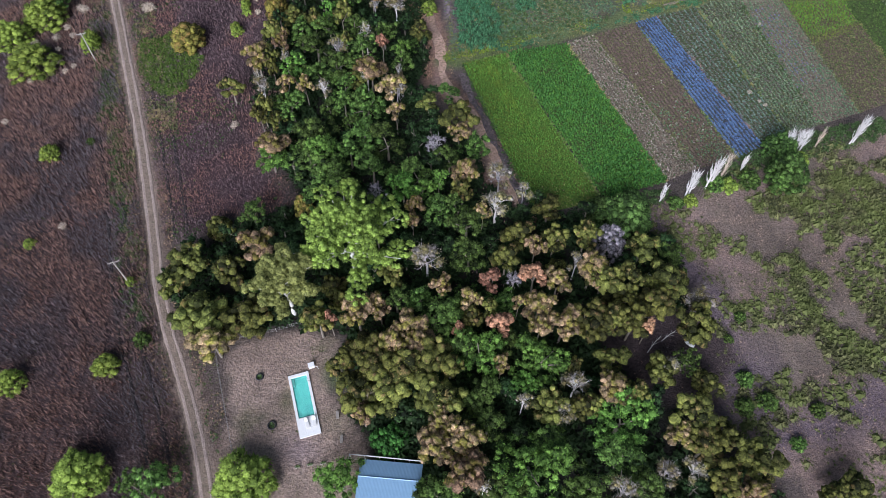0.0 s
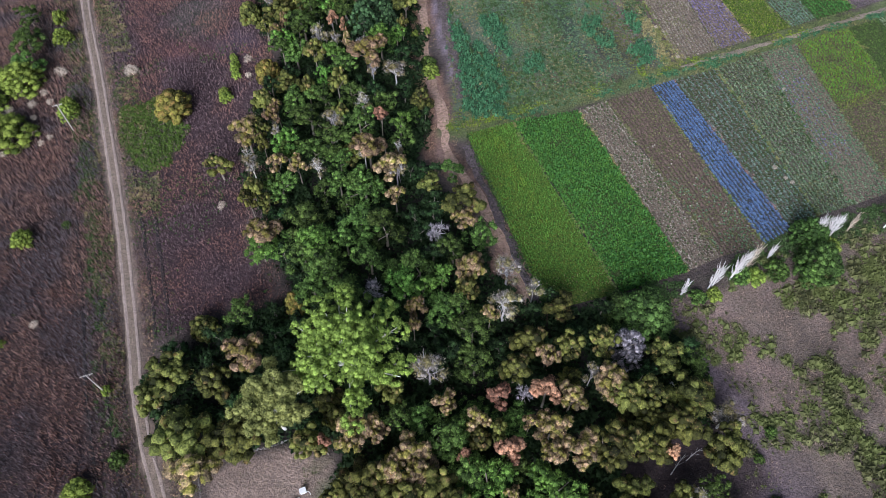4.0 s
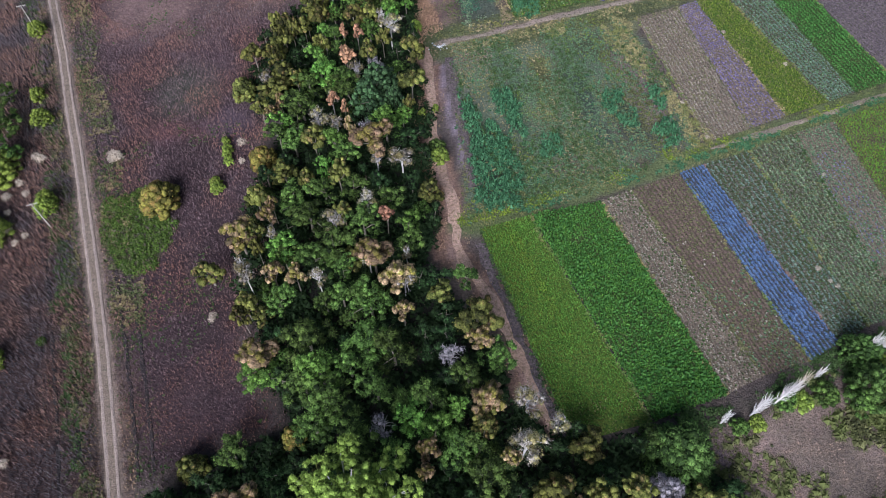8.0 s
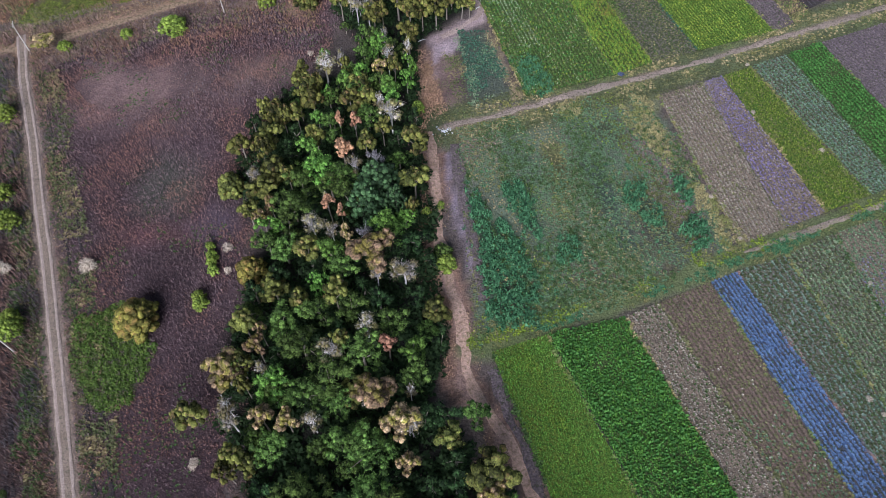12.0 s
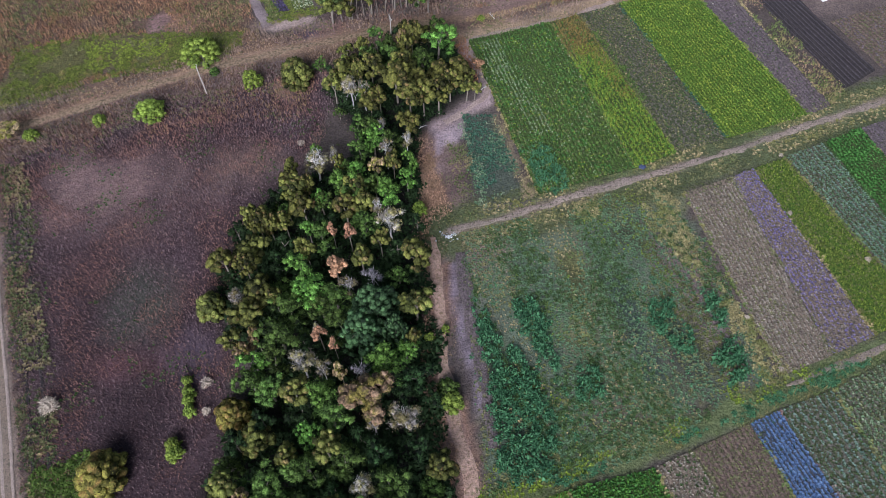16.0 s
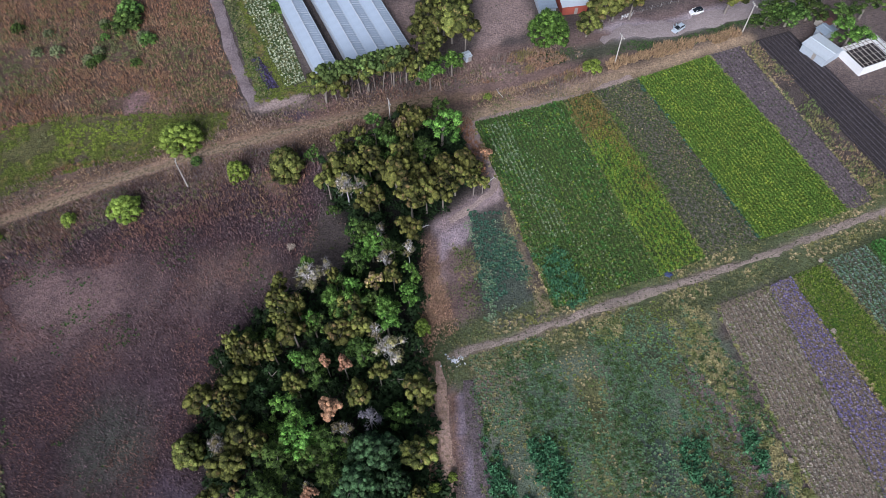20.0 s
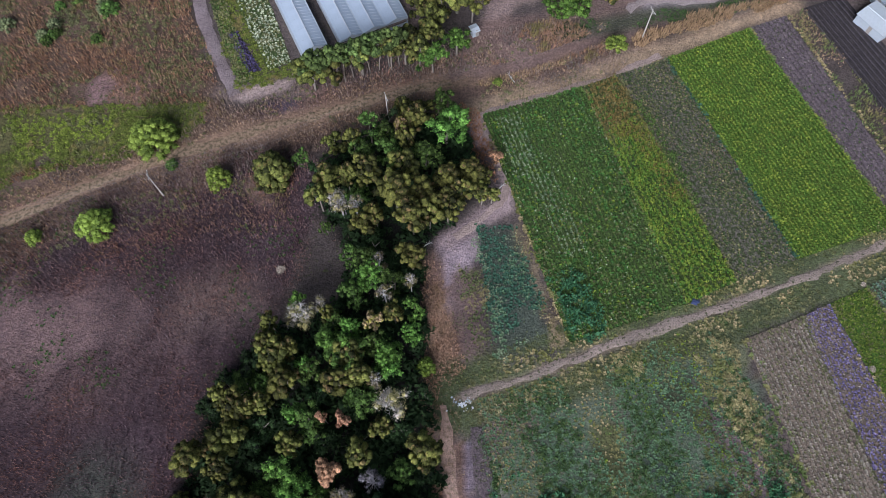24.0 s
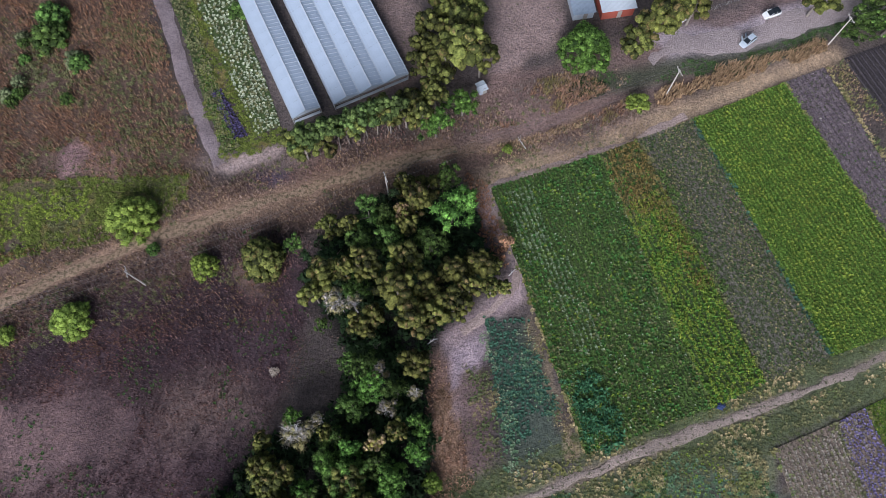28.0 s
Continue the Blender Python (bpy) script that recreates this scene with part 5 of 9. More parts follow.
weeds("dry_grass", "pinkish dry grass along the footpath", along(BELT_PATH, 3.6), 0.9, GRASS, M["straw"], 0.36, 0.9, 0.22, 37, 0, [PALE_YARD])
weeds("dry_grass", "tan dry grass trodden down along the footpath", along(BELT_PATH, 3.0), 1.1, GRASS, M["orange_straw"], 0.3, 0.7, 0.05, 138, 0, [PALE_YARD])
weeds("dry_reeds", "rusty dry reeds between the grove and the footpath", [(-3, 258), (2, 254.5), (2.6, 249), (6, 243), (4.5, 237), (1, 240), (0, 248)], 6.0, REEDS, M["reed_red"], 0.5, 1.3, 0, 258)
weeds("dry_grass", "orange-tan dry grass at the edge of the tree belt", along([(a - 2.2, c2) for a, c2 in BELT_PATH[4:]], 1.2), 6.5, GRASS, M["orange_straw"], 0.44, 1.0, 0.05, 137)
weeds("green_patch", "square patch of green shrubs in the fallow field", [(-79, 143), (-68, 146.5), (-61.5, 135), (-63.5, 124.5), (-71.6, 123.5), (-77.4, 133)], 4.0, BUSHES, M["patch_leaf"], 0.58, 1.2, 0.06, 38)
weeds("scrub_grass", "dry tan grass between scrub bushes", SCRUB[:3] + [(125, 120), (110, 20), (66, 20)] + SCRUB[7:], 4.0, GRASS, M["dry_tan"], 0.36, 0.8, 0.12, 41)
weeds("field_weeds", "low olive weeds in the overgrown field", WILD, 2.6, ROSETTES, M["weed_olive"], 0.25, 1.0, 0.36, 42, along_rows=1)
weeds("field_weeds", "green weeds in the overgrown field", WILD, 1.6, BUSHES, M["weed_green"], 0.44, 1.0, 0.46, 43, along_rows=1)
weeds("field_weeds", "greyish green weeds in the overgrown field", WILD, 4.2, ROSETTES, M["weed_grey"], 0.25, 0.9, 0.2, 143, along_rows=1)
weeds("field_weeds", "yellow-green weeds in the overgrown field", WILD, 2.4, ROSETTES, M["crop_yellow"], 0.2, 0.9, 0.6, 145, along_rows=1)
weeds("field_weeds", "dry straw weeds in the overgrown field", WILD, 1.6, ROSETTES, M["straw_weed"], 0.2, 0.9, 0.62, 146, along_rows=1)
weeds("field_weeds", "pinkish dry stalks in the overgrown field", WILD, 1.2, GRASS, M["dry_tan"], 0.26, 0.9, 0.62, 148, along_rows=1)
weeds("field_weeds", "yellow-green weeds in a streak down the overgrown field", along([(23.4, 189), (21.5, 180), (21.8, 172), (23.4, 165)], 2.2), 2.6, ROSETTES, M["verge"], 0.26, 0.9, 0.2, 149, 0.3)
weeds("field_weeds", "yellow-green weeds beside the dark broad-leaved column", along([(12, 172), (14.6, 164), (16.4, 156), (17.5, 148), (22, 143)], 1.8), 3.6, ROSETTES, M["verge"], 0.28, 0.9, 0.12, 150, 0.3)
weeds("field_weeds", "rusty dry weeds in the overgrown field", along([(25, 178), (27, 168), (29, 160)], 1.6), 1.4, GRASS, M["dry_tan"], 0.3, 0.9, 0.2, 151)
weeds("field_weeds", "dry tan weeds by the rubbish heap", [(-1, 194), (10, 196), (9.5, 184), (5.5, 178), (0, 182)], 4.5, GRASS, M["dry_tan"], 0.36, 0.9, 0.18, 152)
weeds("field_weeds", "pale pinkish dry weeds on bare soil", [(39, 192), (45, 187), (52, 170), (54, 160), (47, 160), (42, 174)], 4.0, GRASS, M["dry_purple"], 0.4, 0.9, 0.15, 153)
weeds("field_weeds", "dry straw bushes in a band along the overgrown field", [(38.6, 204.6), (46.8, 203.7), (49.8, 186.2), (55.8, 172.8), (61.3, 160.4), (55.8, 156.3), (51.1, 172.8), (44.7, 185.0), (40.0, 192.9)], 2.4, BUSHES, M["straw_olive"], 0.55, 0.9, 0.1, 44)
weeds("field_weeds", "dull olive bushes in a band of the overgrown field", [(34, 204), (39, 204), (44, 186), (51, 170), (55, 157), (50, 155), (43, 168), (38, 184)], 1.6, BUSHES, M["scrub"], 0.4, 0.9, 0.2, 144)
for label, edge, seed in (("dense column of dark green broad-leaved plants", [(0.7, 174.2), (3.0, 173.5), (6.0, 168), (10.0, 163.5), (13.4, 158), (15.1, 151), (12.5, 140.0), (7.0, 139.4), (4.1, 148.6), (3.3, 159.9), (1.8, 168.9)], 45),
                          ("narrow column of dark green broad-leaved plants", [(8.8, 176.7), (13.7, 175.9), (16.6, 165.7), (17.1, 161.2), (13.4, 162.7), (11.2, 168.8)], 46),
                          ("round clump of dark green broad leaves", [(20.2, 161.9), (24.5, 161.1), (24.7, 155.4), (19.8, 154.4)], 48),
                          ("dark green broad leaves in the weedy field", [(36.4, 175.7), (41.2, 174.8), (44.9, 166.2), (42.3, 162.2), (37.3, 168.6)], 47),
                          ("small clump of dark green broad leaves", [(47.9, 178.0), (51.3, 176.3), (52.1, 170.8), (49.5, 169.7)], 248),
                          ("dark green broad leaves beside dry straw weeds", [(46.5, 164.2), (53.8, 166.9), (54.3, 159.4), (48.3, 156.3), (46.4, 158.7)], 147),
                          ("dark green tall plants at a field corner", [(15.6, 216.3), (18.1, 217.3), (21.0, 215.1), (24.0, 205.9), (17.9, 203.3)], 53)):
    weeds("squash_patch", label, edge, 1.45, SQUASH, M["squash"], 0.68, 1.7, 0.05 if seed in (47, 147) else 0.0, seed, -0.3)
weeds("squash_patch", "scattered dark green broad-leaved plants in the overgrown field", [(0, 180), (10, 180), (21, 152), (20, 144), (6, 138), (1, 160)], 0.16, SQUASH, M["squash"], 0.45, 1.2, 0, 345, -1.0)
weeds("squash_patch", "scattered dark green broad-leaved plants in the overgrown field", [(33, 182), (44, 182), (56, 166), (54, 154), (42, 152), (34, 162)], 0.16, SQUASH, M["squash"], 0.45, 1.2, 0.1, 346, -1.0)
weeds("field_weeds", "straw tussocks beside the field path", [(24.4, 200.0), (29.3, 200.9), (29.7, 196.1), (25.3, 195.7)], 2.2, BUSHES, M["straw_olive"], 0.55, 0.9, 0.1, 348)
SCRUB_NEAR = SCRUB[:3] + [(125, 120), (110, 20), (66, 20)] + SCRUB[7:]
weeds("field_weeds", "yellow-green weeds between dark columns", [(13.5, 178), (18, 174), (23, 150), (17, 143), (14.5, 158)], 2.8, GRASS, M["crop_yellow"], 0.36, 1.0, 0.15, 347)
weeds("scrub_bushes", "grey-green scrub bushes on sandy ground", SCRUB_NEAR, 0.7, SCRUB_HEADS, M["scrub"], 0.98, 1.0, 0.42, 39)
weeds("scrub_bushes", "green scrub bushes on sandy ground", SCRUB_NEAR, 0.9, SCRUB_HEADS, M["scrub"], 0.36, 1.0, 0.44, 40)
weeds("scrub_bushes", "dense olive scrub thicket on sandy ground", [(72, 94), (104, 106), (112, 70), (100, 44), (74, 52), (72, 66)], 1.1, SCRUB_HEADS, M["scrub"], 1.0, 1.2, 0.1, 240)
weeds("roadside_weeds", "strip of green weeds beside the farm track", [(a - 4.2, c2 - 1.6) for a, c2 in TRACK[1:]] + [(a - 7.4, c2 - 2.8) for a, c2 in TRACK[:0:-1]], 1.3, BUSHES, M["weed_green"], 0.58, 1.0, 0.26, 241)
weeds("roadside_weeds", "band of green weeds east of the farm track", [(-79, 139), (-112, 224), (-108, 226), (-73, 139)], 1.3, BUSHES, M["weed_green"], 0.36, 1.0, 0.3, 242)
weeds("divider_grass", "green grass on the field divider", along(DIVIDER[:-1], 3.0), 4.8, GRASS, M["verge"], 0.42, 0.9, 0.05, 49)
weeds("divider_grass", "yellow-green grass on the field divider", along([(a, c2 + 1.0) for a, c2 in DIVIDER[:-2]], 1.4), 4.5, ROSETTES, M["crop_yellow"], 0.26, 1.0, 0.12, 349)
weeds("divider_grass", "dark green weeds on the field divider", along([(a, c2 - 0.9) for a, c2 in DIVIDER[1:-1]], 0.7), 5.5, BUSHES, M["squash"], 0.4, 1.0, 0.08, 50)
weeds("path_grass", "green grass along the field path", along(FIELD_PATH[:-1], 3.8), 3.4, GRASS, M["verge"], 0.4, 0.8, 0.2, 51)
weeds("path_grass", "straw-coloured grass along the field path", along(FIELD_PATH[:-1], 4.4), 2.4, ROSETTES, M["straw_weed"], 0.3, 0.9, 0.34, 251)
weeds("path_grass", "olive weeds along the field path", along(FIELD_PATH[:-1], 5.0), 2.0, ROSETTES, M["weed_olive"], 0.32, 0.9, 0.3, 252)
weeds("teal_weeds", "teal weeds in a small fallow plot", TEAL_PLOT, 3.8, ROSETTES, M["weed_teal"], 0.32, 1.1, 0.24, 52)
weeds("teal_weeds", "low green weeds in a small fallow plot", TEAL_PLOT, 2.0, ROSETTES, M["weed_grey"], 0.28, 1.1, 0.16, 352)
weeds("teal_weeds", "pale grey-green weeds in a small fallow plot", TEAL_PLOT, 2.4, ROSETTES, M["crop_pale"], 0.16, 1.4, 0.42, 356)
weeds("teal_weeds", "pale streaks of thin weeds in a small fallow plot", along([(-0.1, 225.2), (0.9, 220.9), (2.5, 212.4), (3.7, 206.3), (4.2, 199.5)], 0.9), 6.5, ROSETTES, M["crop_pale"], 0.2, 1.0, 0, 152)
weeds("teal_weeds", "olive weeds on bare pinkish soil", [(-4.8, 219.9), (0.7, 218.7), (2.0, 214.5), (1.8, 198.6), (-3.0, 200.6), (-5.6, 210.6)], 5.0, GRASS, M["weed_olive"], 0.38, 0.9, 0.12, 153)
weeds("teal_weeds", "dull green weeds on bare pinkish soil", [(-4.0, 218), (0.7, 218), (2.0, 214.5), (1.8, 200), (-2.0, 206)], 3.0, ROSETTES, M["verge_dull"], 0.3, 0.9, 0.3, 155)
weeds("dry_grass", "straw weeds at the side of a small fallow plot", along([(8.2, 226.7), (10.3, 219.6), (11.9, 213.2), (14.4, 204)], 0.9), 5.0, GRASS, M["straw_weed"], 0.38, 0.9, 0.06, 353)
weeds("dry_grass", "orange dry grass beside the footpath", [(-10.1, 215.8), (-6.9, 215.7), (-5.1, 208.5), (-3.0, 197.7), (-9.3, 195.0), (-11.0, 205.7)], 7.0, GRASS, M["orange_straw"], 0.46, 1.0, 0.1, 354)
weeds("hedge_weeds", "green undergrowth at the foot of pale bare trees", along([(40, 91), (54, 93.5), (68, 101), (82, 106.5), (97, 110.5), (115, 117)], 2.6), 2.4, BUSHES, M["weed_green"], 0.57, 1.0, 0.1, 54)
weeds("dry_reeds", "tall straw-orange dry reeds beside the road", along([(37.4, 272.1), (46.3, 275.5), (55.5, 278.7), (64.6, 282), (74.6, 284.4)], 1.5), 11.0, REEDS, M["reed"], 0.62, 1.7, 0, 55)
weeds("dry_reeds", "tall straw-orange dry reeds beside the track", along([(2, 263), (12, 265.5), (22, 268), (32, 271)], 2.0), 5.0, REEDS, M["reed"], 0.55, 1.0, 0.15, 155)
weeds("dry_reeds", "rusty dry reeds beside the track", [(0, 268.5), (14, 277.5), (20.7, 279.3), (29.4, 273.8), (33.0, 270.3), (24.3, 267.0), (12.2, 264.9)], 6.5, REEDS, M["dry_red"], 0.62, 1.4, 0.05, 56)
weeds("dry_reeds", "tan dry reeds among rusty ones", [(0, 268.5), (14, 277.5), (20.7, 279.3), (29.4, 273.8), (33.0, 270.3), (24.3, 267.0), (12.2, 264.9)], 4.0, REEDS, M["reed"], 0.5, 1.4, 0.3, 256)
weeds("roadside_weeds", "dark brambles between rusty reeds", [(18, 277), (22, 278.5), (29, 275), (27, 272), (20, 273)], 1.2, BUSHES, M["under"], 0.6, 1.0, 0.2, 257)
weeds("roadside_weeds", "green verge between reeds and road", along([(22, 275.6), (34, 277.4), (44, 280.0), (56, 281.2), (72, 286.8), (86, 291.3)], 2.3), 3.4, BUSHES, M["weed_green"], 0.36, 1.0, 0.12, 156)
weeds("border_weeds", "yellow and green weeds between fields", [(73.5, 279), (77.5, 280.5), (96, 234.5), (91, 229)], 5.0, GRASS, M["verge"], 0.55, 1.0, 0.1, 57)
weeds("border_weeds", "straw weeds between fields", [(73.5, 279), (77.5, 280.5), (96, 234.5), (91, 229)], 2.6, GRASS, M["straw"], 0.45, 1.0, 0.25, 58)
weeds("yard_grass", "thin green grass in the pool yard", YARD, 2, GRASS, M["weed_olive"], 0.17, 0.6, 0.45, 59)
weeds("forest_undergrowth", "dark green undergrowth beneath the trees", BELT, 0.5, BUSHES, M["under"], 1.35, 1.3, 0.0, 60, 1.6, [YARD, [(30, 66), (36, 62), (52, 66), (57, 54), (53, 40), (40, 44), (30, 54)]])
weeds("forest_undergrowth", "dry brown brush beneath the trees", BELT, 0.5, TUFTS, M["dry"], 0.6, 1.0, 0.3, 61, -1.0, [YARD])


# ---- trees ----
BARK = paint_material("grey_bark", (0.24, 0.21, 0.18), (0.13, 0.11, 0.09), 0.9, 0, 3.0)
PALE_BARK = paint_material("bleached_bare_wood", (0.76, 0.74, 0.73), (0.52, 0.49, 0.48), 0.85, 0, 2.0)
GREY_TWIG = paint_material("grey_dry_twig", (0.44, 0.42, 0.44), (0.3, 0.285, 0.3), 0.9, 0, 2.0)
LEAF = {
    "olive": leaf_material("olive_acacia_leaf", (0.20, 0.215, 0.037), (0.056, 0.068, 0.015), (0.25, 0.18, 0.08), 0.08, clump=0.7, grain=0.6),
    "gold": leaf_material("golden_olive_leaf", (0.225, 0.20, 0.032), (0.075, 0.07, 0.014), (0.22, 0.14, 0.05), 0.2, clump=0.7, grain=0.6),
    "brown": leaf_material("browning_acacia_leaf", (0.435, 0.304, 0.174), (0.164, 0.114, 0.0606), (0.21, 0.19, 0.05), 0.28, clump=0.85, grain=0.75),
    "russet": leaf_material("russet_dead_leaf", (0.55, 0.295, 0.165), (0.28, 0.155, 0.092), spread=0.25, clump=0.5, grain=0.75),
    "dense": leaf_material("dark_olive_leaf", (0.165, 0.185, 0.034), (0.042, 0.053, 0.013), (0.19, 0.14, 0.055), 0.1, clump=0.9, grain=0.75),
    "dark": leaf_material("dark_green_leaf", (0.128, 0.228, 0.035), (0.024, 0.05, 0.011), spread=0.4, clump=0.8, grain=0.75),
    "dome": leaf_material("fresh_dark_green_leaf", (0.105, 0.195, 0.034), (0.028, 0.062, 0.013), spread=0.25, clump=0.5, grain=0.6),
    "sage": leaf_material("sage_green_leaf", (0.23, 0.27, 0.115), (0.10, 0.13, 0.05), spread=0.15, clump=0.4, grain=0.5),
    # darker version of dark_green_leaf, with shade under taller crowns put into its colour
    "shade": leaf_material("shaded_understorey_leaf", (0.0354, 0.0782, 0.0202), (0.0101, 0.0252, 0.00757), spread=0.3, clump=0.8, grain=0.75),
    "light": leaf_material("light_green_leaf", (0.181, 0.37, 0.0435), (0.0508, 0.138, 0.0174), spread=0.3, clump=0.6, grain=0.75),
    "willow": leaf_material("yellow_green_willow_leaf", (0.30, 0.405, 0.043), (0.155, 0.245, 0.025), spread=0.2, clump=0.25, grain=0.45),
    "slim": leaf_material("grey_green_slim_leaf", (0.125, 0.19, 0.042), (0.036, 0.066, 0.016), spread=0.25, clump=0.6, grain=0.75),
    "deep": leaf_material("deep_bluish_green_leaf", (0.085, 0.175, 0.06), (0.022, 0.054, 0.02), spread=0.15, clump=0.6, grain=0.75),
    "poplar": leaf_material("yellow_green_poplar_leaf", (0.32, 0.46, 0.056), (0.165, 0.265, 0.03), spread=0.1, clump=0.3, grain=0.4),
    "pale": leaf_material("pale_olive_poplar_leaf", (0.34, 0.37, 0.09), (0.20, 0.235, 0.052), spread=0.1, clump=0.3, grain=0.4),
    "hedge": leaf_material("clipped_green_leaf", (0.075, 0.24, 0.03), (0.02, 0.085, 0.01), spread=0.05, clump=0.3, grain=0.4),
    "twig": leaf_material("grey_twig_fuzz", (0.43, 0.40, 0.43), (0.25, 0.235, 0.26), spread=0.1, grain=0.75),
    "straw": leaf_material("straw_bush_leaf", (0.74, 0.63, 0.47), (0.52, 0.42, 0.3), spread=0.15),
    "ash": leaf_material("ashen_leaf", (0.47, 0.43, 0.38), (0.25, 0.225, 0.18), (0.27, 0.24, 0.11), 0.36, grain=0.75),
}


def crown_of(r, radius, top, bottom, heads, head, leaf, leaves, long=1.0, domes=5, flat=0.85, hollow=0.62, full=0.0, apart=0.0, core=0.62, burst=True, lumpy=0.12):
    """Arrays of a crown: several uneven domes, each covered with heads of leaves, dark creases between them."""
    templates = [puff(r, leaves, leaf / head, core, flat, long, burst, lumpy) for _ in range(4)]
    zr = (top - bottom) / 2
    a0 = r.uniform(0, 6.28)
    cen, rad = [(0.0, 0.0, top - 0.62 * zr)], [0.46 * radius]
    for k in range(domes - 1):
        a = a0 + k * 6.283 / (domes - 1) + r.uniform(-0.35, 0.35)
        q = radius * r.uniform(0.5, 0.66)
        cen.append((math.cos(a) * q, math.sin(a) * q, top - zr * r.uniform(0.62, 1.6)))
        rad.append(radius * (r.uniform(0.34, 0.47) + full))
    cen, rad = np.array(cen), np.array(rad)
    wanted = heads
    heads = heads * (6 if apart else 1)
    pick = r.choice(domes, heads, p=rad ** 2 / (rad ** 2).sum())
    d = r.normal(size=(heads, 3))
    d[:, 2] = np.abs(d[:, 2]) * 1.1 - 0.3
    d /= np.linalg.norm(d, axis=1)[:, None]
    reach = (hollow + (1 - hollow) * r.uniform(0, 1, heads) ** 0.4) * (rad[pick] - head * 0.45)
    pos = cen[pick] + d * reach[:, None] * np.array((1, 1, min(1.3, zr / radius * 1.15)))
    pos[:, 2] = np.clip(pos[:, 2], head * 0.3, top)
    if apart:  # heads stand off from one another, with creases between them
        kept = []
        for q in pos:
            if len(kept) < wanted and all(np.linalg.norm((q - o) * (1, 1, 0.55)) > apart * head for o in kept):
                kept.append(q)
        pos = np.array(kept)
        heads = len(pos)
    return strew(templates, pos, head * r.uniform(0.6, 1.25, heads), r, 0.4), pos


def dome_crown(r, radius, top, heads, head, leaf, leaves, long=1.5, core=0.7, burst=True):
    """Arrays of a dense rounded crown that reaches almost to the ground: heads in rings over an uneven dome."""
    templates = [puff(r, leaves, leaf / head, core, 0.85, long, burst, 0.14) for _ in range(4)]
    k = np.arange(heads) + 0.5
    up, turn = 1 - k / heads * 0.92, k * 2.39996 + r.uniform(-0.25, 0.25, heads)
    flat = np.sqrt(1 - up ** 2)
    lobe = 1 + 0.09 * np.sin(3 * turn + r.uniform(0, 6)) + 0.07 * np.sin(5 * turn + r.uniform(0, 6)) + r.normal(0, 0.06, heads)
    reach = (radius - head * 0.7) * lobe
    high = np.clip(up * (top - head * 0.8) * (0.9 + 0.1 * lobe) * r.uniform(0.88, 1.04, heads), head * 0.45, top)
    pos = np.stack([np.cos(turn) * flat * reach, np.sin(turn) * flat * reach, high], 1)
    inner = pos[::3] * (0.6, 0.6, 0.72)
    both = np.concatenate([pos, inner])
    return strew(templates, both, head * r.uniform(0.72, 1.25, len(both)), r, 0.4), pos


def limbs_of(r, pos, height, base, limbs=3, fork=0.45, wander=0.25):
    """A trunk and its main limbs, each as arrays."""
    f = np.array((r.uniform(-wander, wander), r.uniform(-wander, wander), height * fork))
    sets = [tube([(0, 0, -0.12), (f[0] * 0.3, f[1] * 0.3, f[2] * 0.5), f], [base * 1.25, base, base * 0.75], 7)]
    for k in r.choice(len(pos), min(limbs, len(pos)), replace=False):
        q = pos[k]
        m = (f * 0.5 + q * 0.5) + np.array((r.uniform(-0.3, 0.3), r.uniform(-0.3, 0.3), 0.3))
        sets.append(tube([f - (0, 0, 0.15), m, q], [base * 0.55, base * 0.36, base * 0.12], 5))
    return sets


def leafy_tree(name, label, leaf, seed, radius=4.0, height=11.0, heads=54, head=0.82, size=0.28, leaves=44, bark=BARK, bottom=0.45, category="tree", wander=0.25, girth=1.0, dome=False, **more):
    """One standing tree of a kind, to be copied: trunk with limbs, and crown."""
    r = np.random.default_rng(seed)
    tree = tagged(new(name), label, category, "trees of the belt" if category == "tree" else "")
    if dome:
        crown, pos = dome_crown(r, radius, height, heads, head, size, leaves, **more)
    else:
        crown, pos = crown_of(r, radius, height, height * bottom, heads, head, size, leaves, **more)
    trunk, *limbs = limbs_of(r, pos, height, (0.05 * radius + 0.05) * girth, 3 if category == "tree" else 0, wander=wander)
    part("trunk", trunk, bark, tree)
    for limb in limbs:
        part("limb", limb, bark, tree)
    part("crown", crown, LEAF[leaf], tree)
    tree["size"] = (radius, height)
    return tree


def branches_of(r, height, radius, first, levels=3, spread=0.5, upright=0.5):
    """Arrays of a bare crown: limbs that fork again and again."""
    sets = []

    def grow(p, d, length, rad, level):
        bend = r.normal(0, 0.16, 3)
        q = p + d * length * 0.5
        e = q + (d + bend) / np.linalg.norm(d + bend) * length * 0.5
        sets.append(tube([p, q, e], [rad, rad * 0.8, rad * 0.55], 4 if level else 5))
        if level < levels:
            for _ in range(int(r.integers(3, 5))):
                nd = d * (1 - spread) + r.normal(0, spread, 3) + np.array((0, 0, upright * 0.3))
                nd /= np.linalg.norm(nd)
                grow(p + (e - p) * r.uniform(0.5, 1.0), nd, length * r.uniform(0.55, 0.8), rad * 0.5, level + 1)

    for _ in range(first):
        a = r.uniform(0, 6.28)
        d = np.array((math.cos(a) * radius / height, math.sin(a) * radius / height, upright + 0.3))
        grow(np.array((0, 0, height * 0.38)), d / np.linalg.norm(d), height * 0.3, 0.11, 1)
    return merged(*sets)


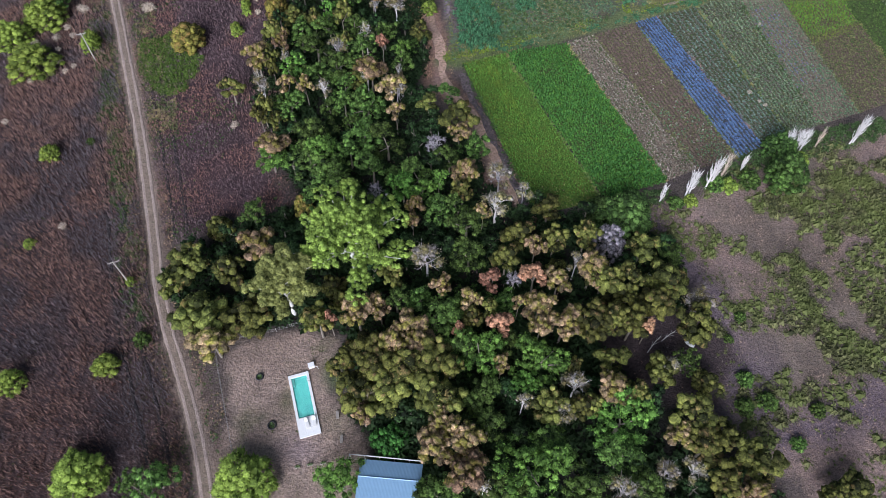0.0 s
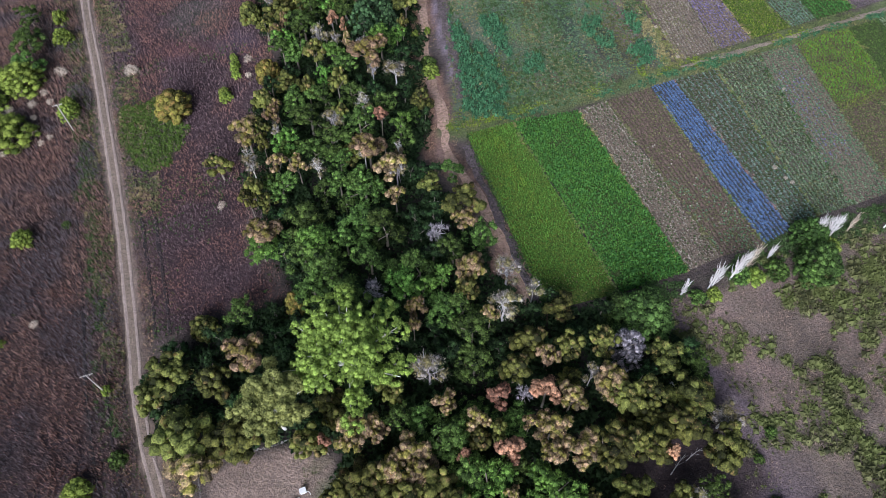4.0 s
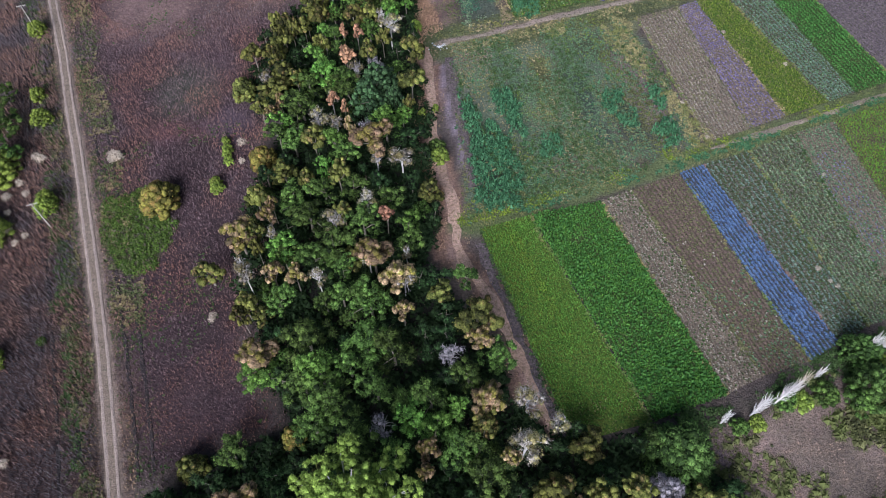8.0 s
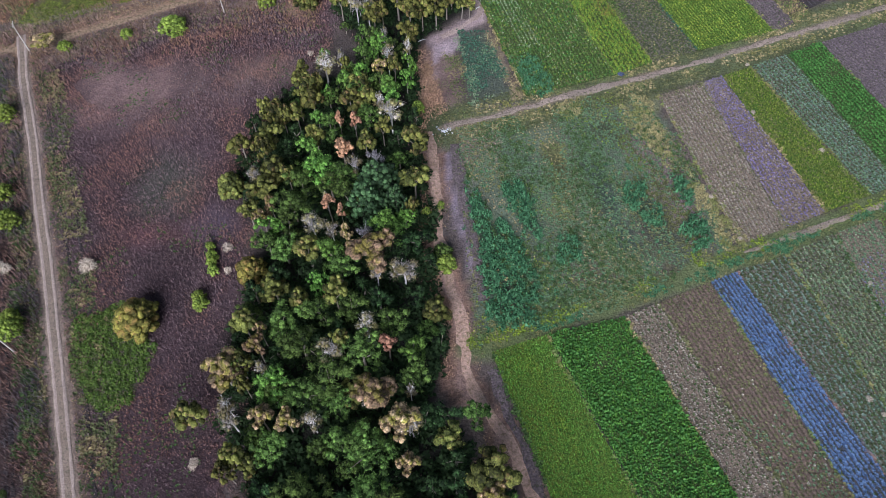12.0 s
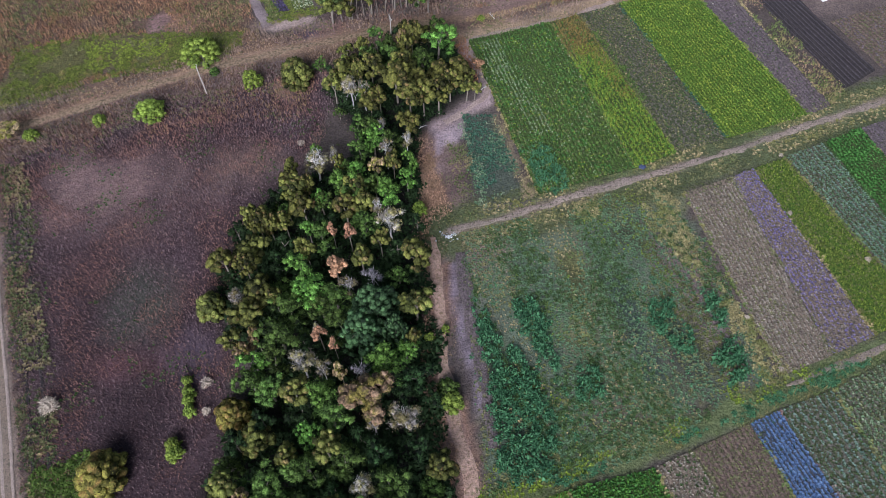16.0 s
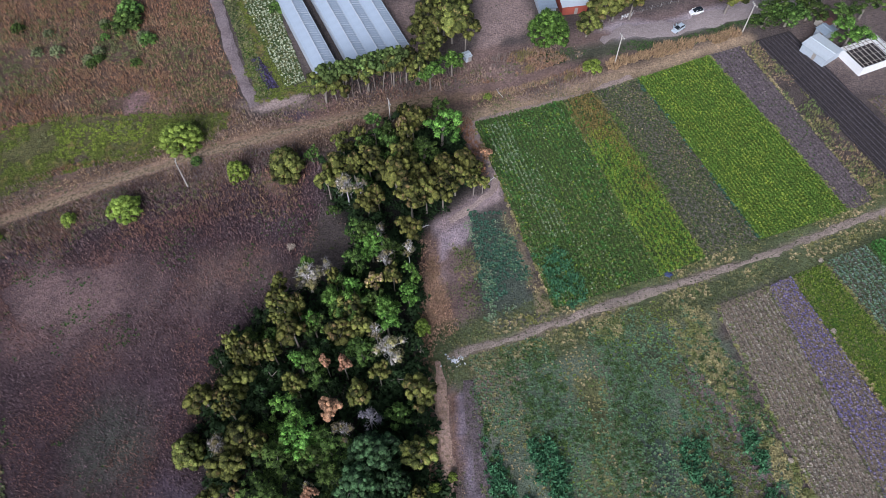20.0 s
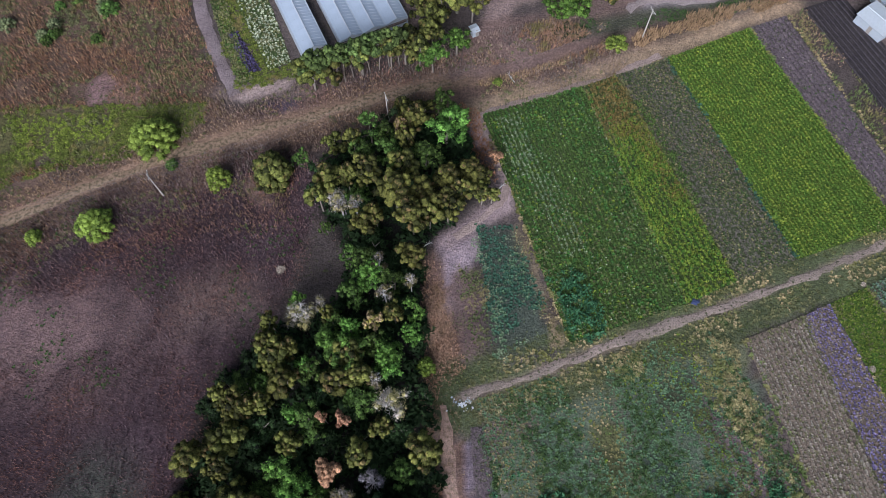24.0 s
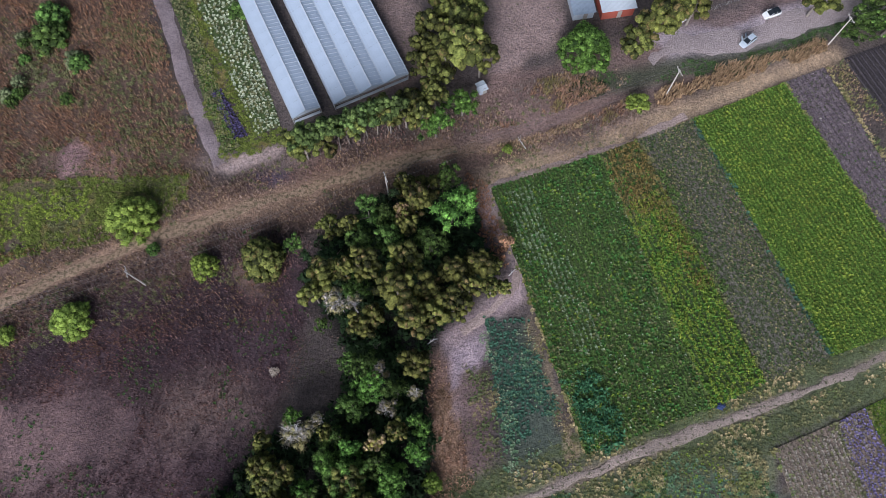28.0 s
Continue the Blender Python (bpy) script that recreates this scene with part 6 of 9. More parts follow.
def bare_kind(name, label, mat, seed, height=10.0, radius=2.6, leaf=None, first=6, levels=3, spread=0.5, upright=0.5, category="tree"):
    r = np.random.default_rng(seed)
    tree = tagged(new(name), label, category, "trees of the belt")
    part("trunk", tube([(0, 0, -0.12), (0.1, 0.05, height * 0.2), (0, 0, height * 0.42)], [0.2, 0.16, 0.12], 6), mat, tree)
    v, t = branches_of(r, height, radius, first, levels, spread, upright)
    v[:, :2] *= (0.8 if leaf else 1.0) * radius / np.abs(v[:, :2]).max()
    v[:, 2] *= (0.93 if leaf else 1.0) * height / v[:, 2].max()
    part("bare_crown", (v, t), mat, tree)
    if leaf:
        crown, _ = crown_of(r, radius * 0.98, height * 0.97, height * 0.32, 30, 0.8, 0.055, 64, long=4.6, core=0.6, lumpy=0.0)
        part("crown", crown, LEAF[leaf], tree, "haze of fine dry twigs")
    tree["size"] = (radius, height)
    return tree


def straw_kind(seed):
    r = np.random.default_rng(seed)
    tree = tagged(new("straw_bush"), "round pale straw-coloured grass bush on open ground", "bush", "straw bushes")
    v, t = merged(*[strew([puff(r, 110, 0.13, 0.7, 0.9, 3.2, True)], np.array([q]), np.array([s0]), r, 0.2) for q, s0 in (((0, 0, 0.55), 0.75), ((0.35, 0.2, 0.4), 0.55), ((-0.3, 0.25, 0.4), 0.55), ((0.05, -0.4, 0.4), 0.55))])
    part("tussock", (v, t), LEAF["straw"], tree)
    tree["size"] = (1.0, 1.3)
    return tree


used = {}
stood = []
GROW = 1.02  # crowns are uneven: their mean reach is less than the radius named


def plant(kinds, x, y, radius, height):
    """Stand the next tree of a kind at x, y; the first of each variety is itself moved there, later ones are copies."""
    key = kinds[0]
    n = used.get(key, 0)
    stood.append((x, y, radius))
    used[key] = n + 1
    ob = kinds[n % len(kinds)]
    r0, h0 = ob["size"]
    m = pose(x, y, -0.02, 0, 0, (n * 137.5 + x * 7) % 360) @ Matrix.Diagonal((GROW * radius / r0, GROW * radius / r0 * (0.94 + 0.12 * (n % 3) / 2), height / h0, 1))
    if n < len(kinds):
        ob.matrix_basis = m
        return ob
    twin = copy_thing(ob, pose(0, 0, 0))
    twin.matrix_basis = m
    return twin


ACACIA = dict(apart=0.94, core=0.84, flat=0.95, hollow=0.86, burst=False, lumpy=0.16)
BROAD = dict(long=1.5, flat=0.8, core=0.66, lumpy=0.14, apart=0.72)
OLIVE = [leafy_tree("olive_acacia", "olive-yellow acacia with clumpy billowing foliage in the belt", "olive", 200 + k, 4.0, 11, 38, 1.04, 0.22, 40, domes=7, **ACACIA) for k in range(5)]
BROWN = [leafy_tree("browning_acacia", "acacia with browning tan foliage among green trees", "brown", 210 + k, 3.4, 11, 32, 0.86, 0.2, 36, domes=5, **ACACIA) for k in range(4)]
RUSSET = [leafy_tree("russet_tree", "small dead tree with salmon-russet dry foliage", "russet", 220 + k, 2.4, 10, 28, 0.6, 0.17, 30, domes=4, **ACACIA) for k in range(2)]
DENSE = [leafy_tree("dense_acacia", "dark olive dense round acacia", "dense", 230 + k, 4.0, 9, 38, 1.0, 0.21, 38, bottom=0.2, domes=6, **ACACIA) for k in range(4)]
DARK = [leafy_tree("broadleaf_tree", "dark green broadleaf tree in the forest belt", "dark", 240 + k, 4.0, 10.5, 46, 0.82, 0.23, 34, bottom=0.25, domes=6, full=0.08, **BROAD) for k in range(5)]
LIGHT = [leafy_tree("light_broadleaf_tree", "bright light green broadleaf tree", "light", 250 + k, 4.0, 10, 46, 0.82, 0.23, 34, bottom=0.25, domes=6, full=0.08, **BROAD) for k in range(3)]
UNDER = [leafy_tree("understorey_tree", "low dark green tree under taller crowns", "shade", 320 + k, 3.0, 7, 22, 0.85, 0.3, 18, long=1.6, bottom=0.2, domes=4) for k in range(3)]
BIG_DARK = [leafy_tree("broadleaf_tree", "large dark green broadleaf tree", "dark", 330 + k, 6.5, 12, 96, 0.9, 0.25, 34, bottom=0.15, domes=8, full=0.06, **BROAD) for k in range(2)]
BIG_LIGHT = [leafy_tree("light_broadleaf_tree", "large bright green broadleaf tree", "light", 340 + k, 6.5, 10, 96, 0.9, 0.25, 34, bottom=0.1, domes=8, full=0.08, **BROAD) for k in range(2)]
WILLOW = [leafy_tree("willow_tree", "rounded bright yellow-green willow on open ground", "willow", 350 + k, 4.0, 7, 72, 0.76, 0.16, 36, long=2.0, bottom=0.0, dome=True) for k in range(4)]
SLIM = [leafy_tree("slim_tree", "slim leaning tree with pale trunk and olive crown", "slim", 360 + k, 2.2, 10, 26, 0.62, 0.17, 34, BARK, 0.36, domes=4, wander=0.9, girth=0.6, core=0.8, burst=False, lumpy=0.16, apart=0.8) for k in range(3)]
GREEN_DOME = [leafy_tree("broadleaf_tree", "round dense dark green broadleaf tree at the field edge", "dome", 380 + k, 6.0, 9, 120, 0.95, 0.26, 40, long=1.6, bottom=0.0, dome=True) for k in range(2)]
YARD_TREE = [leafy_tree("yard_tree", "full round bright green tree beside the brick house", "light", 387, 5.3, 9, 110, 0.85, 0.24, 40, long=1.6, bottom=0.0, dome=True)]
LILAC = [leafy_tree("grey_thicket", "dense lilac-grey leafless twiggy thicket", "twig", 385, 3.6, 8, 80, 0.62, 0.07, 60, long=3.6, bottom=0.0, dome=True, core=0.6)]
DEEP = [leafy_tree("deep_green_tree", "dense bluish dark green rounded tree", "deep", 260 + k, 5.0, 12, 120, 0.72, 0.18, 34, long=1.2, bottom=0.0, dome=True, core=0.8, burst=False) for k in range(2)]
ROUND = [leafy_tree("round_acacia", "round dark olive acacia standing alone in the field", "dense", 370 + k, 4.2, 6.6, 64, 0.98, 0.2, 34, long=1.2, bottom=0.0, dome=True, core=0.84, burst=False) for k in range(3)]
GOLD_ROUND = [leafy_tree("round_acacia", "round golden-olive acacia beside a patch of green shrubs", "gold", 376, 4.2, 6.6, 64, 0.98, 0.2, 34, long=1.2, bottom=0.0, dome=True, core=0.84, burst=False)]
SHRUB = [leafy_tree("shrub", "low green shrub on open ground", "dark", 270 + k, 2.0, 2.6, 34, 0.5, 0.15, 30, long=1.5, bottom=0.0, category="shrub", dome=True) for k in range(3)]
GREY_SHRUB = [leafy_tree("grey_shrub", "low grey-green shrub in the dry northern field", "sage", 277 + k, 2.0, 2.2, 26, 0.5, 0.16, 26, long=1.4, bottom=0.0, category="shrub", dome=True) for k in range(2)]
HEDGE = [leafy_tree("hedge_bush", "clipped rounded dark green bush beside the house", "hedge", 275, 3.6, 3.6, 90, 0.5, 0.13, 30, long=1.2, bottom=0.0, category="shrub", dome=True)]
LIGHT_SHRUB = [leafy_tree("light_shrub", "low bright yellow-green shrub on open ground", "willow", 280 + k, 2.0, 2.6, 34, 0.5, 0.14, 32, long=1.8, bottom=0.0, category="shrub", dome=True) for k in range(3)]
BARE = [bare_kind("bare_tree", "bleached bare tree with pale branches and thin foliage", PALE_BARK if k < 2 else GREY_TWIG, 290 + k, leaf="ash") for k in range(4)]
THICKET = [bare_kind("grey_thicket", "leafless grey twiggy tree", GREY_TWIG, 300 + k, 9, 3.0, "twig", 9, 2, 0.6) for k in range(2)]
STRAW = [straw_kind(310)]


def olive_acacia(x, y, r, h):
    plant(GOLD_ROUND if h < 7.5 and x < -30 else OLIVE, x, y, r, h)


def browning_acacia(x, y, r, h):
    plant(BROWN, x, y, r, h)


def russet_tree(x, y, r, h):
    plant(RUSSET, x, y, r, h)


def dense_acacia(x, y, r, h):
    plant(ROUND if h < 7.5 and x < -30 else DENSE, x, y, r, h)


def dark_broadleaf(x, y, r, h):
    plant(SHRUB if h < 4 else GREEN_DOME if r > 3 and 34 < x < 80 and 80 < y < 110 else BIG_DARK if r > 5 else DARK, x, y, r, h)


def slim_tree(x, y, r, h):
    plant(SLIM, x, y, r, h)


def light_broadleaf(x, y, r, h):
    alone = depth_in(BELT, np.array([x]), np.array([y]))[0] < -1 and x < -28
    h, r = (max(4.0, h * 0.76), r * 0.88) if alone and h >= 4 else (h, r)
    plant(WILLOW if alone and h >= 4 else LIGHT_SHRUB if h < 4 else BIG_LIGHT if r > 5 else LIGHT, x, y, r, h)


def deep_green_tree(x, y, r, h):
    plant(DEEP, x, y, r, h)


def bare_tree(x, y, r, h):
    plant(BARE, x, y, r, h)


def grey_thicket(x, y, r, h):
    plant(LILAC if r > 3.6 else THICKET, x, y, r, h)


def straw_bush(x, y, r, h):
    plant(STRAW, x, y, r, h)


def great_tree(name, label, leaf, seed, x, y, radius, height, heads):
    """A tall poplar: pale trunk, each main limb and its boughs, layered crown."""
    r = np.random.default_rng(seed)
    tree = tagged(new(name), label, "tree")
    tree.matrix_basis = pose(x, y, -0.02)
    top = np.array((0.4, 0.2, height * 0.55))
    part("trunk", tube([(0, 0, -0.1), (0.2, 0, height * 0.25), top, (0.3, 0.4, height * 0.86)], [0.5, 0.36, 0.24, 0.08], 9), PALE_BARK, tree)
    pos, count = [], 15
    for k in range(count):
        a = k * 2.399 + r.uniform(-0.2, 0.2)
        start = np.array((0.25, 0.1, height * (0.3 + 0.032 * k)))
        reach = radius * r.uniform(0.72, 0.9) * (1.0 if k < 9 else 0.55)
        tip = np.array((math.cos(a) * reach, math.sin(a) * reach, min(start[2] + height * r.uniform(0.16, 0.3), height * 0.9)))
        mid = (start + tip) / 2 + np.array((0, 0, -0.5))
        bough = part("limb", tube([start, mid, tip], [0.2, 0.13, 0.05], 6), PALE_BARK, tree)
        for j in range(heads // 36):  # plumes along the outer half of each limb, each a heap of small heads
            f = 0.3 + 0.72 * (j + r.uniform(0.2, 0.8)) / (heads // 36)
            c0 = start * (1 - f) ** 2 + 2 * mid * f * (1 - f) + tip * f * f + r.normal(0, radius * 0.085, 3) * (1, 1, 0.7) + (0, 0, 0.5)
            if j % 2:
                part("twig", tube([mid * 0.4 + tip * 0.6, c0], [0.07, 0.03], 4), PALE_BARK, bough)
            size = radius * r.uniform(0.105, 0.165)
            d = r.normal(size=(14, 3))
            d[:, 2] = np.abs(d[:, 2]) * 0.9 - 0.15
            pos += list(c0 + d / np.linalg.norm(d, axis=1)[:, None] * size * (1, 1, 0.8))
    for k in range(heads // 9):  # plumes that close the top over the limbs
        a, q = k * 2.399, radius * 0.56 * math.sqrt((k + 0.5) / (heads // 9))
        c0 = np.array((math.cos(a) * q, math.sin(a) * q, height * (0.93 - 0.2 * (q / radius / 0.56) ** 2) * r.uniform(0.93, 1.0)))
        d = r.normal(size=(9, 3))
        d[:, 2] = np.abs(d[:, 2]) * 0.9 - 0.15
        pos += list(c0 + d / np.linalg.norm(d, axis=1)[:, None] * radius * r.uniform(0.08, 0.13) * (1, 1, 0.9))
    templates = [puff(r, 46, 0.24, 0.66, 0.85, 1.5, True, 0.2) for _ in range(5)]
    crown = strew(templates, np.array(pos), r.uniform(0.42, 0.82, len(pos)), r, 0.4)
    part("crown", crown, LEAF[leaf], tree)


def great_poplar(x, y, r, h):
    great_tree("great_poplar", "tall spreading yellow-green poplar with white limbs", "poplar", 400, x, y, r, h - 0.5, 180)


def pale_poplar(x, y, r, h):
    great_tree("pale_poplar", "tall pale olive poplar with billowing foliage", "pale", 401, x, y, r, h, 144)


dense_acacia(-47.8, 83, 2.8, 5.3)
dense_acacia(-51.6, 71.8, 4.6, 9.9)
dense_acacia(-53.4, 66.7, 3, 8.8)
dense_acacia(-46.2, 60.5, 5.3, 10.3)
dense_acacia(-42.4, 70.5, 3.6, 9.2)
dense_acacia(-36.9, 59.9, 4.9, 10)
dense_acacia(40.7, 75.8, 3.5, 9.1)
dense_acacia(34.4, 63.6, 3.5, 9.2)
dense_acacia(43.9, 68, 4.8, 10)
dense_acacia(48.2, 58.7, 4.2, 9.6)
dense_acacia(31.1, 50.7, 3.4, 9.1)
dense_acacia(40.4, 49, 3.3, 9.1)
dense_acacia(48.9, 47, 3, 5.9)
dense_acacia(50.1, 37.2, 3.2, 7)
dense_acacia(54.4, 31.3, 4.2, 7.6)
dense_acacia(52.9, 34.2, 3.2, 7)
dense_acacia(70.4, 27.6, 3.7, 6.3)
dense_acacia(66.3, 26.9, 2.6, 5.6)
dense_acacia(3.7, 110.4, 4.5, 10.8)
olive_acacia(-65.6, 141.5, 4.6, 6.3)
dense_acacia(-44.1, 186.3, 3.7, 10.3)
dense_acacia(-51.9, 174.8, 3, 5.8)
dense_acacia(-41.4, 176.4, 3.8, 9.4)
dense_acacia(-43.3, 171.6, 3.3, 9.1)
dense_acacia(-45.9, 165.5, 2.4, 8.5)
dense_acacia(-40.9, 239.1, 4.1, 7.2)
dense_acacia(-33.7, 261.1, 3.7, 10.3)
dense_acacia(-28.5, 262.5, 3.1, 10.9)
dense_acacia(-23.3, 264.6, 2.9, 10.8)
dense_acacia(-17.1, 266, 2.8, 10.7)
dense_acacia(-14, 267.4, 3, 9.9)
dense_acacia(-10.8, 267.3, 2.8, 8.8)
dense_acacia(-8, 271.6, 3.1, 8.9)
dense_acacia(-5.6, 279.1, 5.1, 10.2)
dense_acacia(-7.9, 275.1, 3.6, 9.2)
dense_acacia(-2.8, 288.6, 4.5, 9.8)
dense_acacia(-0.4, 291.7, 3.1, 8.9)
dense_acacia(-10.6, 278.6, 2.9, 9)
dense_acacia(-9.6, 283, 3.2, 9.4)
dense_acacia(-8.6, 287.6, 3.2, 9.5)
dense_acacia(-5, 292.4, 3.8, 9.6)
dense_acacia(-4.4, 284.6, 3.6, 10)
dense_acacia(-19.6, 269.2, 2.8, 8.6)
dense_acacia(-13.2, 270.6, 3.2, 9.2)
dense_acacia(33.3, 283.4, 3.8, 8.4)
browning_acacia(-37.3, 75.2, 4.2, 10.6)
browning_acacia(-42.9, 54.1, 4.3, 9.7)
browning_acacia(-16.3, 59.8, 3.4, 11.6)
browning_acacia(-12.1, 61, 2.5, 11.1)
browning_acacia(-6.5, 56.7, 3.4, 11.6)
browning_acacia(-9.7, 53.5, 3.3, 11.6)
browning_acacia(-4.3, 53.5, 3.1, 11.4)
browning_acacia(-14, 40, 2.3, 10.9)
browning_acacia(-0.4, 38.5, 2.5, 11.1)
browning_acacia(-1.3, 33.9, 3.5, 11.7)
browning_acacia(4.4, 34.9, 3.1, 11.4)
browning_acacia(3.3, 30.2, 3.8, 11.9)
browning_acacia(-0.4, 65.3, 2.3, 10.9)
browning_acacia(22.4, 66.5, 2.8, 11.2)
browning_acacia(29.2, 69, 3.3, 11.6)
browning_acacia(18.6, 74.9, 2.4, 11)
browning_acacia(22.5, 56.9, 3.4, 11.6)
browning_acacia(18.2, 61, 3.4, 11.6)
browning_acacia(18.2, 56.9, 2.7, 11.2)
browning_acacia(14.5, 62, 1.5, 10.4)
browning_acacia(5.4, 62.2, 2.2, 10.9)
browning_acacia(10.7, 49.6, 1.7, 10.6)
browning_acacia(30.3, 44.3, 3.2, 11.5)
browning_acacia(1.5, 36.8, 2.6, 11.1)
browning_acacia(41.3, 36.9, 2.7, 7.6)
browning_acacia(52.3, 27.4, 3, 7.9)
browning_acacia(-38.1, 103, 3.5, 8.2)
browning_acacia(-36.8, 119.4, 2.4, 11)
browning_acacia(-32.2, 118.7, 2.2, 10.9)
browning_acacia(-5.9, 84.6, 2.1, 10.8)
browning_acacia(-6.3, 80.7, 1.7, 10.5)
browning_acacia(-10.7, 110.9, 2.1, 10.8)
browning_acacia(3.7, 106, 2.6, 8.6)
browning_acacia(4.7, 93.2, 3.6, 11.8)
browning_acacia(8.3, 83, 1.9, 10.7)
browning_acacia(-39.3, 136.5, 1.4, 10.3)
browning_acacia(-39.4, 133.1, 2.2, 10.9)
browning_acacia(-44.8, 128.1, 3.7, 11.8)
browning_acacia(-17.1, 123.6, 3.7, 11.8)
browning_acacia(-12, 117.9, 3.6, 11.7)
browning_acacia(-18.4, 153, 4.9, 12.5)
browning_acacia(-40.9, 165.9, 1.5, 10.4)
browning_acacia(-42.6, 163.4, 2.1, 8.3)
browning_acacia(-24.2, 158.4, 1.4, 10.4)
browning_acacia(-19.5, 205.7, 1.8, 10.6)
browning_acacia(-14.6, 246.5, 1.7, 10.5)
browning_acacia(-107.6, 222.2, 3.3, 3.5)
pale_poplar(-29.9, 63.4, 6.9, 19.3)
great_poplar(-18.1, 72, 12.5, 22.7)
olive_acacia(-23.6, 58.3, 3.4, 11.1)
olive_acacia(-14.7, 51.5, 4.4, 11.7)
olive_acacia(-18.7, 49.3, 2.8, 10.8)
olive_acacia(-12.5, 47.7, 4.1, 11.6)
olive_acacia(-14.3, 43.5, 4.1, 11.5)
olive_acacia(-6.5, 49.3, 4.4, 11.7)
olive_acacia(-2.2, 49.3, 4.8, 12)
olive_acacia(-2.2, 43.8, 4.1, 11.5)
olive_acacia(-10.3, 44, 3.9, 11.4)
olive_acacia(0.8, 43, 3.2, 11)
olive_acacia(1.3, 49.3, 2.7, 10.7)
olive_acacia(-10.1, 68.1, 2.6, 10.6)
olive_acacia(12.5, 71.9, 3.2, 11)
olive_acacia(31.5, 67.4, 3.3, 11)
olive_acacia(36.1, 66.8, 2.9, 10.8)
olive_acacia(29, 77.3, 3.1, 10.9)
olive_acacia(22.7, 76.6, 2.7, 10.7)
olive_acacia(15.4, 77.3, 3.4, 11.1)
olive_acacia(40.2, 61.9, 3.7, 11.3)
olive_acacia(27.4, 57.7, 3.7, 11.3)
olive_acacia(31.7, 58.3, 3, 10.8)
olive_acacia(35.8, 57.7, 3.4, 11.1)
olive_acacia(5.4, 59.2, 2.3, 10.4)
olive_acacia(8.7, 60.7, 1.7, 10.1)
olive_acacia(23.7, 49.5, 1.4, 9.9)
olive_acacia(34.3, 44, 2.4, 10.5)
olive_acacia(18.7, 41.4, 3.2, 11)
olive_acacia(24.3, 41.4, 2.6, 10.6)
olive_acacia(26.8, 41.9, 2.1, 10.3)
olive_acacia(44.1, 39.9, 3.8, 8.3)
olive_acacia(45.4, 34.9, 3.8, 8.3)
olive_acacia(48, 29.2, 3.3, 8)
olive_acacia(-50.5, 121, 3.1, 7.9)
olive_acacia(-30.2, 88.1, 2.2, 6.4)
olive_acacia(-41.6, 112.8, 2.4, 10.5)
olive_acacia(-41.7, 110, 1.8, 10.1)
olive_acacia(4.1, 88.9, 2.6, 10.6)
olive_acacia(-44.1, 152.1, 3.2, 7)
olive_acacia(-25.7, 144.4, 2.9, 10.8)
olive_acacia(-32.7, 143.3, 2.2, 10.4)
olive_acacia(-42.9, 138.5, 2.5, 10.6)
olive_acacia(-42.1, 129.4, 2.2, 10.4)
olive_acacia(-24, 134.8, 2, 10.3)
olive_acacia(-41, 125.8, 1.5, 9.9)
olive_acacia(-32.2, 154.8, 3.1, 10.9)
olive_acacia(-49.8, 183.3, 3, 8.9)
olive_acacia(-44.7, 181, 2, 10.3)
olive_acacia(-38, 173.6, 1.8, 10.1)
olive_acacia(-33, 185, 2.3, 10.4)
olive_acacia(-21.6, 183, 2.5, 10.6)
olive_acacia(-10.5, 182.9, 3.2, 11)
olive_acacia(-10.4, 172.4, 3.1, 10.9)
olive_acacia(-10.9, 165.5, 1.5, 9.9)
olive_acacia(-17.9, 187.2, 2.1, 10.3)
olive_acacia(-25.6, 195.5, 3, 10.9)
olive_acacia(-22.1, 196.1, 2.2, 10.3)
olive_acacia(-43.5, 191.7, 2.6, 10.6)
olive_acacia(-41, 191, 2.1, 10.3)
olive_acacia(-45.3, 193.2, 1.9, 10.2)
olive_acacia(-38, 191.8, 2.1, 10.3)
olive_acacia(-34.5, 195.6, 3, 10.9)
olive_acacia(-37.2, 199.7, 2.7, 10.7)
olive_acacia(-34.3, 201, 2.2, 10.4)
olive_acacia(-27.4, 207.3, 1.5, 9.9)
olive_acacia(-38.1, 206.2, 1.8, 10.1)
olive_acacia(-37.7, 202.5, 2.3, 10.4)
olive_acacia(-23.8, 199.3, 2.7, 10.7)
olive_acacia(-15.8, 207.4, 2, 10.2)
olive_acacia(-12.5, 218.5, 2.9, 10.8)
olive_acacia(-28.6, 234.8, 3.2, 11)
olive_acacia(-30.5, 231.2, 2.3, 10.4)
olive_acacia(-21.7, 236.1, 3, 10.9)
olive_acacia(-25.2, 235.7, 2.2, 10.3)
olive_acacia(-21.6, 225.5, 2.6, 10.6)
olive_acacia(-19.5, 227.4, 2.1, 10.3)
olive_acacia(-15.6, 231.8, 3.8, 13.3)
olive_acacia(-14.2, 236.5, 3, 10.9)
olive_acacia(-12.3, 225.8, 3.7, 13.3)
olive_acacia(-9.8, 231.2, 3.2, 11)
olive_acacia(-9.1, 227.1, 2.6, 10.6)
olive_acacia(-5.8, 235, 2.8, 10.7)
olive_acacia(-5.5, 228.1, 3, 10.8)
olive_acacia(1.4, 232.2, 2.2, 7.4)
olive_acacia(3.4, 232.4, 1.7, 6)
olive_acacia(-2.7, 232, 2.8, 10.7)
olive_acacia(-1.3, 236.1, 2.8, 10.7)
olive_acacia(1.6, 235.9, 1.9, 7.2)
olive_acacia(-12.1, 248.2, 3.1, 10.9)
olive_acacia(-13.7, 243.9, 2, 10.2)
olive_acacia(-24.3, 244.2, 2, 10.2)
olive_acacia(-2.2, 281.6, 5, 12.1)
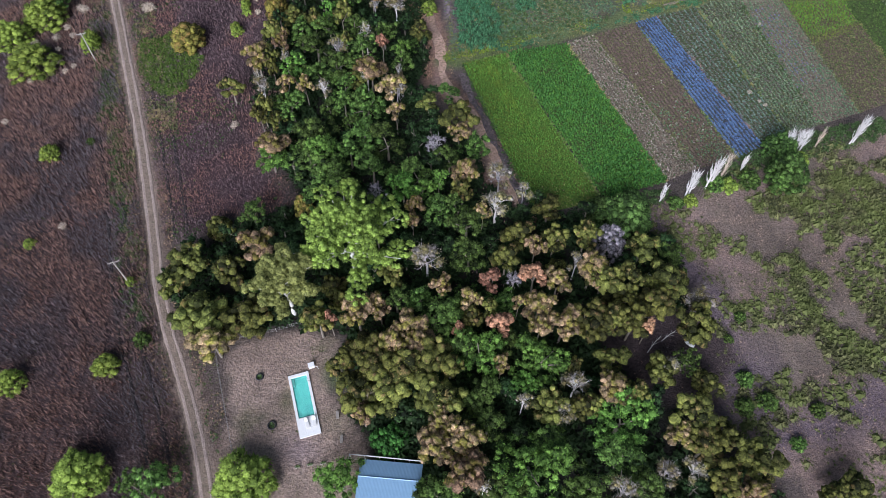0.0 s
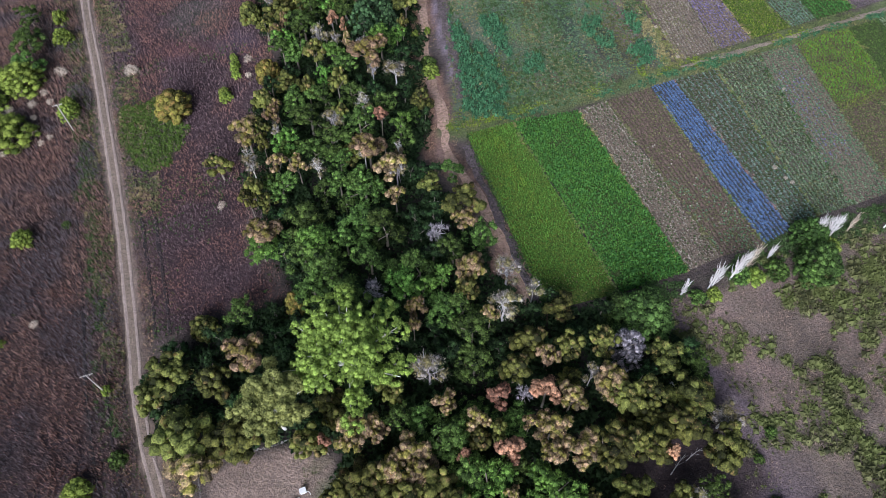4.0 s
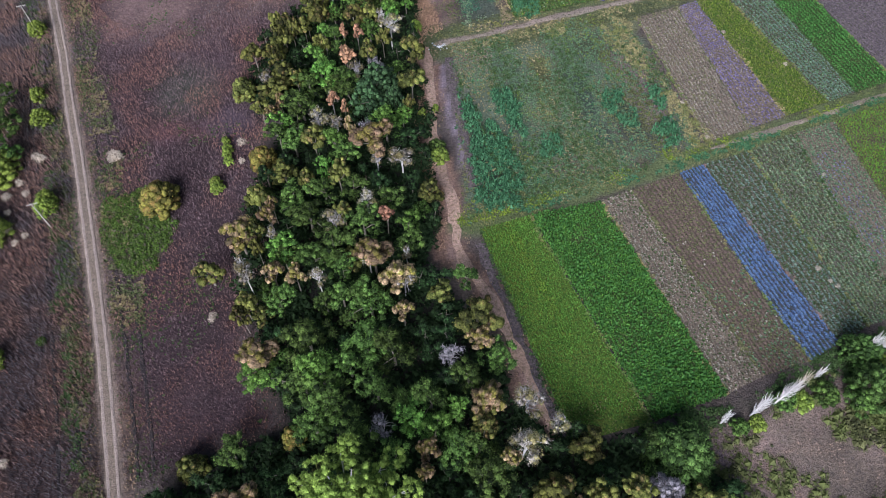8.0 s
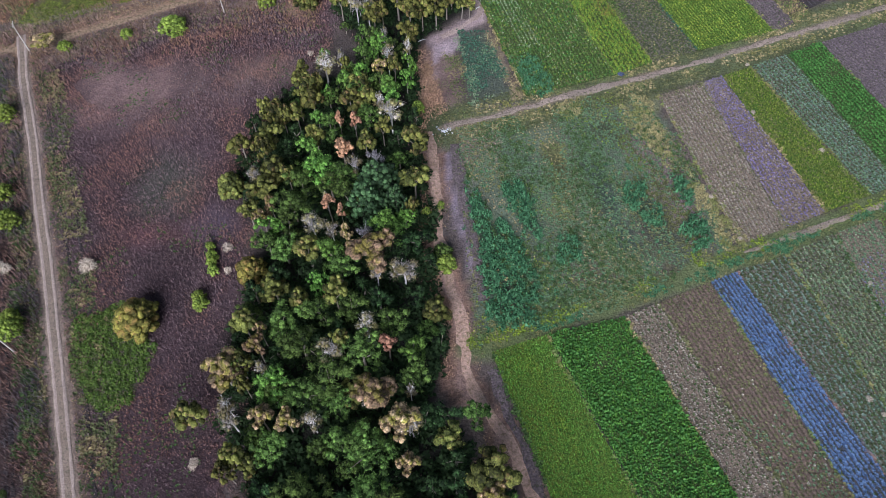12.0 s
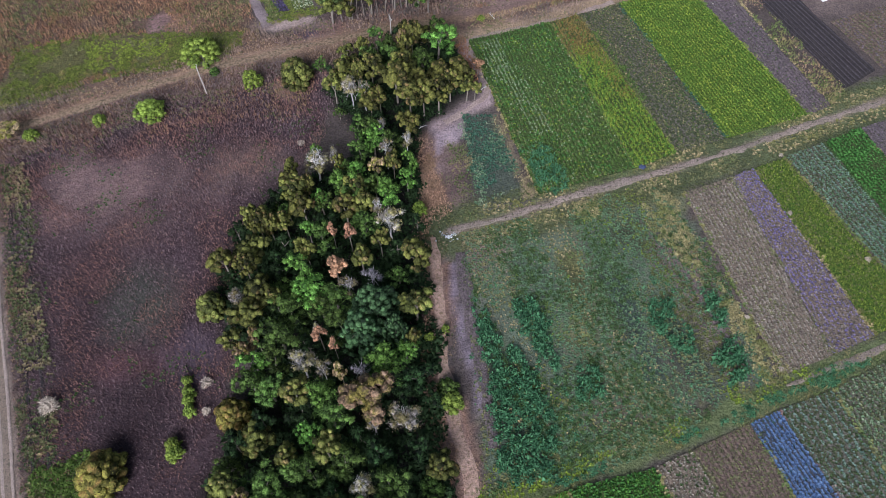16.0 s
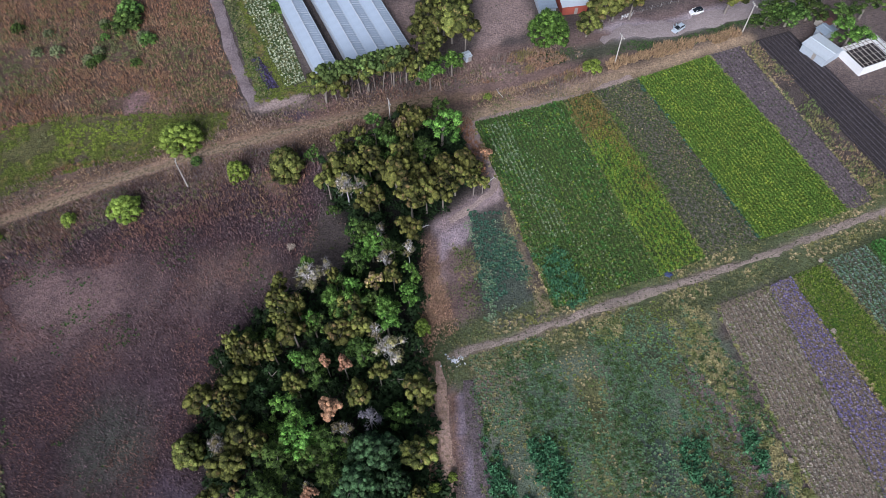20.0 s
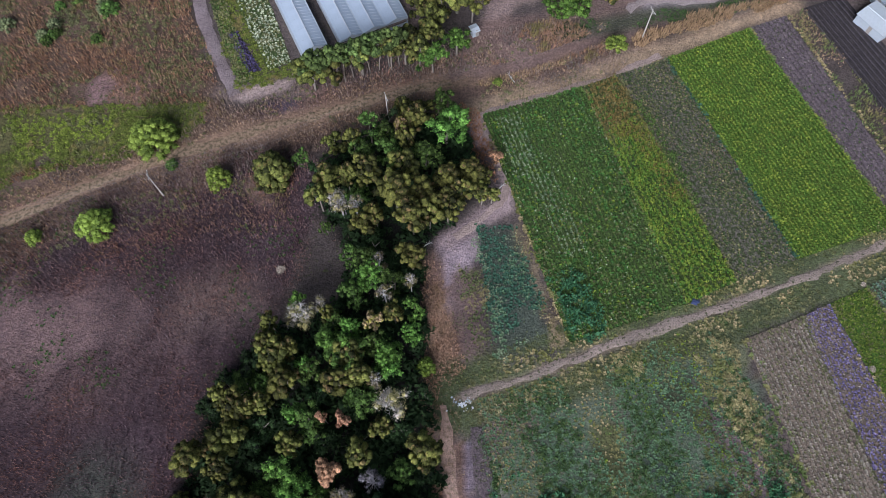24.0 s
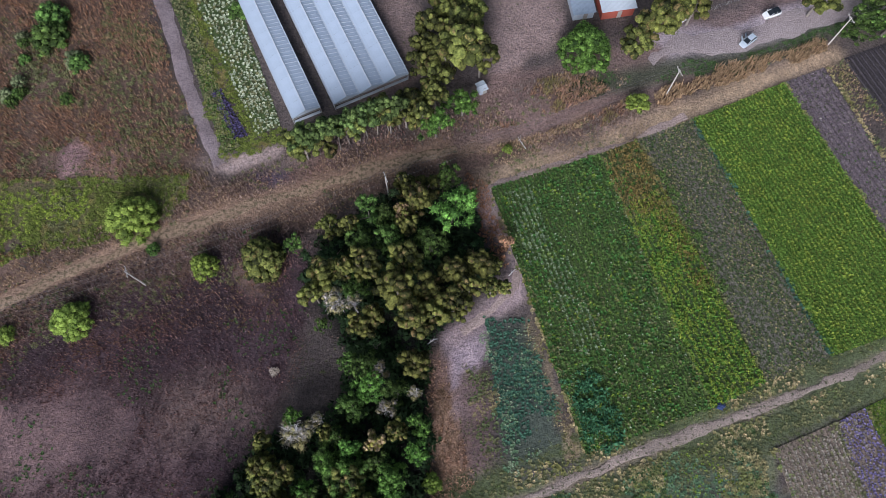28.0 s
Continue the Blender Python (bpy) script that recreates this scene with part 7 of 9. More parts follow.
olive_acacia(1.2, 278.7, 3.3, 11.1)
olive_acacia(37.5, 285.8, 5.1, 12.2)
olive_acacia(41.2, 289.7, 3.9, 11.4)
olive_acacia(45.8, 290.2, 3.7, 11.3)
olive_acacia(72, 291.8, 4.2, 10.6)
russet_tree(-21.4, 58.6, 1.5, 10.9)
russet_tree(9.5, 66.6, 2.6, 11.6)
russet_tree(17.8, 67.5, 2.9, 11.8)
russet_tree(38.6, 57, 1.5, 10.9)
russet_tree(10.6, 57, 2.7, 11.7)
russet_tree(3, 56.3, 1.5, 10.9)
russet_tree(-14.9, 133.1, 1.9, 11.2)
russet_tree(-26.6, 180.3, 2.5, 11.5)
russet_tree(-24.3, 188.6, 1.5, 10.9)
russet_tree(-27.8, 189.2, 1.1, 10.7)
russet_tree(-28.5, 165.7, 1.6, 11)
russet_tree(-25.7, 163.7, 1, 10.7)
russet_tree(4.4, 241.1, 1.7, 5.1)
bare_tree(-12.7, 43.6, 1.9, 11.2)
bare_tree(6.8, 27.8, 1.6, 11)
bare_tree(-3.2, 72, 3.6, 12.2)
bare_tree(26.5, 71.3, 2, 11.3)
bare_tree(49.8, 63.5, 3.6, 8.2)
bare_tree(23.9, 45.7, 2.8, 11.7)
bare_tree(42.3, 50.6, 2, 7.3)
bare_tree(20.9, 40.4, 2.6, 11.6)
bare_tree(14.3, 42.6, 1.6, 11)
bare_tree(43.4, 31.1, 2.6, 7.6)
bare_tree(37.6, 30, 2.5, 11.5)
bare_tree(30, 27.3, 3, 11.8)
bare_tree(-42.3, 119.1, 2.4, 11.5)
bare_tree(-28, 119, 1.9, 11.2)
bare_tree(12.2, 93.2, 3.4, 10.8)
bare_tree(17.2, 89.5, 2.4, 9.5)
bare_tree(11.2, 85.2, 3.6, 11.8)
bare_tree(-19.3, 137.8, 2.2, 11.3)
bare_tree(-38.2, 128.9, 1.5, 11)
bare_tree(-25.7, 131.9, 2.9, 11.8)
bare_tree(-18.1, 123.4, 2.4, 11.5)
bare_tree(-10.6, 124.4, 1.3, 10.8)
bare_tree(-10.8, 118.2, 2.7, 11.7)
bare_tree(-17.6, 148.8, 1.9, 11.2)
bare_tree(-12.3, 149.9, 3.4, 9.1)
bare_tree(-43.7, 122.1, 1.7, 11.1)
bare_tree(-45.6, 174.7, 2.2, 9.4)
bare_tree(-23.8, 176.3, 2.2, 11.4)
bare_tree(-16, 191.2, 3.3, 12)
bare_tree(-18.8, 195.4, 1.7, 11)
bare_tree(-29.1, 167, 1.1, 10.7)
bare_tree(-31.4, 160.3, 2.9, 11.8)
bare_tree(-27.3, 158.8, 1.8, 11.1)
bare_tree(-32.7, 207.4, 3.2, 12)
bare_tree(-29.1, 209.5, 1.4, 10.9)
bare_tree(-18.6, 217.5, 1.8, 11.1)
bare_tree(-17.4, 211, 2, 11.2)
bare_tree(-12.8, 213.6, 1.4, 10.9)
bare_tree(-26.4, 229.8, 2.7, 11.7)
bare_tree(-23.3, 229.3, 1.9, 11.2)
plant(HEDGE, -9.5, 37.0, 3.7, 3.6)
dark_broadleaf(-49, 29.5, 3.9, 7.4)
dark_broadleaf(-53.5, 29.2, 2.5, 5.5)
dark_broadleaf(-0.8, 26.9, 4, 10.5)
dark_broadleaf(5.2, 73.9, 4.1, 10.6)
dark_broadleaf(-1.5, 59.4, 4.6, 10.9)
dark_broadleaf(3.2, 53.6, 4.7, 10.9)
dark_broadleaf(45.6, 51.4, 2.9, 5.8)
dark_broadleaf(5.6, 42.8, 3.4, 10.1)
dark_broadleaf(7.9, 39, 3.4, 10.1)
dark_broadleaf(30.5, 32.9, 4.3, 10.7)
dark_broadleaf(23.8, 27.8, 4.2, 10.6)
dark_broadleaf(19.3, 35.3, 3.5, 10.2)
dark_broadleaf(34.2, 28.7, 3.5, 10.2)
dark_broadleaf(10.8, 27.8, 4, 10.5)
dark_broadleaf(7.6, 45.4, 2.7, 9.7)
dark_broadleaf(1.7, 61.2, 3.5, 10.2)
dark_broadleaf(-9.1, 63.6, 2.9, 9.8)
dark_broadleaf(-4.8, 63.6, 2.9, 9.8)
dark_broadleaf(12.1, 55.3, 2.8, 9.8)
dark_broadleaf(-82.7, 108.2, 1.1, 1.3)
dark_broadleaf(-59, 57.4, 1.8, 2.1)
dark_broadleaf(59.3, 62.4, 1.2, 1.6)
dark_broadleaf(57.3, 49.2, 1.8, 2.1)
dark_broadleaf(60.4, 44.7, 2, 2.5)
dark_broadleaf(56, 43.7, 1.8, 2.1)
dark_broadleaf(69.5, 43.2, 1.6, 2)
dark_broadleaf(64.2, 36.9, 1.5, 1.8)
dark_broadleaf(56.1, 57.6, 1, 1.2)
dark_broadleaf(-35.3, 114.4, 3.4, 10.1)
dark_broadleaf(-28.8, 105.6, 4.9, 11)
dark_broadleaf(-23.5, 94, 5, 11.1)
dark_broadleaf(-26.2, 89.4, 4.4, 10.7)
dark_broadleaf(-17.4, 113.7, 5.1, 11.1)
dark_broadleaf(-18, 105.5, 4.7, 10.9)
dark_broadleaf(-12.5, 103.1, 4.2, 10.6)
dark_broadleaf(-23.1, 115.6, 3.2, 10)
dark_broadleaf(-15.4, 96.2, 3.6, 10.2)
dark_broadleaf(-18.8, 85.4, 4.5, 10.8)
dark_broadleaf(-10.6, 93.9, 2.7, 9.7)
dark_broadleaf(-5.5, 93.9, 3.6, 10.2)
dark_broadleaf(-20.7, 100.8, 3.4, 10.1)
dark_broadleaf(-29.1, 97.3, 4, 10.5)
dark_broadleaf(-11.8, 83.3, 3.2, 10)
dark_broadleaf(-26.4, 114.3, 2.4, 9.5)
dark_broadleaf(1.6, 121, 2.8, 5.7)
dark_broadleaf(7.1, 102.6, 3.5, 8.2)
dark_broadleaf(4.9, 80.8, 4.8, 11)
dark_broadleaf(1.3, 98.4, 3.4, 10.1)
dark_broadleaf(38.6, 84.7, 6.6, 9.1)
dark_broadleaf(34.7, 87.1, 3.6, 6.2)
dark_broadleaf(-0.9, 85.3, 3.7, 10.3)
dark_broadleaf(3.1, 85.3, 2.7, 9.7)
dark_broadleaf(77.3, 104.3, 3.6, 7.2)
dark_broadleaf(77.2, 97.1, 4.8, 8)
dark_broadleaf(73.5, 94.1, 3, 5.8)
dark_broadleaf(61, 95.2, 2.3, 3)
dark_broadleaf(68.9, 96.4, 2.6, 3.1)
dark_broadleaf(51.4, 90.3, 1.8, 2.1)
dark_broadleaf(-19.7, 131.8, 4.1, 10.5)
dark_broadleaf(-10.3, 127.3, 3.3, 10.1)
dark_broadleaf(-25.6, 127.4, 4.6, 10.9)
dark_broadleaf(-31.4, 134.2, 4.1, 10.5)
dark_broadleaf(-35.6, 138.4, 4.2, 10.6)
dark_broadleaf(-25.2, 150.1, 3.9, 10.4)
dark_broadleaf(-14.7, 138.7, 3.5, 10.2)
dark_broadleaf(-22.4, 142.4, 3.5, 10.2)
dark_broadleaf(-28.9, 141.3, 3.3, 10)
dark_broadleaf(-37, 155.5, 3.2, 10)
dark_broadleaf(-40.6, 156.9, 3.2, 10)
dark_broadleaf(-29.4, 124.3, 3.8, 10.4)
dark_broadleaf(-7.3, 138.7, 2.2, 4.3)
light_broadleaf(-3.8, 154.6, 2.5, 3.0)
light_broadleaf(-4.8, 169.7, 0.9, 2.2)
light_broadleaf(-54.3, 159.5, 1.0, 2.2)
light_broadleaf(-53.5, 155.7, 1.2, 2.4)
light_broadleaf(-54.6, 147.2, 1.5, 2.6)
dark_broadleaf(-4.6, 157.2, 2.2, 3.2)
dark_broadleaf(-18.9, 116, 3.8, 10.4)
dark_broadleaf(-35.5, 124.3, 3.1, 9.9)
dark_broadleaf(-36.3, 166, 4.3, 10.7)
dark_broadleaf(-34.9, 171.3, 4, 10.5)
dark_broadleaf(-26.5, 174.4, 4, 10.5)
dark_broadleaf(-36.6, 160.5, 2.7, 9.7)
dark_broadleaf(-30.9, 197.5, 2.7, 9.7)
dark_broadleaf(-24.4, 200.8, 4, 10.5)
dark_broadleaf(-30.2, 188.5, 3.3, 10)
dark_broadleaf(-21.6, 192.2, 3.4, 10.1)
dark_broadleaf(-24.5, 167.9, 3.3, 10)
dark_broadleaf(-28.9, 172.3, 3.1, 9.9)
dark_broadleaf(-21.6, 218.8, 2.7, 9.7)
dark_broadleaf(-23.4, 211.4, 2.6, 9.6)
dark_broadleaf(-27.9, 204.2, 2.2, 9.4)
dark_broadleaf(-15.9, 214, 2.5, 9.5)
dark_broadleaf(-19.6, 202.3, 2.6, 9.6)
dark_broadleaf(-26.1, 206.9, 1.8, 9.1)
dark_broadleaf(-35.4, 241.9, 2, 5.3)
dark_broadleaf(-17.8, 246.6, 2.4, 9.5)
dark_broadleaf(-20.9, 246.7, 2.9, 9.8)
dark_broadleaf(-6.3, 254.4, 2.9, 6.8)
dark_broadleaf(-21.9, 241.2, 2.9, 9.8)
dark_broadleaf(-16.8, 241.1, 2.9, 9.8)
dark_broadleaf(-9.7, 240.9, 3.5, 10.2)
dark_broadleaf(-24.5, 218.9, 1.9, 9.2)
dark_broadleaf(-29.4, 226.5, 1.5, 4)
dark_broadleaf(83.2, 289, 3.8, 5.4)
dark_broadleaf(-89.2, 295, 3.6, 3.8)
dark_broadleaf(-88, 290.6, 2.1, 2.3)
dark_broadleaf(-92.8, 277.5, 1.1, 1.5)
dark_broadleaf(-94.8, 275.1, 1.5, 1.9)
dark_broadleaf(-82.2, 283.8, 2.3, 2.4)
dark_broadleaf(-62.4, 242.4, 1.4, 1.9)
dark_broadleaf(-94.6, 289.1, 1.3, 1.6)
dark_broadleaf(80.6, 286.3, 4.2, 5.6)
dark_broadleaf(86.8, 286.4, 5.1, 8.2)
dark_broadleaf(93.2, 288.9, 4.5, 7.8)
dark_broadleaf(100.2, 284.4, 4.1, 8.5)
dark_broadleaf(85.4, 291.9, 4.8, 9)
dark_broadleaf(107.8, 289.2, 4.8, 9)
dark_broadleaf(-89.1, 290, 3.9, 3.9)
dark_broadleaf(-93.8, 285.1, 1.4, 1.6)
dark_broadleaf(-83.5, 275.4, 1.6, 1.7)
dark_broadleaf(-49.6, 296, 2.3, 2.2)
dark_broadleaf(-94, 276.7, 1.6, 1.6)
dark_broadleaf(-117.8, 288.7, 1.9, 2)
dark_broadleaf(-109.4, 172.1, 3.5, 6.2)
dark_broadleaf(-107, 163, 4.9, 7)
dark_broadleaf(-103.3, 153.5, 3.9, 6.4)
light_broadleaf(-17.9, 30.4, 4.2, 5.6)
light_broadleaf(-34.5, 29.6, 6.6, 8.6)
light_broadleaf(-63.4, 30.6, 5.7, 7.5)
light_broadleaf(6.8, 52.5, 5.1, 11.2)
light_broadleaf(17.5, 50.3, 5.1, 11.2)
light_broadleaf(15.5, 47, 2.9, 7.8)
light_broadleaf(31.1, 39.1, 6.2, 10.8)
light_broadleaf(14.6, 31.2, 6.7, 13.1)
light_broadleaf(-103.3, 132.8, 7, 8.3)
light_broadleaf(-111.4, 142, 5.6, 8.5)
light_broadleaf(-105, 150.2, 6.4, 9)
light_broadleaf(-90.9, 140, 2.8, 5.7)
light_broadleaf(-90.7, 104.1, 2.4, 3.5)
light_broadleaf(-64.5, 51.9, 2.8, 3.2)
light_broadleaf(-81.4, 48.3, 3.2, 4)
light_broadleaf(-64.3, 70.4, 1.1, 2.2)
light_broadleaf(-88.1, 79.7, 1.3, 1.8)
light_broadleaf(-38.1, 99.5, 4.3, 6.7)
light_broadleaf(-25.9, 99.2, 4.3, 11.7)
light_broadleaf(-8.5, 90, 3.9, 11.4)
light_broadleaf(-4.7, 89, 2.7, 10.7)
light_broadleaf(-0.9, 91.7, 2.7, 9.6)
light_broadleaf(64.2, 94.8, 2.3, 2.7)
light_broadleaf(54.7, 90.9, 1.8, 2.1)
light_broadleaf(81.4, 102, 2.4, 3.5)
light_broadleaf(-53.4, 157, 1.2, 2.2)
light_broadleaf(-52.8, 153.5, 1.3, 2.3)
light_broadleaf(-54.1, 145.6, 1.6, 2.5)
light_broadleaf(-35.8, 125.7, 3.5, 12.1)
light_broadleaf(-10.5, 132.6, 2.7, 9.7)
light_broadleaf(-27.6, 154.5, 3.2, 11)
light_broadleaf(-29.2, 147, 2.4, 10.5)
light_broadleaf(-91.3, 142.1, 2.7, 4.7)
light_broadleaf(-33.3, 179.7, 3.4, 11.1)
light_broadleaf(-32.9, 189.9, 2.1, 10.3)
light_broadleaf(-31, 174.9, 4, 11.5)
light_broadleaf(-8, 167.7, 1.1, 2.7)
light_broadleaf(-16.8, 197.7, 2.7, 9.7)
light_broadleaf(-10.2, 198.8, 1.8, 3.1)
light_broadleaf(-16.2, 159.7, 3.8, 10.3)
light_broadleaf(-12.4, 163, 2.8, 8.7)
light_broadleaf(-40.9, 161.4, 2.8, 8.7)
light_broadleaf(-54, 157.5, 1, 1.8)
light_broadleaf(-33.3, 209.7, 2, 10.2)
light_broadleaf(-31.2, 198.4, 1.9, 10.2)
light_broadleaf(-25.9, 201.5, 3.1, 10.9)
light_broadleaf(-23.2, 204.5, 2.2, 10.4)
light_broadleaf(-20.5, 214.9, 3.1, 10.9)
light_broadleaf(-12, 208.3, 2, 9.3)
light_broadleaf(-16.8, 200.3, 2.9, 10.8)
light_broadleaf(-12.7, 203.8, 2.2, 9.4)
light_broadleaf(-5.4, 246.8, 4.5, 10.8)
light_broadleaf(-66.6, 248.3, 5.5, 7.4)
light_broadleaf(-75.7, 228.6, 4.4, 5.2)
light_broadleaf(-52.2, 238.5, 3, 5.9)
light_broadleaf(-8, 265.1, 3.6, 7.6)
light_broadleaf(-2.6, 269.8, 3.6, 8.2)
plant(YARD_TREE, 23, 282.7, 5.3, 9.3)
light_broadleaf(33.1, 271.1, 2.5, 3)
light_broadleaf(-29.8, 247.3, 0.9, 1.6)
light_broadleaf(6.2, 261.7, 1, 1.6)
light_broadleaf(99.5, 277.5, 5, 8.1)
light_broadleaf(-87.7, 226.5, 1.9, 2)
light_broadleaf(-99.7, 166.4, 3, 4.9)
light_broadleaf(-102.8, 174.1, 2.1, 3.8)
light_broadleaf(-110.3, 197.8, 3, 4.9)
light_broadleaf(-102.5, 221.7, 1.8, 2.6)
grey_thicket(13.9, 67.8, 2, 9.3)
grey_thicket(34.2, 77.6, 3.8, 10.4)
grey_thicket(-14, 88.7, 2.7, 9.7)
grey_thicket(-1.8, 102.5, 2.5, 9.6)
grey_thicket(-19.4, 178.8, 2.3, 9.4)
grey_thicket(-20.5, 158.8, 2.1, 9.3)
straw_bush(-49.7, 113.7, 1, 1.3)
straw_bush(-82.3, 84.2, 1.1, 1.4)
straw_bush(-104.8, 114.3, 1, 1.3)
straw_bush(-79.3, 154.8, 2.1, 2.3)
straw_bush(-96.5, 154.3, 1.5, 2)
straw_bush(-50.6, 159.1, 1.3, 1.8)
straw_bush(-49.7, 153.5, 1, 1.6)
straw_bush(-49.8, 112.9, 0.9, 1.3)
straw_bush(-38.2, 218.6, 1, 1.4)
plant(GREY_SHRUB, -96.0, 276.6, 1.9, 2.0)
plant(GREY_SHRUB, -88.9, 291.3, 2.6, 2.4)
plant(GREY_SHRUB, -95.1, 290.4, 1.6, 1.8)
plant(GREY_SHRUB, -109.1, 286.6, 1.6, 1.8)
plant(GREY_SHRUB, -94.0, 279.6, 1.7, 2.0)
plant(GREY_SHRUB, -83.3, 284.8, 2.3, 2.2)
plant(GREY_SHRUB, -104.9, 279.8, 2.2, 2.2)
plant(GREY_SHRUB, -109.9, 279.5, 1.7, 1.9)
for x0, y0, s0 in ((75.7, 124.2, 0.8), (77.4, 121.1, 0.6), (78.5, 119.9, 0.6), (84.2, 149.0, 0.6), (71.6, 196.9, 0.7), (74.1, 213.3, 0.6), (84.8, 184.8, 0.8), (59.8, 160.4, 0.7), (55.9, 171.6, 0.6)):
    straw_bush(x0, y0, s0, 0.9)
deep_green_tree(-18.5, 172, 5.2, 12.7)
deep_green_tree(-20.8, 167.3, 4.3, 12.2)
deep_green_tree(-14.4, 167.2, 2.8, 11.2)


# ---- younger trees that close the canopy of the belt ----
r6 = np.random.default_rng(66)
CLEARING = [(30, 66), (36, 62), (52, 66), (57, 54), (53, 40), (40, 44), (30, 54)]
for _ in range(2600):
    x0, y0 = r6.uniform(-60, 58), r6.uniform(15, 256)
    q = np.array([x0]), np.array([y0])
    size = r6.uniform(2.0, 3.2)
    if depth_in(BELT, *q)[0] < size * 0.75 or depth_in(YARD, *q)[0] > -2.5 or depth_in(CLEARING, *q)[0] > -1 or (x0 < 0 and y0 < 36):
        continue
    if any(math.hypot(x0 - a, y0 - c2) < 0.62 * (s + size) for a, c2, s in stood):
        continue
    k = r6.uniform(0, 1)
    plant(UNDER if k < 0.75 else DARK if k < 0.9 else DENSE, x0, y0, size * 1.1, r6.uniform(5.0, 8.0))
for x0, y0, s0 in ((-33.6, 259.8, 2.4), (-31.2, 260.8, 1.9), (-29.2, 261.4, 2.0), (-27.2, 261.9, 1.8), (-25.4, 263.0, 1.9), (-23.6, 263.6, 1.8), (-21.8, 264.4, 1.9), (-19.8, 265.0, 2.0), (-17.6, 265.6, 1.8), (-15.4, 266.2, 1.9)):
    slim_tree(x0, y0 + 1.0, s0 * 1.3, 12.2 + (x0 * 7.3) % 1.6)
for x0, y0, s0 in ((-99.2, 147.3, 0.9), (-96.9, 144.4, 0.8), (-100.9, 143.4, 1.0), (-99.3, 139.2, 0.7), (-97.5, 134.5, 0.8), (-95.1, 131.2, 0.7), (-93.6, 133.1, 0.7), (-97.9, 155.1, 1.0), (-99.4, 134.0, 0.8), (-104.9, 147.3, 1.6), (-104.3, 150.9, 1.2), (-105.9, 141.5, 0.9), (-79.7, 155.1, 1.4), (-102.8, 127.7, 0.7)):
    straw_bush(x0, y0, s0 * 1.35, 0.7 + s0)


# ---- bare silver poplars by the field corner ----
def silver_poplar(x, y, height, seed, mat):
    r = np.random.default_rng(seed)
    tree = tagged(new("silver_poplar"), "slender upright bare poplar with silvery branches" if mat is PALE_BARK else "slender upright poplar with dry straw leaves", "tree", "poplars by the field corner")
    tree.matrix_basis = pose(x, y, -0.02, 0, 0, seed * 50)
    part("trunk", tube([(0, 0, -0.1), (0.05, 0, height * 0.4), (0, 0.05, height)], [0.2, 0.15, 0.05], 6), mat, tree)
    sets = []
    for k in range(52):
        h0 = height * r.uniform(0.15, 0.85)
        a, l = r.uniform(0, 6.28), height * r.uniform(0.14, 0.34)
        e = np.array((math.cos(a) * 0.34 * l, math.sin(a) * 0.34 * l, h0 + l * 0.94))
        m = np.array((math.cos(a) * 0.24 * l, math.sin(a) * 0.24 * l, h0 + l * 0.4))
        sets.append(tube([(0, 0, h0), m, e], [0.055, 0.045, 0.02], 4))
    part("bare_crown", merged(*sets), mat, tree)


for k, (x0, y0, h0) in enumerate([(48.2, 91.2, 6), (54.0, 92.6, 9), (54.9, 93.1, 8.5), (59.0, 94.8, 10.5), (59.9, 95.4, 10), (62.5, 97.0, 9), (68.1, 100.0, 5.5), (77.8, 104.6, 8), (79.0, 104.9, 8.2),
                                  (80.8, 105, 8), (82, 105.5, 8), (83.2, 105.9, 7), (87.1, 107, 6), (95.4, 107.8, 9), (96.2, 108.1, 9)]):
    silver_poplar(x0, y0, h0, k + 1, LEAF["straw"] if k in (5, 12) else PALE_BARK)


# ---- pool yard ----
M["pool_paint"] = paint_material("turquoise_pool_paint", (0.12, 0.40, 0.35), (0.075, 0.27, 0.25), 0.6, 0, 0.7, 0.8)
M["bright_white"] = paint_material("clean_white_paint", (0.86, 0.87, 0.87), (0.74, 0.73, 0.71), 0.5, 0, 1.2, 0.3)
water, nodes, links, b = material("clear_pool_water", 0.04)
b.inputs["Base Color"].default_value = (0.75, 0.97, 0.95, 1)
b.inputs["Transmission Weight"].default_value, b.inputs["IOR"].default_value = 1.0, 1.33
bumped(nodes, links, b, noise_at(nodes, links, 2.2, 3), 0.25, 0.05)
pool = tagged(new("swimming_pool"), "small turquoise swimming pool with broad white deck", "swimming pool")
pool.matrix_basis = pose(-25.9, 44.5, -0.08, 0, 0, 16.85)
part("basin_floor", box(2.92, 8.12, 0.06, (0, 1.55, 0.02)), M["pool_paint"], pool, "turquoise painted basin floor")
for sx in (-1, 1):
    part("coping", box(0.5, 8.14, 0.36, (sx * 1.71, 1.55, 0), 0.03), M["bright_white"], pool)
part("coping", box(3.94, 0.62, 0.36, (0, 5.94, 0), 0.03), M["bright_white"], pool)
for k in range(3):
    part("deck_slab", box(1.305, 3.72, 0.36, (-1.31 + 1.31 * k, -4.4, 0), 0.02), M["bright_white"], pool)
wat = part("water", box(2.9, 8.1, 0.02, (0, 1.55, 0.25)), water, pool, "clear turquoise water")
wat.visible_shadow = False
ladder = part("ladder", tube([(1.3, 4.6, 0.2), (1.35, 4.6, 0.8), (1.8, 4.6, 0.8), (1.85, 4.6, 0.34)], [0.025] * 4, 6), M["steel"], pool, "steel pool ladder")
part("ladder_rail", tube([(1.3, 4.1, 0.2), (1.35, 4.1, 0.8), (1.8, 4.1, 0.8), (1.85, 4.1, 0.34)], [0.025] * 4, 6), M["steel"], ladder)
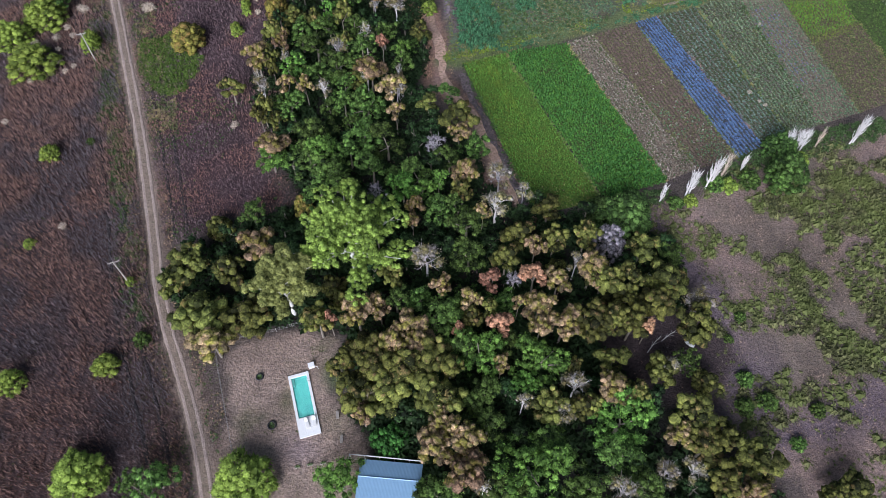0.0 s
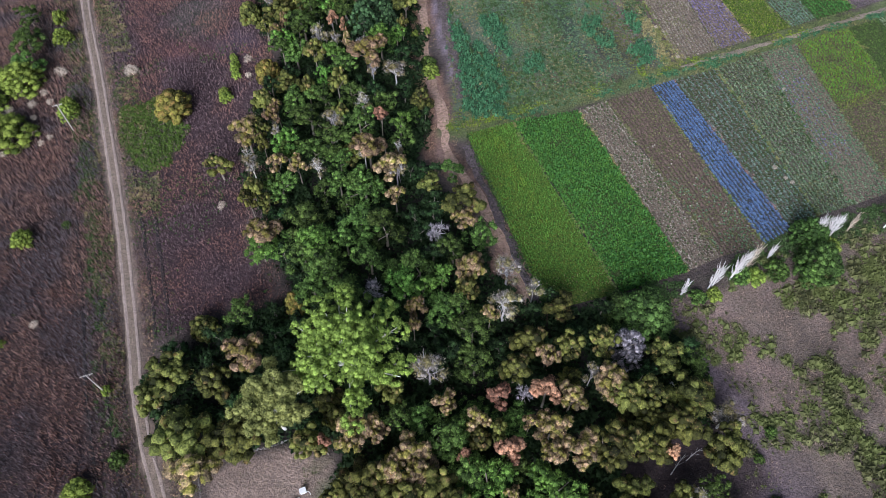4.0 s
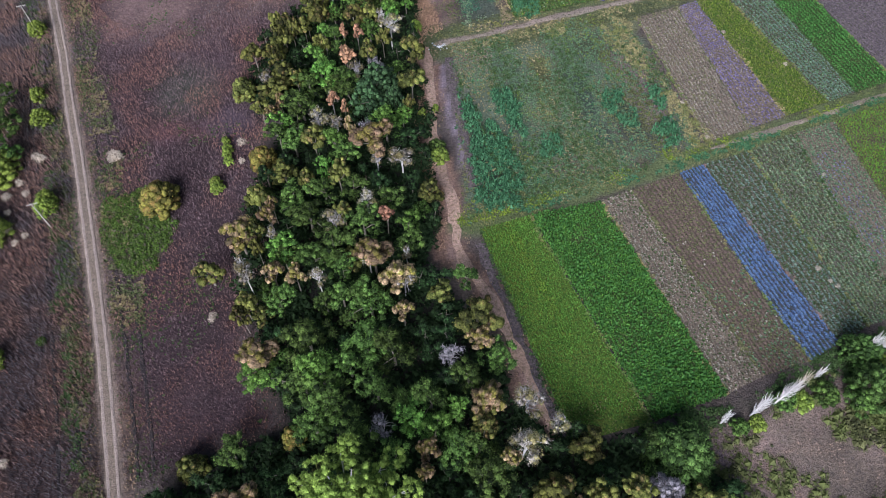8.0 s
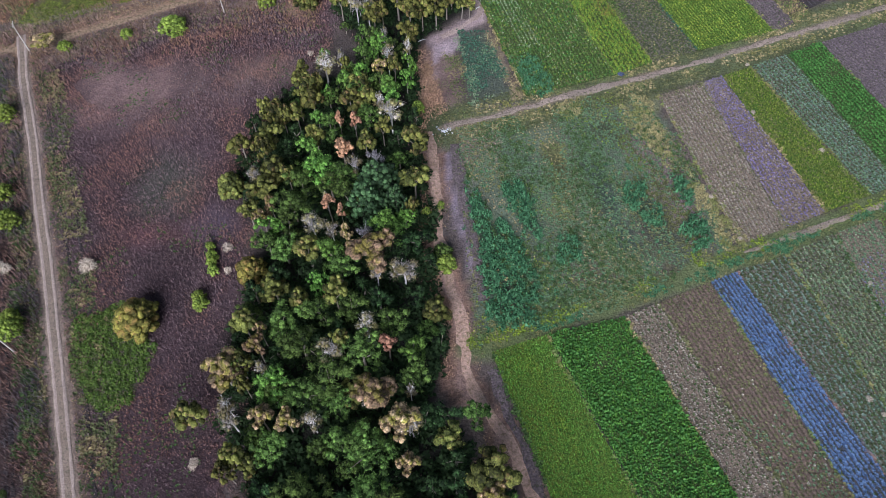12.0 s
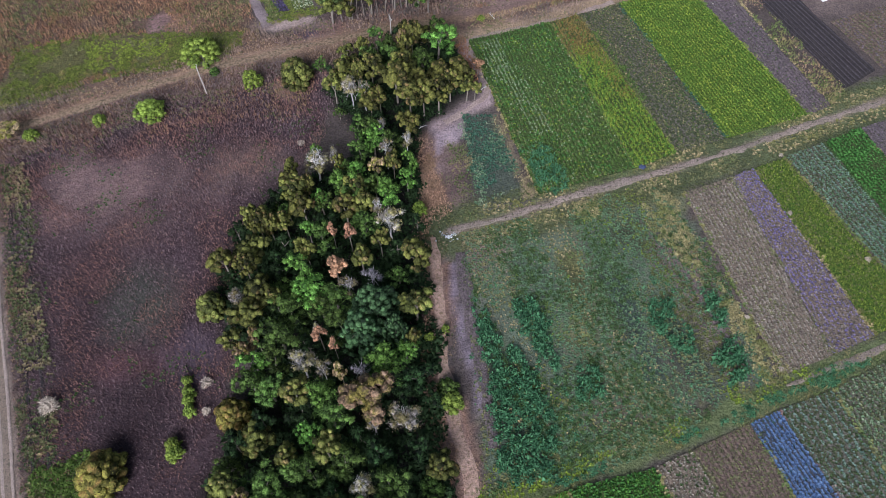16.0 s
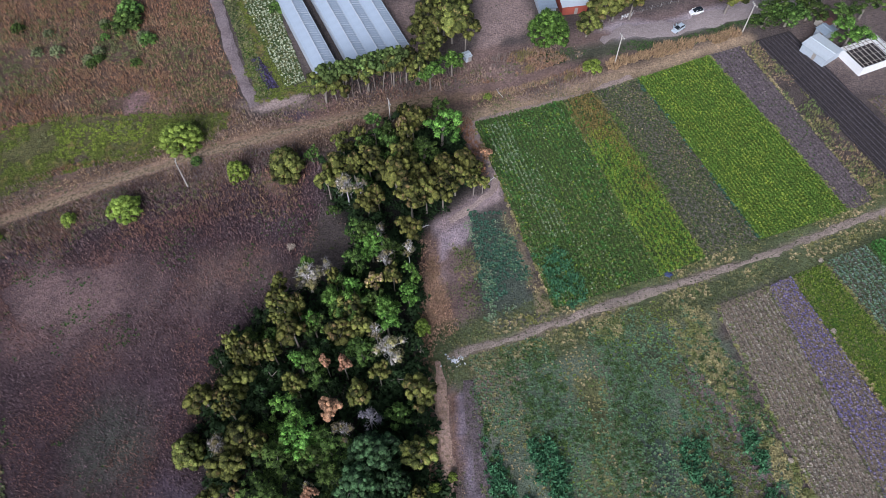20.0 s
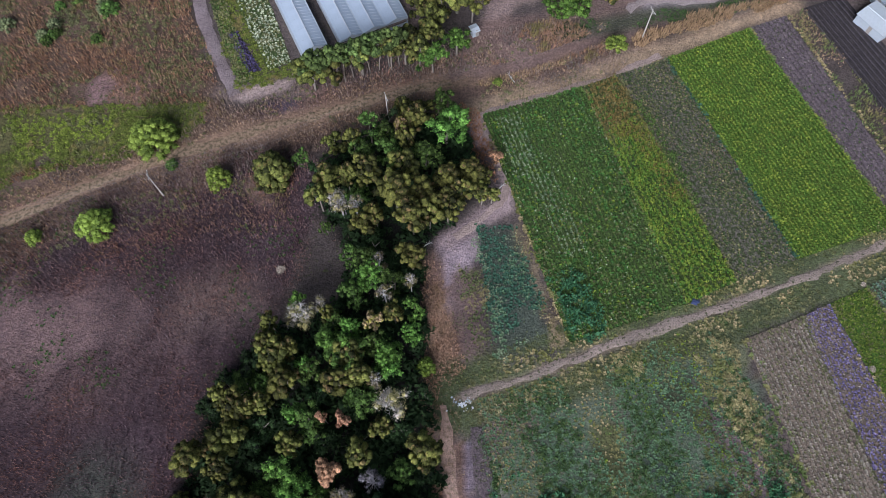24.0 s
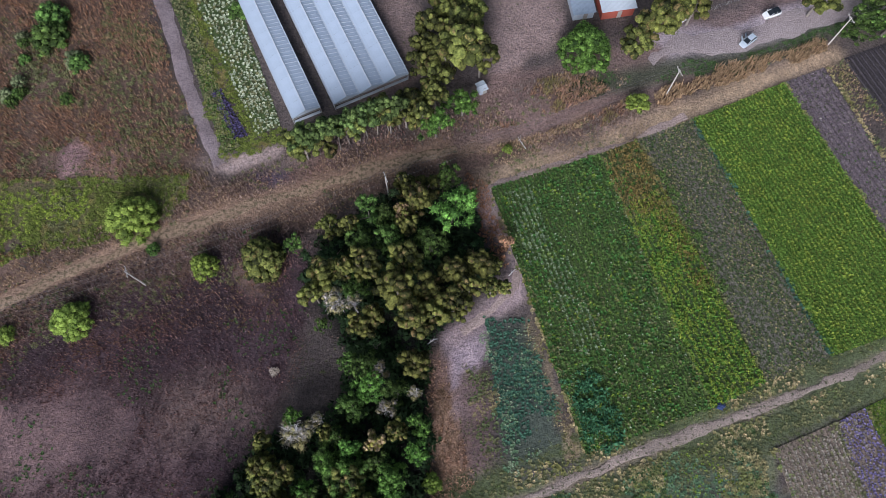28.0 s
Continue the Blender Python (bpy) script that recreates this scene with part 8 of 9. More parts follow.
part("step", box(0.5, 1.6, 0.24, (-1.2, 4.6, 0.06), 0.03), M["pool_paint"], pool)


def lounger(x0, y0, rz):
    ob = tagged(new("sun_lounger"), "white plastic sun lounger on the pool deck", "sun lounger", "loungers on the deck")
    ob.matrix_basis = pose(x0, y0, 0.28, 0, 0, rz)
    part("seat", box(0.62, 1.25, 0.07, (0, -0.3, 0.26), 0.02), M["white"], ob)
    part("backrest", join(box(0.62, 0.75, 0.07, (0, 0, 0), 0.02)), M["white"], ob).matrix_basis = pose(0, 0.62, 0.42, 30)
    for sx in (-0.27, 0.27):
        for sy in (-0.8, 0.5):
            part("leg", box(0.05, 0.05, 0.27, (sx, sy, 0)), M["white"], ob)


lounger(-24.9, 40.7, 16.85 + 6)
lounger(-23.6, 41.1, 16.85 - 4)
pump = tagged(new("pump_box"), "small white pool pump housing with pipe", "pump")
pump.matrix_basis = pose(-25.3, 52.1, -0.08, 0, 0, 20)
part("housing", box(1.1, 0.9, 0.8, (0, 0, 0), 0.06), M["bright_white"], pump)
part("lid", box(1.2, 1.0, 0.08, (0, 0, 0.8), 0.02), M["bright_white"], pump)
part("pipe", tube([(0.5, -0.2, 0.3), (1.0, -0.5, 0.3), (1.1, -1.0, 0.1)], [0.06] * 3, 8), M["white"], pump)


def ring(major, minor, n=24, k=8):
    a, c = np.meshgrid(np.arange(n) * 2 * np.pi / n, np.arange(k) * 2 * np.pi / k, indexing="ij")
    v = np.stack([(major + minor * np.cos(c)) * np.cos(a), (major + minor * np.cos(c)) * np.sin(a), minor * np.sin(c) + minor], -1).reshape(-1, 3)
    i, j = np.meshgrid(np.arange(n), np.arange(k), indexing="ij")
    p, q = i * k + j, ((i + 1) % n) * k + j
    p2, q2 = i * k + (j + 1) % k, ((i + 1) % n) * k + (j + 1) % k
    return v, np.concatenate([np.stack([p, q, p2], -1).reshape(-1, 3), np.stack([q, q2, p2], -1).reshape(-1, 3)])


for x0, y0, rad in ((-35.0, 49.9, 0.62), (-31.4, 40.5, 0.72)):
    tyre = tagged(new("tyre_planter"), "old tractor tyre lying as a planter", "tyre", "tyres in the yard")
    tyre.matrix_basis = pose(x0, y0, -0.08)
    part("tyre", ring(rad, 0.17), M["dark"], tyre)
    part("plant", (rosette(T, 9)[0] * (0.5, 0.5, 0.6), rosette(T, 9)[1]), M["weed_green"], tyre)
for x0, y0, rz in ((-19.5, 42.4, 8), (-18.4, 37.9, 0)):
    bench = tagged(new("garden_bench"), "small weathered wooden bench in the yard", "bench", "benches in the yard")
    bench.matrix_basis = pose(x0, y0, -0.08, 0, 0, rz)
    for k in range(3):
        part("slat", box(0.16, 1.5, 0.04, (-0.18 + 0.18 * k, 0, 0.42), 0.008), M["wood"], bench)
    for sy in (-0.6, 0.6):
        part("leg", box(0.5, 0.07, 0.42, (0, sy, 0)), M["wood"], bench)
for x0, y0 in ((-25.9, 32.9), (-23.7, 33.3), (-21.4, 33.6)):
    trough = tagged(new("planter_trough"), "low wooden planter trough with a dark plant", "planter", "planters in the yard")
    trough.matrix_basis = pose(x0, y0, -0.08, 0, 0, 10)
    part("trough", box(1.0, 0.4, 0.32, (0, 0, 0), 0.02), M["wood"], trough)
    v, t = BUSHES[0]
    part("plant", (v * (0.5, 0.3, 0.35) + (0, 0, 0.42), t), M["crop_dark"], trough)
M["magenta"] = leaf_material("magenta_petal", (0.38, 0.05, 0.30), (0.22, 0.03, 0.2), spread=0.0)
flower = tagged(new("flower_bush"), "small magenta flowering bush", "bush")
flower.matrix_basis = pose(-30.8, 33.3, -0.08)
part("leaves", (BUSHES[1][0] * 0.55 + (0, 0, 0.35), BUSHES[1][1]), M["crop_dark"], flower)
part("blossom", (BUSHES[2][0] * 0.55 + (0, 0, 0.6), BUSHES[2][1]), M["magenta"], flower)


def wire_fence(points, height=1.2, gap=3.0, label="wire fence on weathered wooden posts"):
    fence = tagged(new("wire_fence"), label, "fence")
    p = np.array(points, float)
    stops = []
    for a, c2 in zip(p, p[1:]):
        n = max(1, int(np.linalg.norm(c2 - a) / gap))
        stops += [a + (c2 - a) * k / n for k in range(n)]
    stops.append(p[-1])
    for q in stops:
        part("post", tube([(q[0], q[1], -0.1), (q[0], q[1], height)], [0.06, 0.05], 6), M["wood"], fence)
    for h in (0.35, 0.75, height - 0.08):
        part("wire", tube([(q[0], q[1], h) for q in stops], [0.012] * len(stops), 4), M["steel"], fence)


wire_fence([(-44.5, 56), (-42.9, 50.8), (-38.2, 36.7), (-34.5, 24)])
wire_fence([(-42, 57.5), (-33, 59.5), (-27, 61.5)], 1.3)

# ---- house with the blue metal roof ----
M["blue_roof"] = paint_material("pale_blue_metal_sheet", (0.22, 0.38, 0.55), (0.17, 0.28, 0.40), 0.4, 0.1, 0.6, 0.5)
M["plaster"] = paint_material("off_white_plaster", (0.62, 0.58, 0.52), (0.42, 0.38, 0.33), 0.9)
M["glass_dark"] = material("dark_window_glass", 0.08)[0]
M["glass_dark"].node_tree.nodes["Principled BSDF"].inputs["Base Color"].default_value = (0.02, 0.025, 0.03, 1)


def wavy_sheet(width, length, mat_depth=0.01, waves=5):
    """A corrugated sheet with thickness, lying in x (width) and y (length)."""
    n = waves * 4
    xs = np.linspace(0, width, n + 1)
    zs = mat_depth * np.sin(np.arange(n + 1) * np.pi / 2)
    v = np.array([(a, yy, c2 + dz) for dz in (0, -0.012) for yy in (0, length) for a, c2 in zip(xs, zs)])
    m = n + 1
    t = []
    for k in range(n):
        t += [(k, k + 1, k + m), (k + 1, k + m + 1, k + m), (2 * m + k, 2 * m + k + m, 2 * m + k + 1), (2 * m + k + 1, 2 * m + k + m, 2 * m + k + m + 1)]
        t += [(k, 2 * m + k, k + 1), (k + 1, 2 * m + k, 2 * m + k + 1)]
    return v, np.array(t)


def gabled_house(name, label, x0, y0, rz, lx, south, north, eave, ridge, wall, roof, windows=2, sheet=1.1):
    """A house whose ridge runs along its x at y = 0: four walls, sheets on both slopes, ridge cap, windows and a door."""
    house = tagged(new(name), label, "house")
    house.matrix_basis = pose(x0, y0, -0.08, 0, 0, rz)
    part("wall", box(lx - 0.6, 0.2, eave, (0, north - 0.5, 0)), wall, house)
    part("wall", box(lx - 0.6, 0.2, eave, (0, south + 0.5, 0)), wall, house)
    for sx in (-1, 1):
        bm = bmesh.new()
        pts = [(south + 0.6, 0), (north - 0.6, 0), (north - 0.6, eave), (0, ridge - 0.1), (south + 0.6, eave)]
        for dx in (-0.1, 0.1):
            bm.faces.new([bm.verts.new((sx * (lx / 2 - 0.4) + dx, q[0], q[1])) for q in (pts if dx > 0 else pts[::-1])])
        vs = list(bm.verts)
        for k in range(5):
            bm.faces.new((vs[4 - k], vs[4 - (k + 1) % 5], vs[5 + (k + 1) % 5], vs[5 + k]))
        part("gable_wall", bm, wall, house)
    for far_end in (north, south):
        run = math.hypot(far_end, ridge - eave)
        n = max(1, int(lx / sheet))
        v, t = wavy_sheet(lx / n, run)
        c2, s2 = abs(far_end) / run, -(ridge - eave) / run
        sgn = 1 if far_end > 0 else -1
        w2 = np.stack([v[:, 0], sgn * (v[:, 1] * c2 - v[:, 2] * s2), ridge + v[:, 1] * s2 + v[:, 2] * c2], 1)
        me = mesh_of("roof_sheet", w2, t if sgn > 0 else t[:, ::-1], roof)
        for k in range(n):
            part("roof_sheet", me, roof, house).location = (-lx / 2 + k * lx / n, 0, 0.02)
    part("ridge_cap", tube([(-lx / 2, 0, ridge + 0.03), (lx / 2, 0, ridge + 0.03)], [0.12, 0.12], 6), roof, house)
    for k in range(windows):
        win = part("window", box(1.3, 0.08, 1.1, (-lx / 4 + k * lx / 2 / max(1, windows - 1) if windows > 1 else 0, north - 0.37, 1.0), 0.01), M["white"], house)
        part("pane", box(1.1, 0.03, 0.9, (-lx / 4 + k * lx / 2 / max(1, windows - 1) if windows > 1 else 0, north - 0.33, 1.1)), M["glass_dark"], win)
    part("door", box(0.9, 0.06, 2.05, (0.4, south + 0.38, 0.02)), M["wood"], house)
    return house


gabled_house("blue_roofed_house", "low house with pale blue corrugated metal roof", -9.2, 30.1, -5.0, 10.9, -5.6, 3.1, 2.7, 3.5, M["plaster"], M["blue_roof"])
pergola = tagged(new("pergola"), "white timber pergola beside the house", "pergola")
pergola.matrix_basis = pose(-9.9, 33.9, -0.08, 0, 0, -5.5)
part("beam", box(13.4, 0.14, 0.16, (0, 0, 2.5), 0.01), M["white"], pergola)
part("beam", box(0.14, 7.5, 0.16, (-6.6, -3.8, 2.5), 0.01), M["white"], pergola)
for k in range(6):
    part("post", box(0.12, 0.12, 2.5, (-6.6 + 2.64 * k, 0, 0)), M["white"], pergola)
for k in range(7):
    part("rafter", box(1.5, 0.07, 0.12, (-5.9, -0.8 - k, 2.55)), M["wood"], pergola)

# ---- greenhouses ----
M["film"] = paint_material("milky_greenhouse_film", (0.43, 0.51, 0.60), (0.36, 0.43, 0.51), 0.45, 0, 0.35, 0.6)
M["film_rib"] = paint_material("white_greenhouse_lath", (0.62, 0.66, 0.70), (0.5, 0.5, 0.5), 0.6)
M["film_wall"] = paint_material("grey_side_film", (0.46, 0.52, 0.58), (0.32, 0.36, 0.40), 0.5)


def greenhouse(label, x0, y0, spans, width, length, eave=2.6, rise=0.9, rz=24.0):
    """Spans side by side with their ridges along y, from the south-west corner at x0, y0."""
    gh = tagged(new("greenhouse"), label, "greenhouse", "greenhouses")
    gh.matrix_basis = pose(x0, y0, -0.08, 0, 0, rz)
    panels = int(length / 3)
    half = width / 2
    slope = math.degrees(math.atan2(rise, half))
    run = math.hypot(half, rise)
    pan = bmesh.new()
    bmesh.ops.create_grid(pan, x_segments=4, y_segments=2, size=0.5)
    for v in pan.verts:
        v.co = (v.co.x * run, v.co.y * 2.98, 0.05 * math.sin(v.co.x * 9) * 0.5)
    bmesh.ops.solidify(pan, geom=list(pan.faces), thickness=0.02)
    me = bpy.data.meshes.new("roof_panel")
    pan.to_mesh(me)
    pan.free()
    me.materials.append(M["film"])
    rib = mesh_of("rib", *tube([(-run / 2, 0, 0.06), (run / 2, 0, 0.06)], [0.035, 0.035], 4), M["film_rib"])
    for s in range(spans):
        for side in (-1, 1):
            cx = s * width + half + side * half / 2
            for k in range(panels):
                part("roof_panel", me, M["film"], gh).matrix_basis = pose(cx, 3 * k + 1.5, eave + rise / 2, 0, side * slope, 0)
            for k in range(int(length / 0.95) if side > 0 else 0):
                part("rib", rib, M["film_rib"], gh).matrix_basis = pose(cx, 0.95 * k + 0.4, eave + rise / 2, 0, side * slope, 0)
        part("ridge", box(0.2, length, 0.1, (s * width + half, length / 2, eave + rise + 0.02)), M["film_rib"], gh)
        bm = bmesh.new()
        tri = [(s * width + 0.05, eave - 0.35), (s * width + width - 0.05, eave - 0.35), (s * width + width - 0.05, eave), (s * width + half, eave + rise - 0.06), (s * width + 0.05, eave)]
        top = [bm.verts.new((q[0], 0.05, q[1])) for q in tri]
        bm.faces.new(top)
        ret = bmesh.ops.extrude_face_region(bm, geom=list(bm.faces))
        bmesh.ops.translate(bm, vec=(0, 0.04, 0), verts=[g for g in ret["geom"] if isinstance(g, bmesh.types.BMVert)])
        part("gable", bm, M["film_wall"], gh)
    for s in range(spans + 1):
        part("gutter", box(0.24, length, 0.12, (s * width, length / 2, eave - 0.06)), M["film_wall"], gh)
        for k in range(0, panels, 2):
            part("post", box(0.1, 0.1, eave, (s * width, 0.1 + 3 * k, 0)), M["wood"], gh)
    for s in (0, spans):
        part("side_wall", box(0.05, length - 0.4, eave - 0.3, (s * width + (0.08 if s else -0.08), length / 2, 0.05)), M["film_wall"], gh)
    part("end_wall", box(width * spans - 0.3, 0.05, 1.0, (width * spans / 2, 0.3, 0.0)), M["film_wall"], gh)
    part("cross_beam", box(width * spans, 0.1, 0.12, (width * spans / 2, 0.16, 1.7)), M["wood"], gh)


greenhouse("long single greenhouse of milky white film", -36.6, 268.6, 1, 5.9, 66)
greenhouse("three-span greenhouse of milky white film", -28.3, 271.6, 3, 5.45, 66)

# ---- power lines ----
M["pole"] = paint_material("pale_concrete_pole", (0.52, 0.49, 0.45), (0.36, 0.33, 0.3), 0.9)
M["porcelain"] = paint_material("white_porcelain", (0.75, 0.74, 0.7), (0.5, 0.48, 0.45), 0.3)
M["cable"] = paint_material("grey_cable", (0.22, 0.21, 0.2), (0.15, 0.14, 0.14), 0.6, 0.3)


def power_line(stops, height=9.0, arm=1.1):
    tops = []
    p = np.array(stops, float)
    d = np.gradient(p, axis=0)
    for q, e in zip(p, d):
        a = math.degrees(math.atan2(e[1], e[0]))
        pole = tagged(new("utility_pole"), "pale slender utility pole with crossarm and insulators", "utility pole", "utility poles")
        pole.matrix_basis = pose(q[0], q[1], -0.08, 0, 0, a)
        part("shaft", tube([(0, 0, 0), (0, 0, height)], [0.17, 0.10], 10), M["pole"], pole)
        part("crossarm", box(0.12, 2 * arm, 0.14, (0.1, 0, height - 0.45), 0.01), M["pole"], pole)
        part("brace", tube([(0.1, -0.7, height - 0.4), (0.1, 0, height - 1.2)], [0.03, 0.03], 5), M["steel"], pole)
        part("brace", tube([(0.1, 0.7, height - 0.4), (0.1, 0, height - 1.2)], [0.03, 0.03], 5), M["steel"], pole)
        for s in (-1, 0.35, 1):
            part("insulator", tube([(0.1, s * arm * 0.92, height - 0.31), (0.1, s * arm * 0.92, height - 0.22), (0.1, s * arm * 0.92, height - 0.08)], [0.05, 0.075, 0.04], 8), M["porcelain"], pole)
        m = pose(q[0], q[1], -0.08, 0, 0, a)
        tops.append([np.array(m @ Vector((0.1, s * arm * 0.92, height - 0.08))) for s in (-1, 0.35, 1)])
    for a, c2 in zip(tops, tops[1:]):
        for q, e in zip(a, c2):
            line = [q + (e - q) * k / 14 - np.array((0, 0, 1.1 * (1 - (2 * k / 14 - 1) ** 2))) for k in range(15)]
            tagged(new("cable", mesh_of("cable", *tube(line, [0.014] * 15, 4), M["cable"])), "thin grey power cable slung between poles", "cable", "power cables")


power_line([(-41, 6), (-64.6, 70.2), (-88.9, 135.6), (-110.8, 198)])
power_line([(-160, 206), (-112, 221), (-63.4, 235.6), (-17.6, 252.6), (39.5, 273.5), (75.2, 284.6), (120, 299)])

# ---- buildings and cars by the road ----
M["red_wall"] = paint_material("red_painted_brick", (0.38, 0.09, 0.06), (0.24, 0.07, 0.05), 0.85)
M["pale_roof"] = paint_material("pale_grey_metal_sheet", (0.62, 0.68, 0.72), (0.45, 0.48, 0.5), 0.45, 0.1)
M["grey_roof"] = paint_material("grey_metal_sheet", (0.38, 0.46, 0.54), (0.22, 0.24, 0.27), 0.5, 0.3)
M["maroon_roof"] = paint_material("maroon_metal_sheet", (0.17, 0.08, 0.07), (0.10, 0.06, 0.055), 0.6)
gabled_house("red_house", "red-walled house with pale metal roof", 30.6, 296.6, 8, 7.6, -4.6, 4.2, 2.9, 3.4, M["red_wall"], M["pale_roof"])
gabled_house("tin_shed", "grey-blue corrugated tin shed", 23.4, 296, 8, 5.0, -4.2, 3.5, 2.3, 2.6, M["film_wall"], M["grey_roof"], 0)
gabled_house("white_shed", "shed with white corrugated roof beside ploughed soil", 92.6, 275.6, -56, 8.0, -3.4, 3.4, 2.6, 3.0, M["film_wall"], M["pale_roof"], 1)
gabled_house("tin_shed", "low shed with grey metal roof", 96.0, 282.6, -62, 3.6, -2.4, 2.4, 2.4, 2.7, M["film_wall"], M["grey_roof"], 0)
gabled_house("maroon_shed", "low shed with dull maroon roof", 97.8, 286.6, -62, 4.6, -2.5, 2.5, 2.5, 2.9, M["plaster"], M["maroon_roof"], 0)
gabled_house("small_shed", "tiny grey metal shed among trees", 1.5, 275.3, 25, 2.0, -1.2, 1.2, 1.9, 2.1, M["film_wall"], M["pale_roof"], 0, 1.0)

ruin = tagged(new("roofless_shed"), "roofless white-walled shed with bare dark rafters", "shed")
ruin.matrix_basis = pose(104.4, 273.8, -0.08, 0, 0, 22)
part("wall", box(12.0, 0.25, 2.6, (0, -4.2, 0)), M["bright_white"], ruin)
part("wall", box(12.0, 0.25, 2.2, (0, 4.2, 0)), M["white"], ruin)
for sx in (-5.88, 5.88):
    part("wall", box(0.25, 8.15, 2.4, (sx, 0, 0)), M["bright_white"], ruin)
part("floor_slab", box(11.4, 8.0, 0.1, (0, 0, 0.02)), M["soil_dark"], ruin)
for k in range(9):
    part("rafter", box(0.12, 8.4, 0.16, (-5.4 + 1.35 * k, 0, 2.62)), M["wood"], ruin)
for k in range(4):
    part("purlin", box(11.6, 0.09, 0.1, (0, -3.2 + 2.1 * k, 2.8)), M["wood"], ruin)

M["car_white"] = paint_material("white_car_paint", (0.80, 0.81, 0.82), (0.7, 0.7, 0.7), 0.25, 0, 1, 0.2)
M["car_silver"] = paint_material("silver_blue_car_paint", (0.60, 0.68, 0.74), (0.5, 0.55, 0.6), 0.3, 0.2, 1, 0.2)
M["lamp_red"] = paint_material("red_lamp_plastic", (0.35, 0.02, 0.02), (0.2, 0.02, 0.02), 0.3)
M["lamp_clear"] = paint_material("clear_lamp_plastic", (0.7, 0.72, 0.72), (0.5, 0.5, 0.5), 0.15)


def loft(sections):
    """A closed skin over cross-sections (x, half width, low, high, top half width)."""
    bm = bmesh.new()
    rings = []
    for sx, hw, lo, hi, tw in sections:
        rings.append([bm.verts.new(q) for q in ((sx, -hw * 0.94, lo), (sx, -hw, (lo + hi) / 2), (sx, -tw, hi), (sx, tw, hi), (sx, hw, (lo + hi) / 2), (sx, hw * 0.94, lo))])
    for a, c2 in zip(rings, rings[1:]):
        for k in range(6):
            bm.faces.new((a[k], a[(k + 1) % 6], c2[(k + 1) % 6], c2[k]))
    bm.faces.new(rings[0][::-1])
    bm.faces.new(rings[-1])
    bmesh.ops.bevel(bm, geom=list(bm.edges), offset=0.035, segments=2, affect="EDGES", profile=0.6)
    return bm


def hatchback(label, x0, y0, rz, paint, roof, open_doors=False):
    """A small car facing its own +x."""
    car = tagged(new("car"), label, "car", "cars on the road")
    car.matrix_basis = pose(x0, y0, 0.06, 0, 0, rz)
    part("body", loft([(-2.0, 0.72, 0.35, 0.78, 0.6), (-1.85, 0.82, 0.25, 0.92, 0.74), (-1.0, 0.86, 0.22, 0.95, 0.8), (0.8, 0.86, 0.22, 0.93, 0.8), (1.6, 0.82, 0.22, 0.82, 0.72), (1.95, 0.7, 0.3, 0.66, 0.58)]), paint, car)
    cabin = part("cabin", loft([(-1.85, 0.72, 0.88, 1.05, 0.6), (-1.45, 0.74, 0.88, 1.42, 0.56), (0.0, 0.74, 0.88, 1.48, 0.58), (0.95, 0.74, 0.88, 0.98, 0.62)]), M["glass_dark"], car, "dark glazed cabin")
    part("roof", loft([(-1.5, 0.56, 1.42, 1.47, 0.54), (-0.8, 0.58, 1.45, 1.51, 0.56), (0.12, 0.58, 1.45, 1.51, 0.56)]), roof, cabin)
    for sy in (-1, 1):
        for a, c2 in (((0.95, 0.95), (0.12, 1.49)), ((-1.85, 1.0), (-1.5, 1.46)), ((-0.55, 0.92), (-0.55, 1.48))):
            part("pillar", tube([(a[0], sy * 0.7, a[1]), (c2[0], sy * 0.58, c2[1])], [0.05, 0.045], 5), paint, cabin)
        part("headlight", box(0.12, 0.3, 0.14, (1.86, sy * 0.5, 0.56), 0.03), M["lamp_clear"], car)
        part("tail_light", box(0.1, 0.2, 0.28, (-1.93, sy * 0.6, 0.6), 0.03), M["lamp_red"], car)
        part("mirror", box(0.14, 0.2, 0.12, (0.72, sy * 0.93, 0.92), 0.03), paint, car)
        for sx in (-1.25, 1.25):
            v, t = ring(0.23, 0.09)
            v = np.stack([v[:, 0], (v[:, 2] - 0.09) * 1.1 + sy * 0.78, v[:, 1] + 0.26], 1)
            wheel = part("wheel", tube([(sx, sy * 0.7, 0.26), (sx, sy * 0.86, 0.26)], [0.17, 0.17], 14), M["steel"], car)
            part("tyre", (v + (sx, 0, 0), t), M["dark"], wheel)
        if open_doors and sy < 0:
            for hx, a in ((0.75, -52), (-0.35, -48)):
                door = part("open_door", box(0.95, 0.08, 0.62, (-0.48, 0, 0.32), 0.03), paint, car)
                door.matrix_basis = pose(hx, sy * 0.9, 0, 0, 0, -a)
                part("door_window", box(0.7, 0.03, 0.34, (-0.46, 0, 0.95)), M["glass_dark"], door)
    return car


hatchback("small white hatchback with black roof parked on the road", 64.2, 292.1, 200, M["car_white"], M["glass_dark"])
hatchback("pale silver-blue car parked with its doors open", 58.0, 285.4, 217, M["car_silver"], M["car_silver"], True)

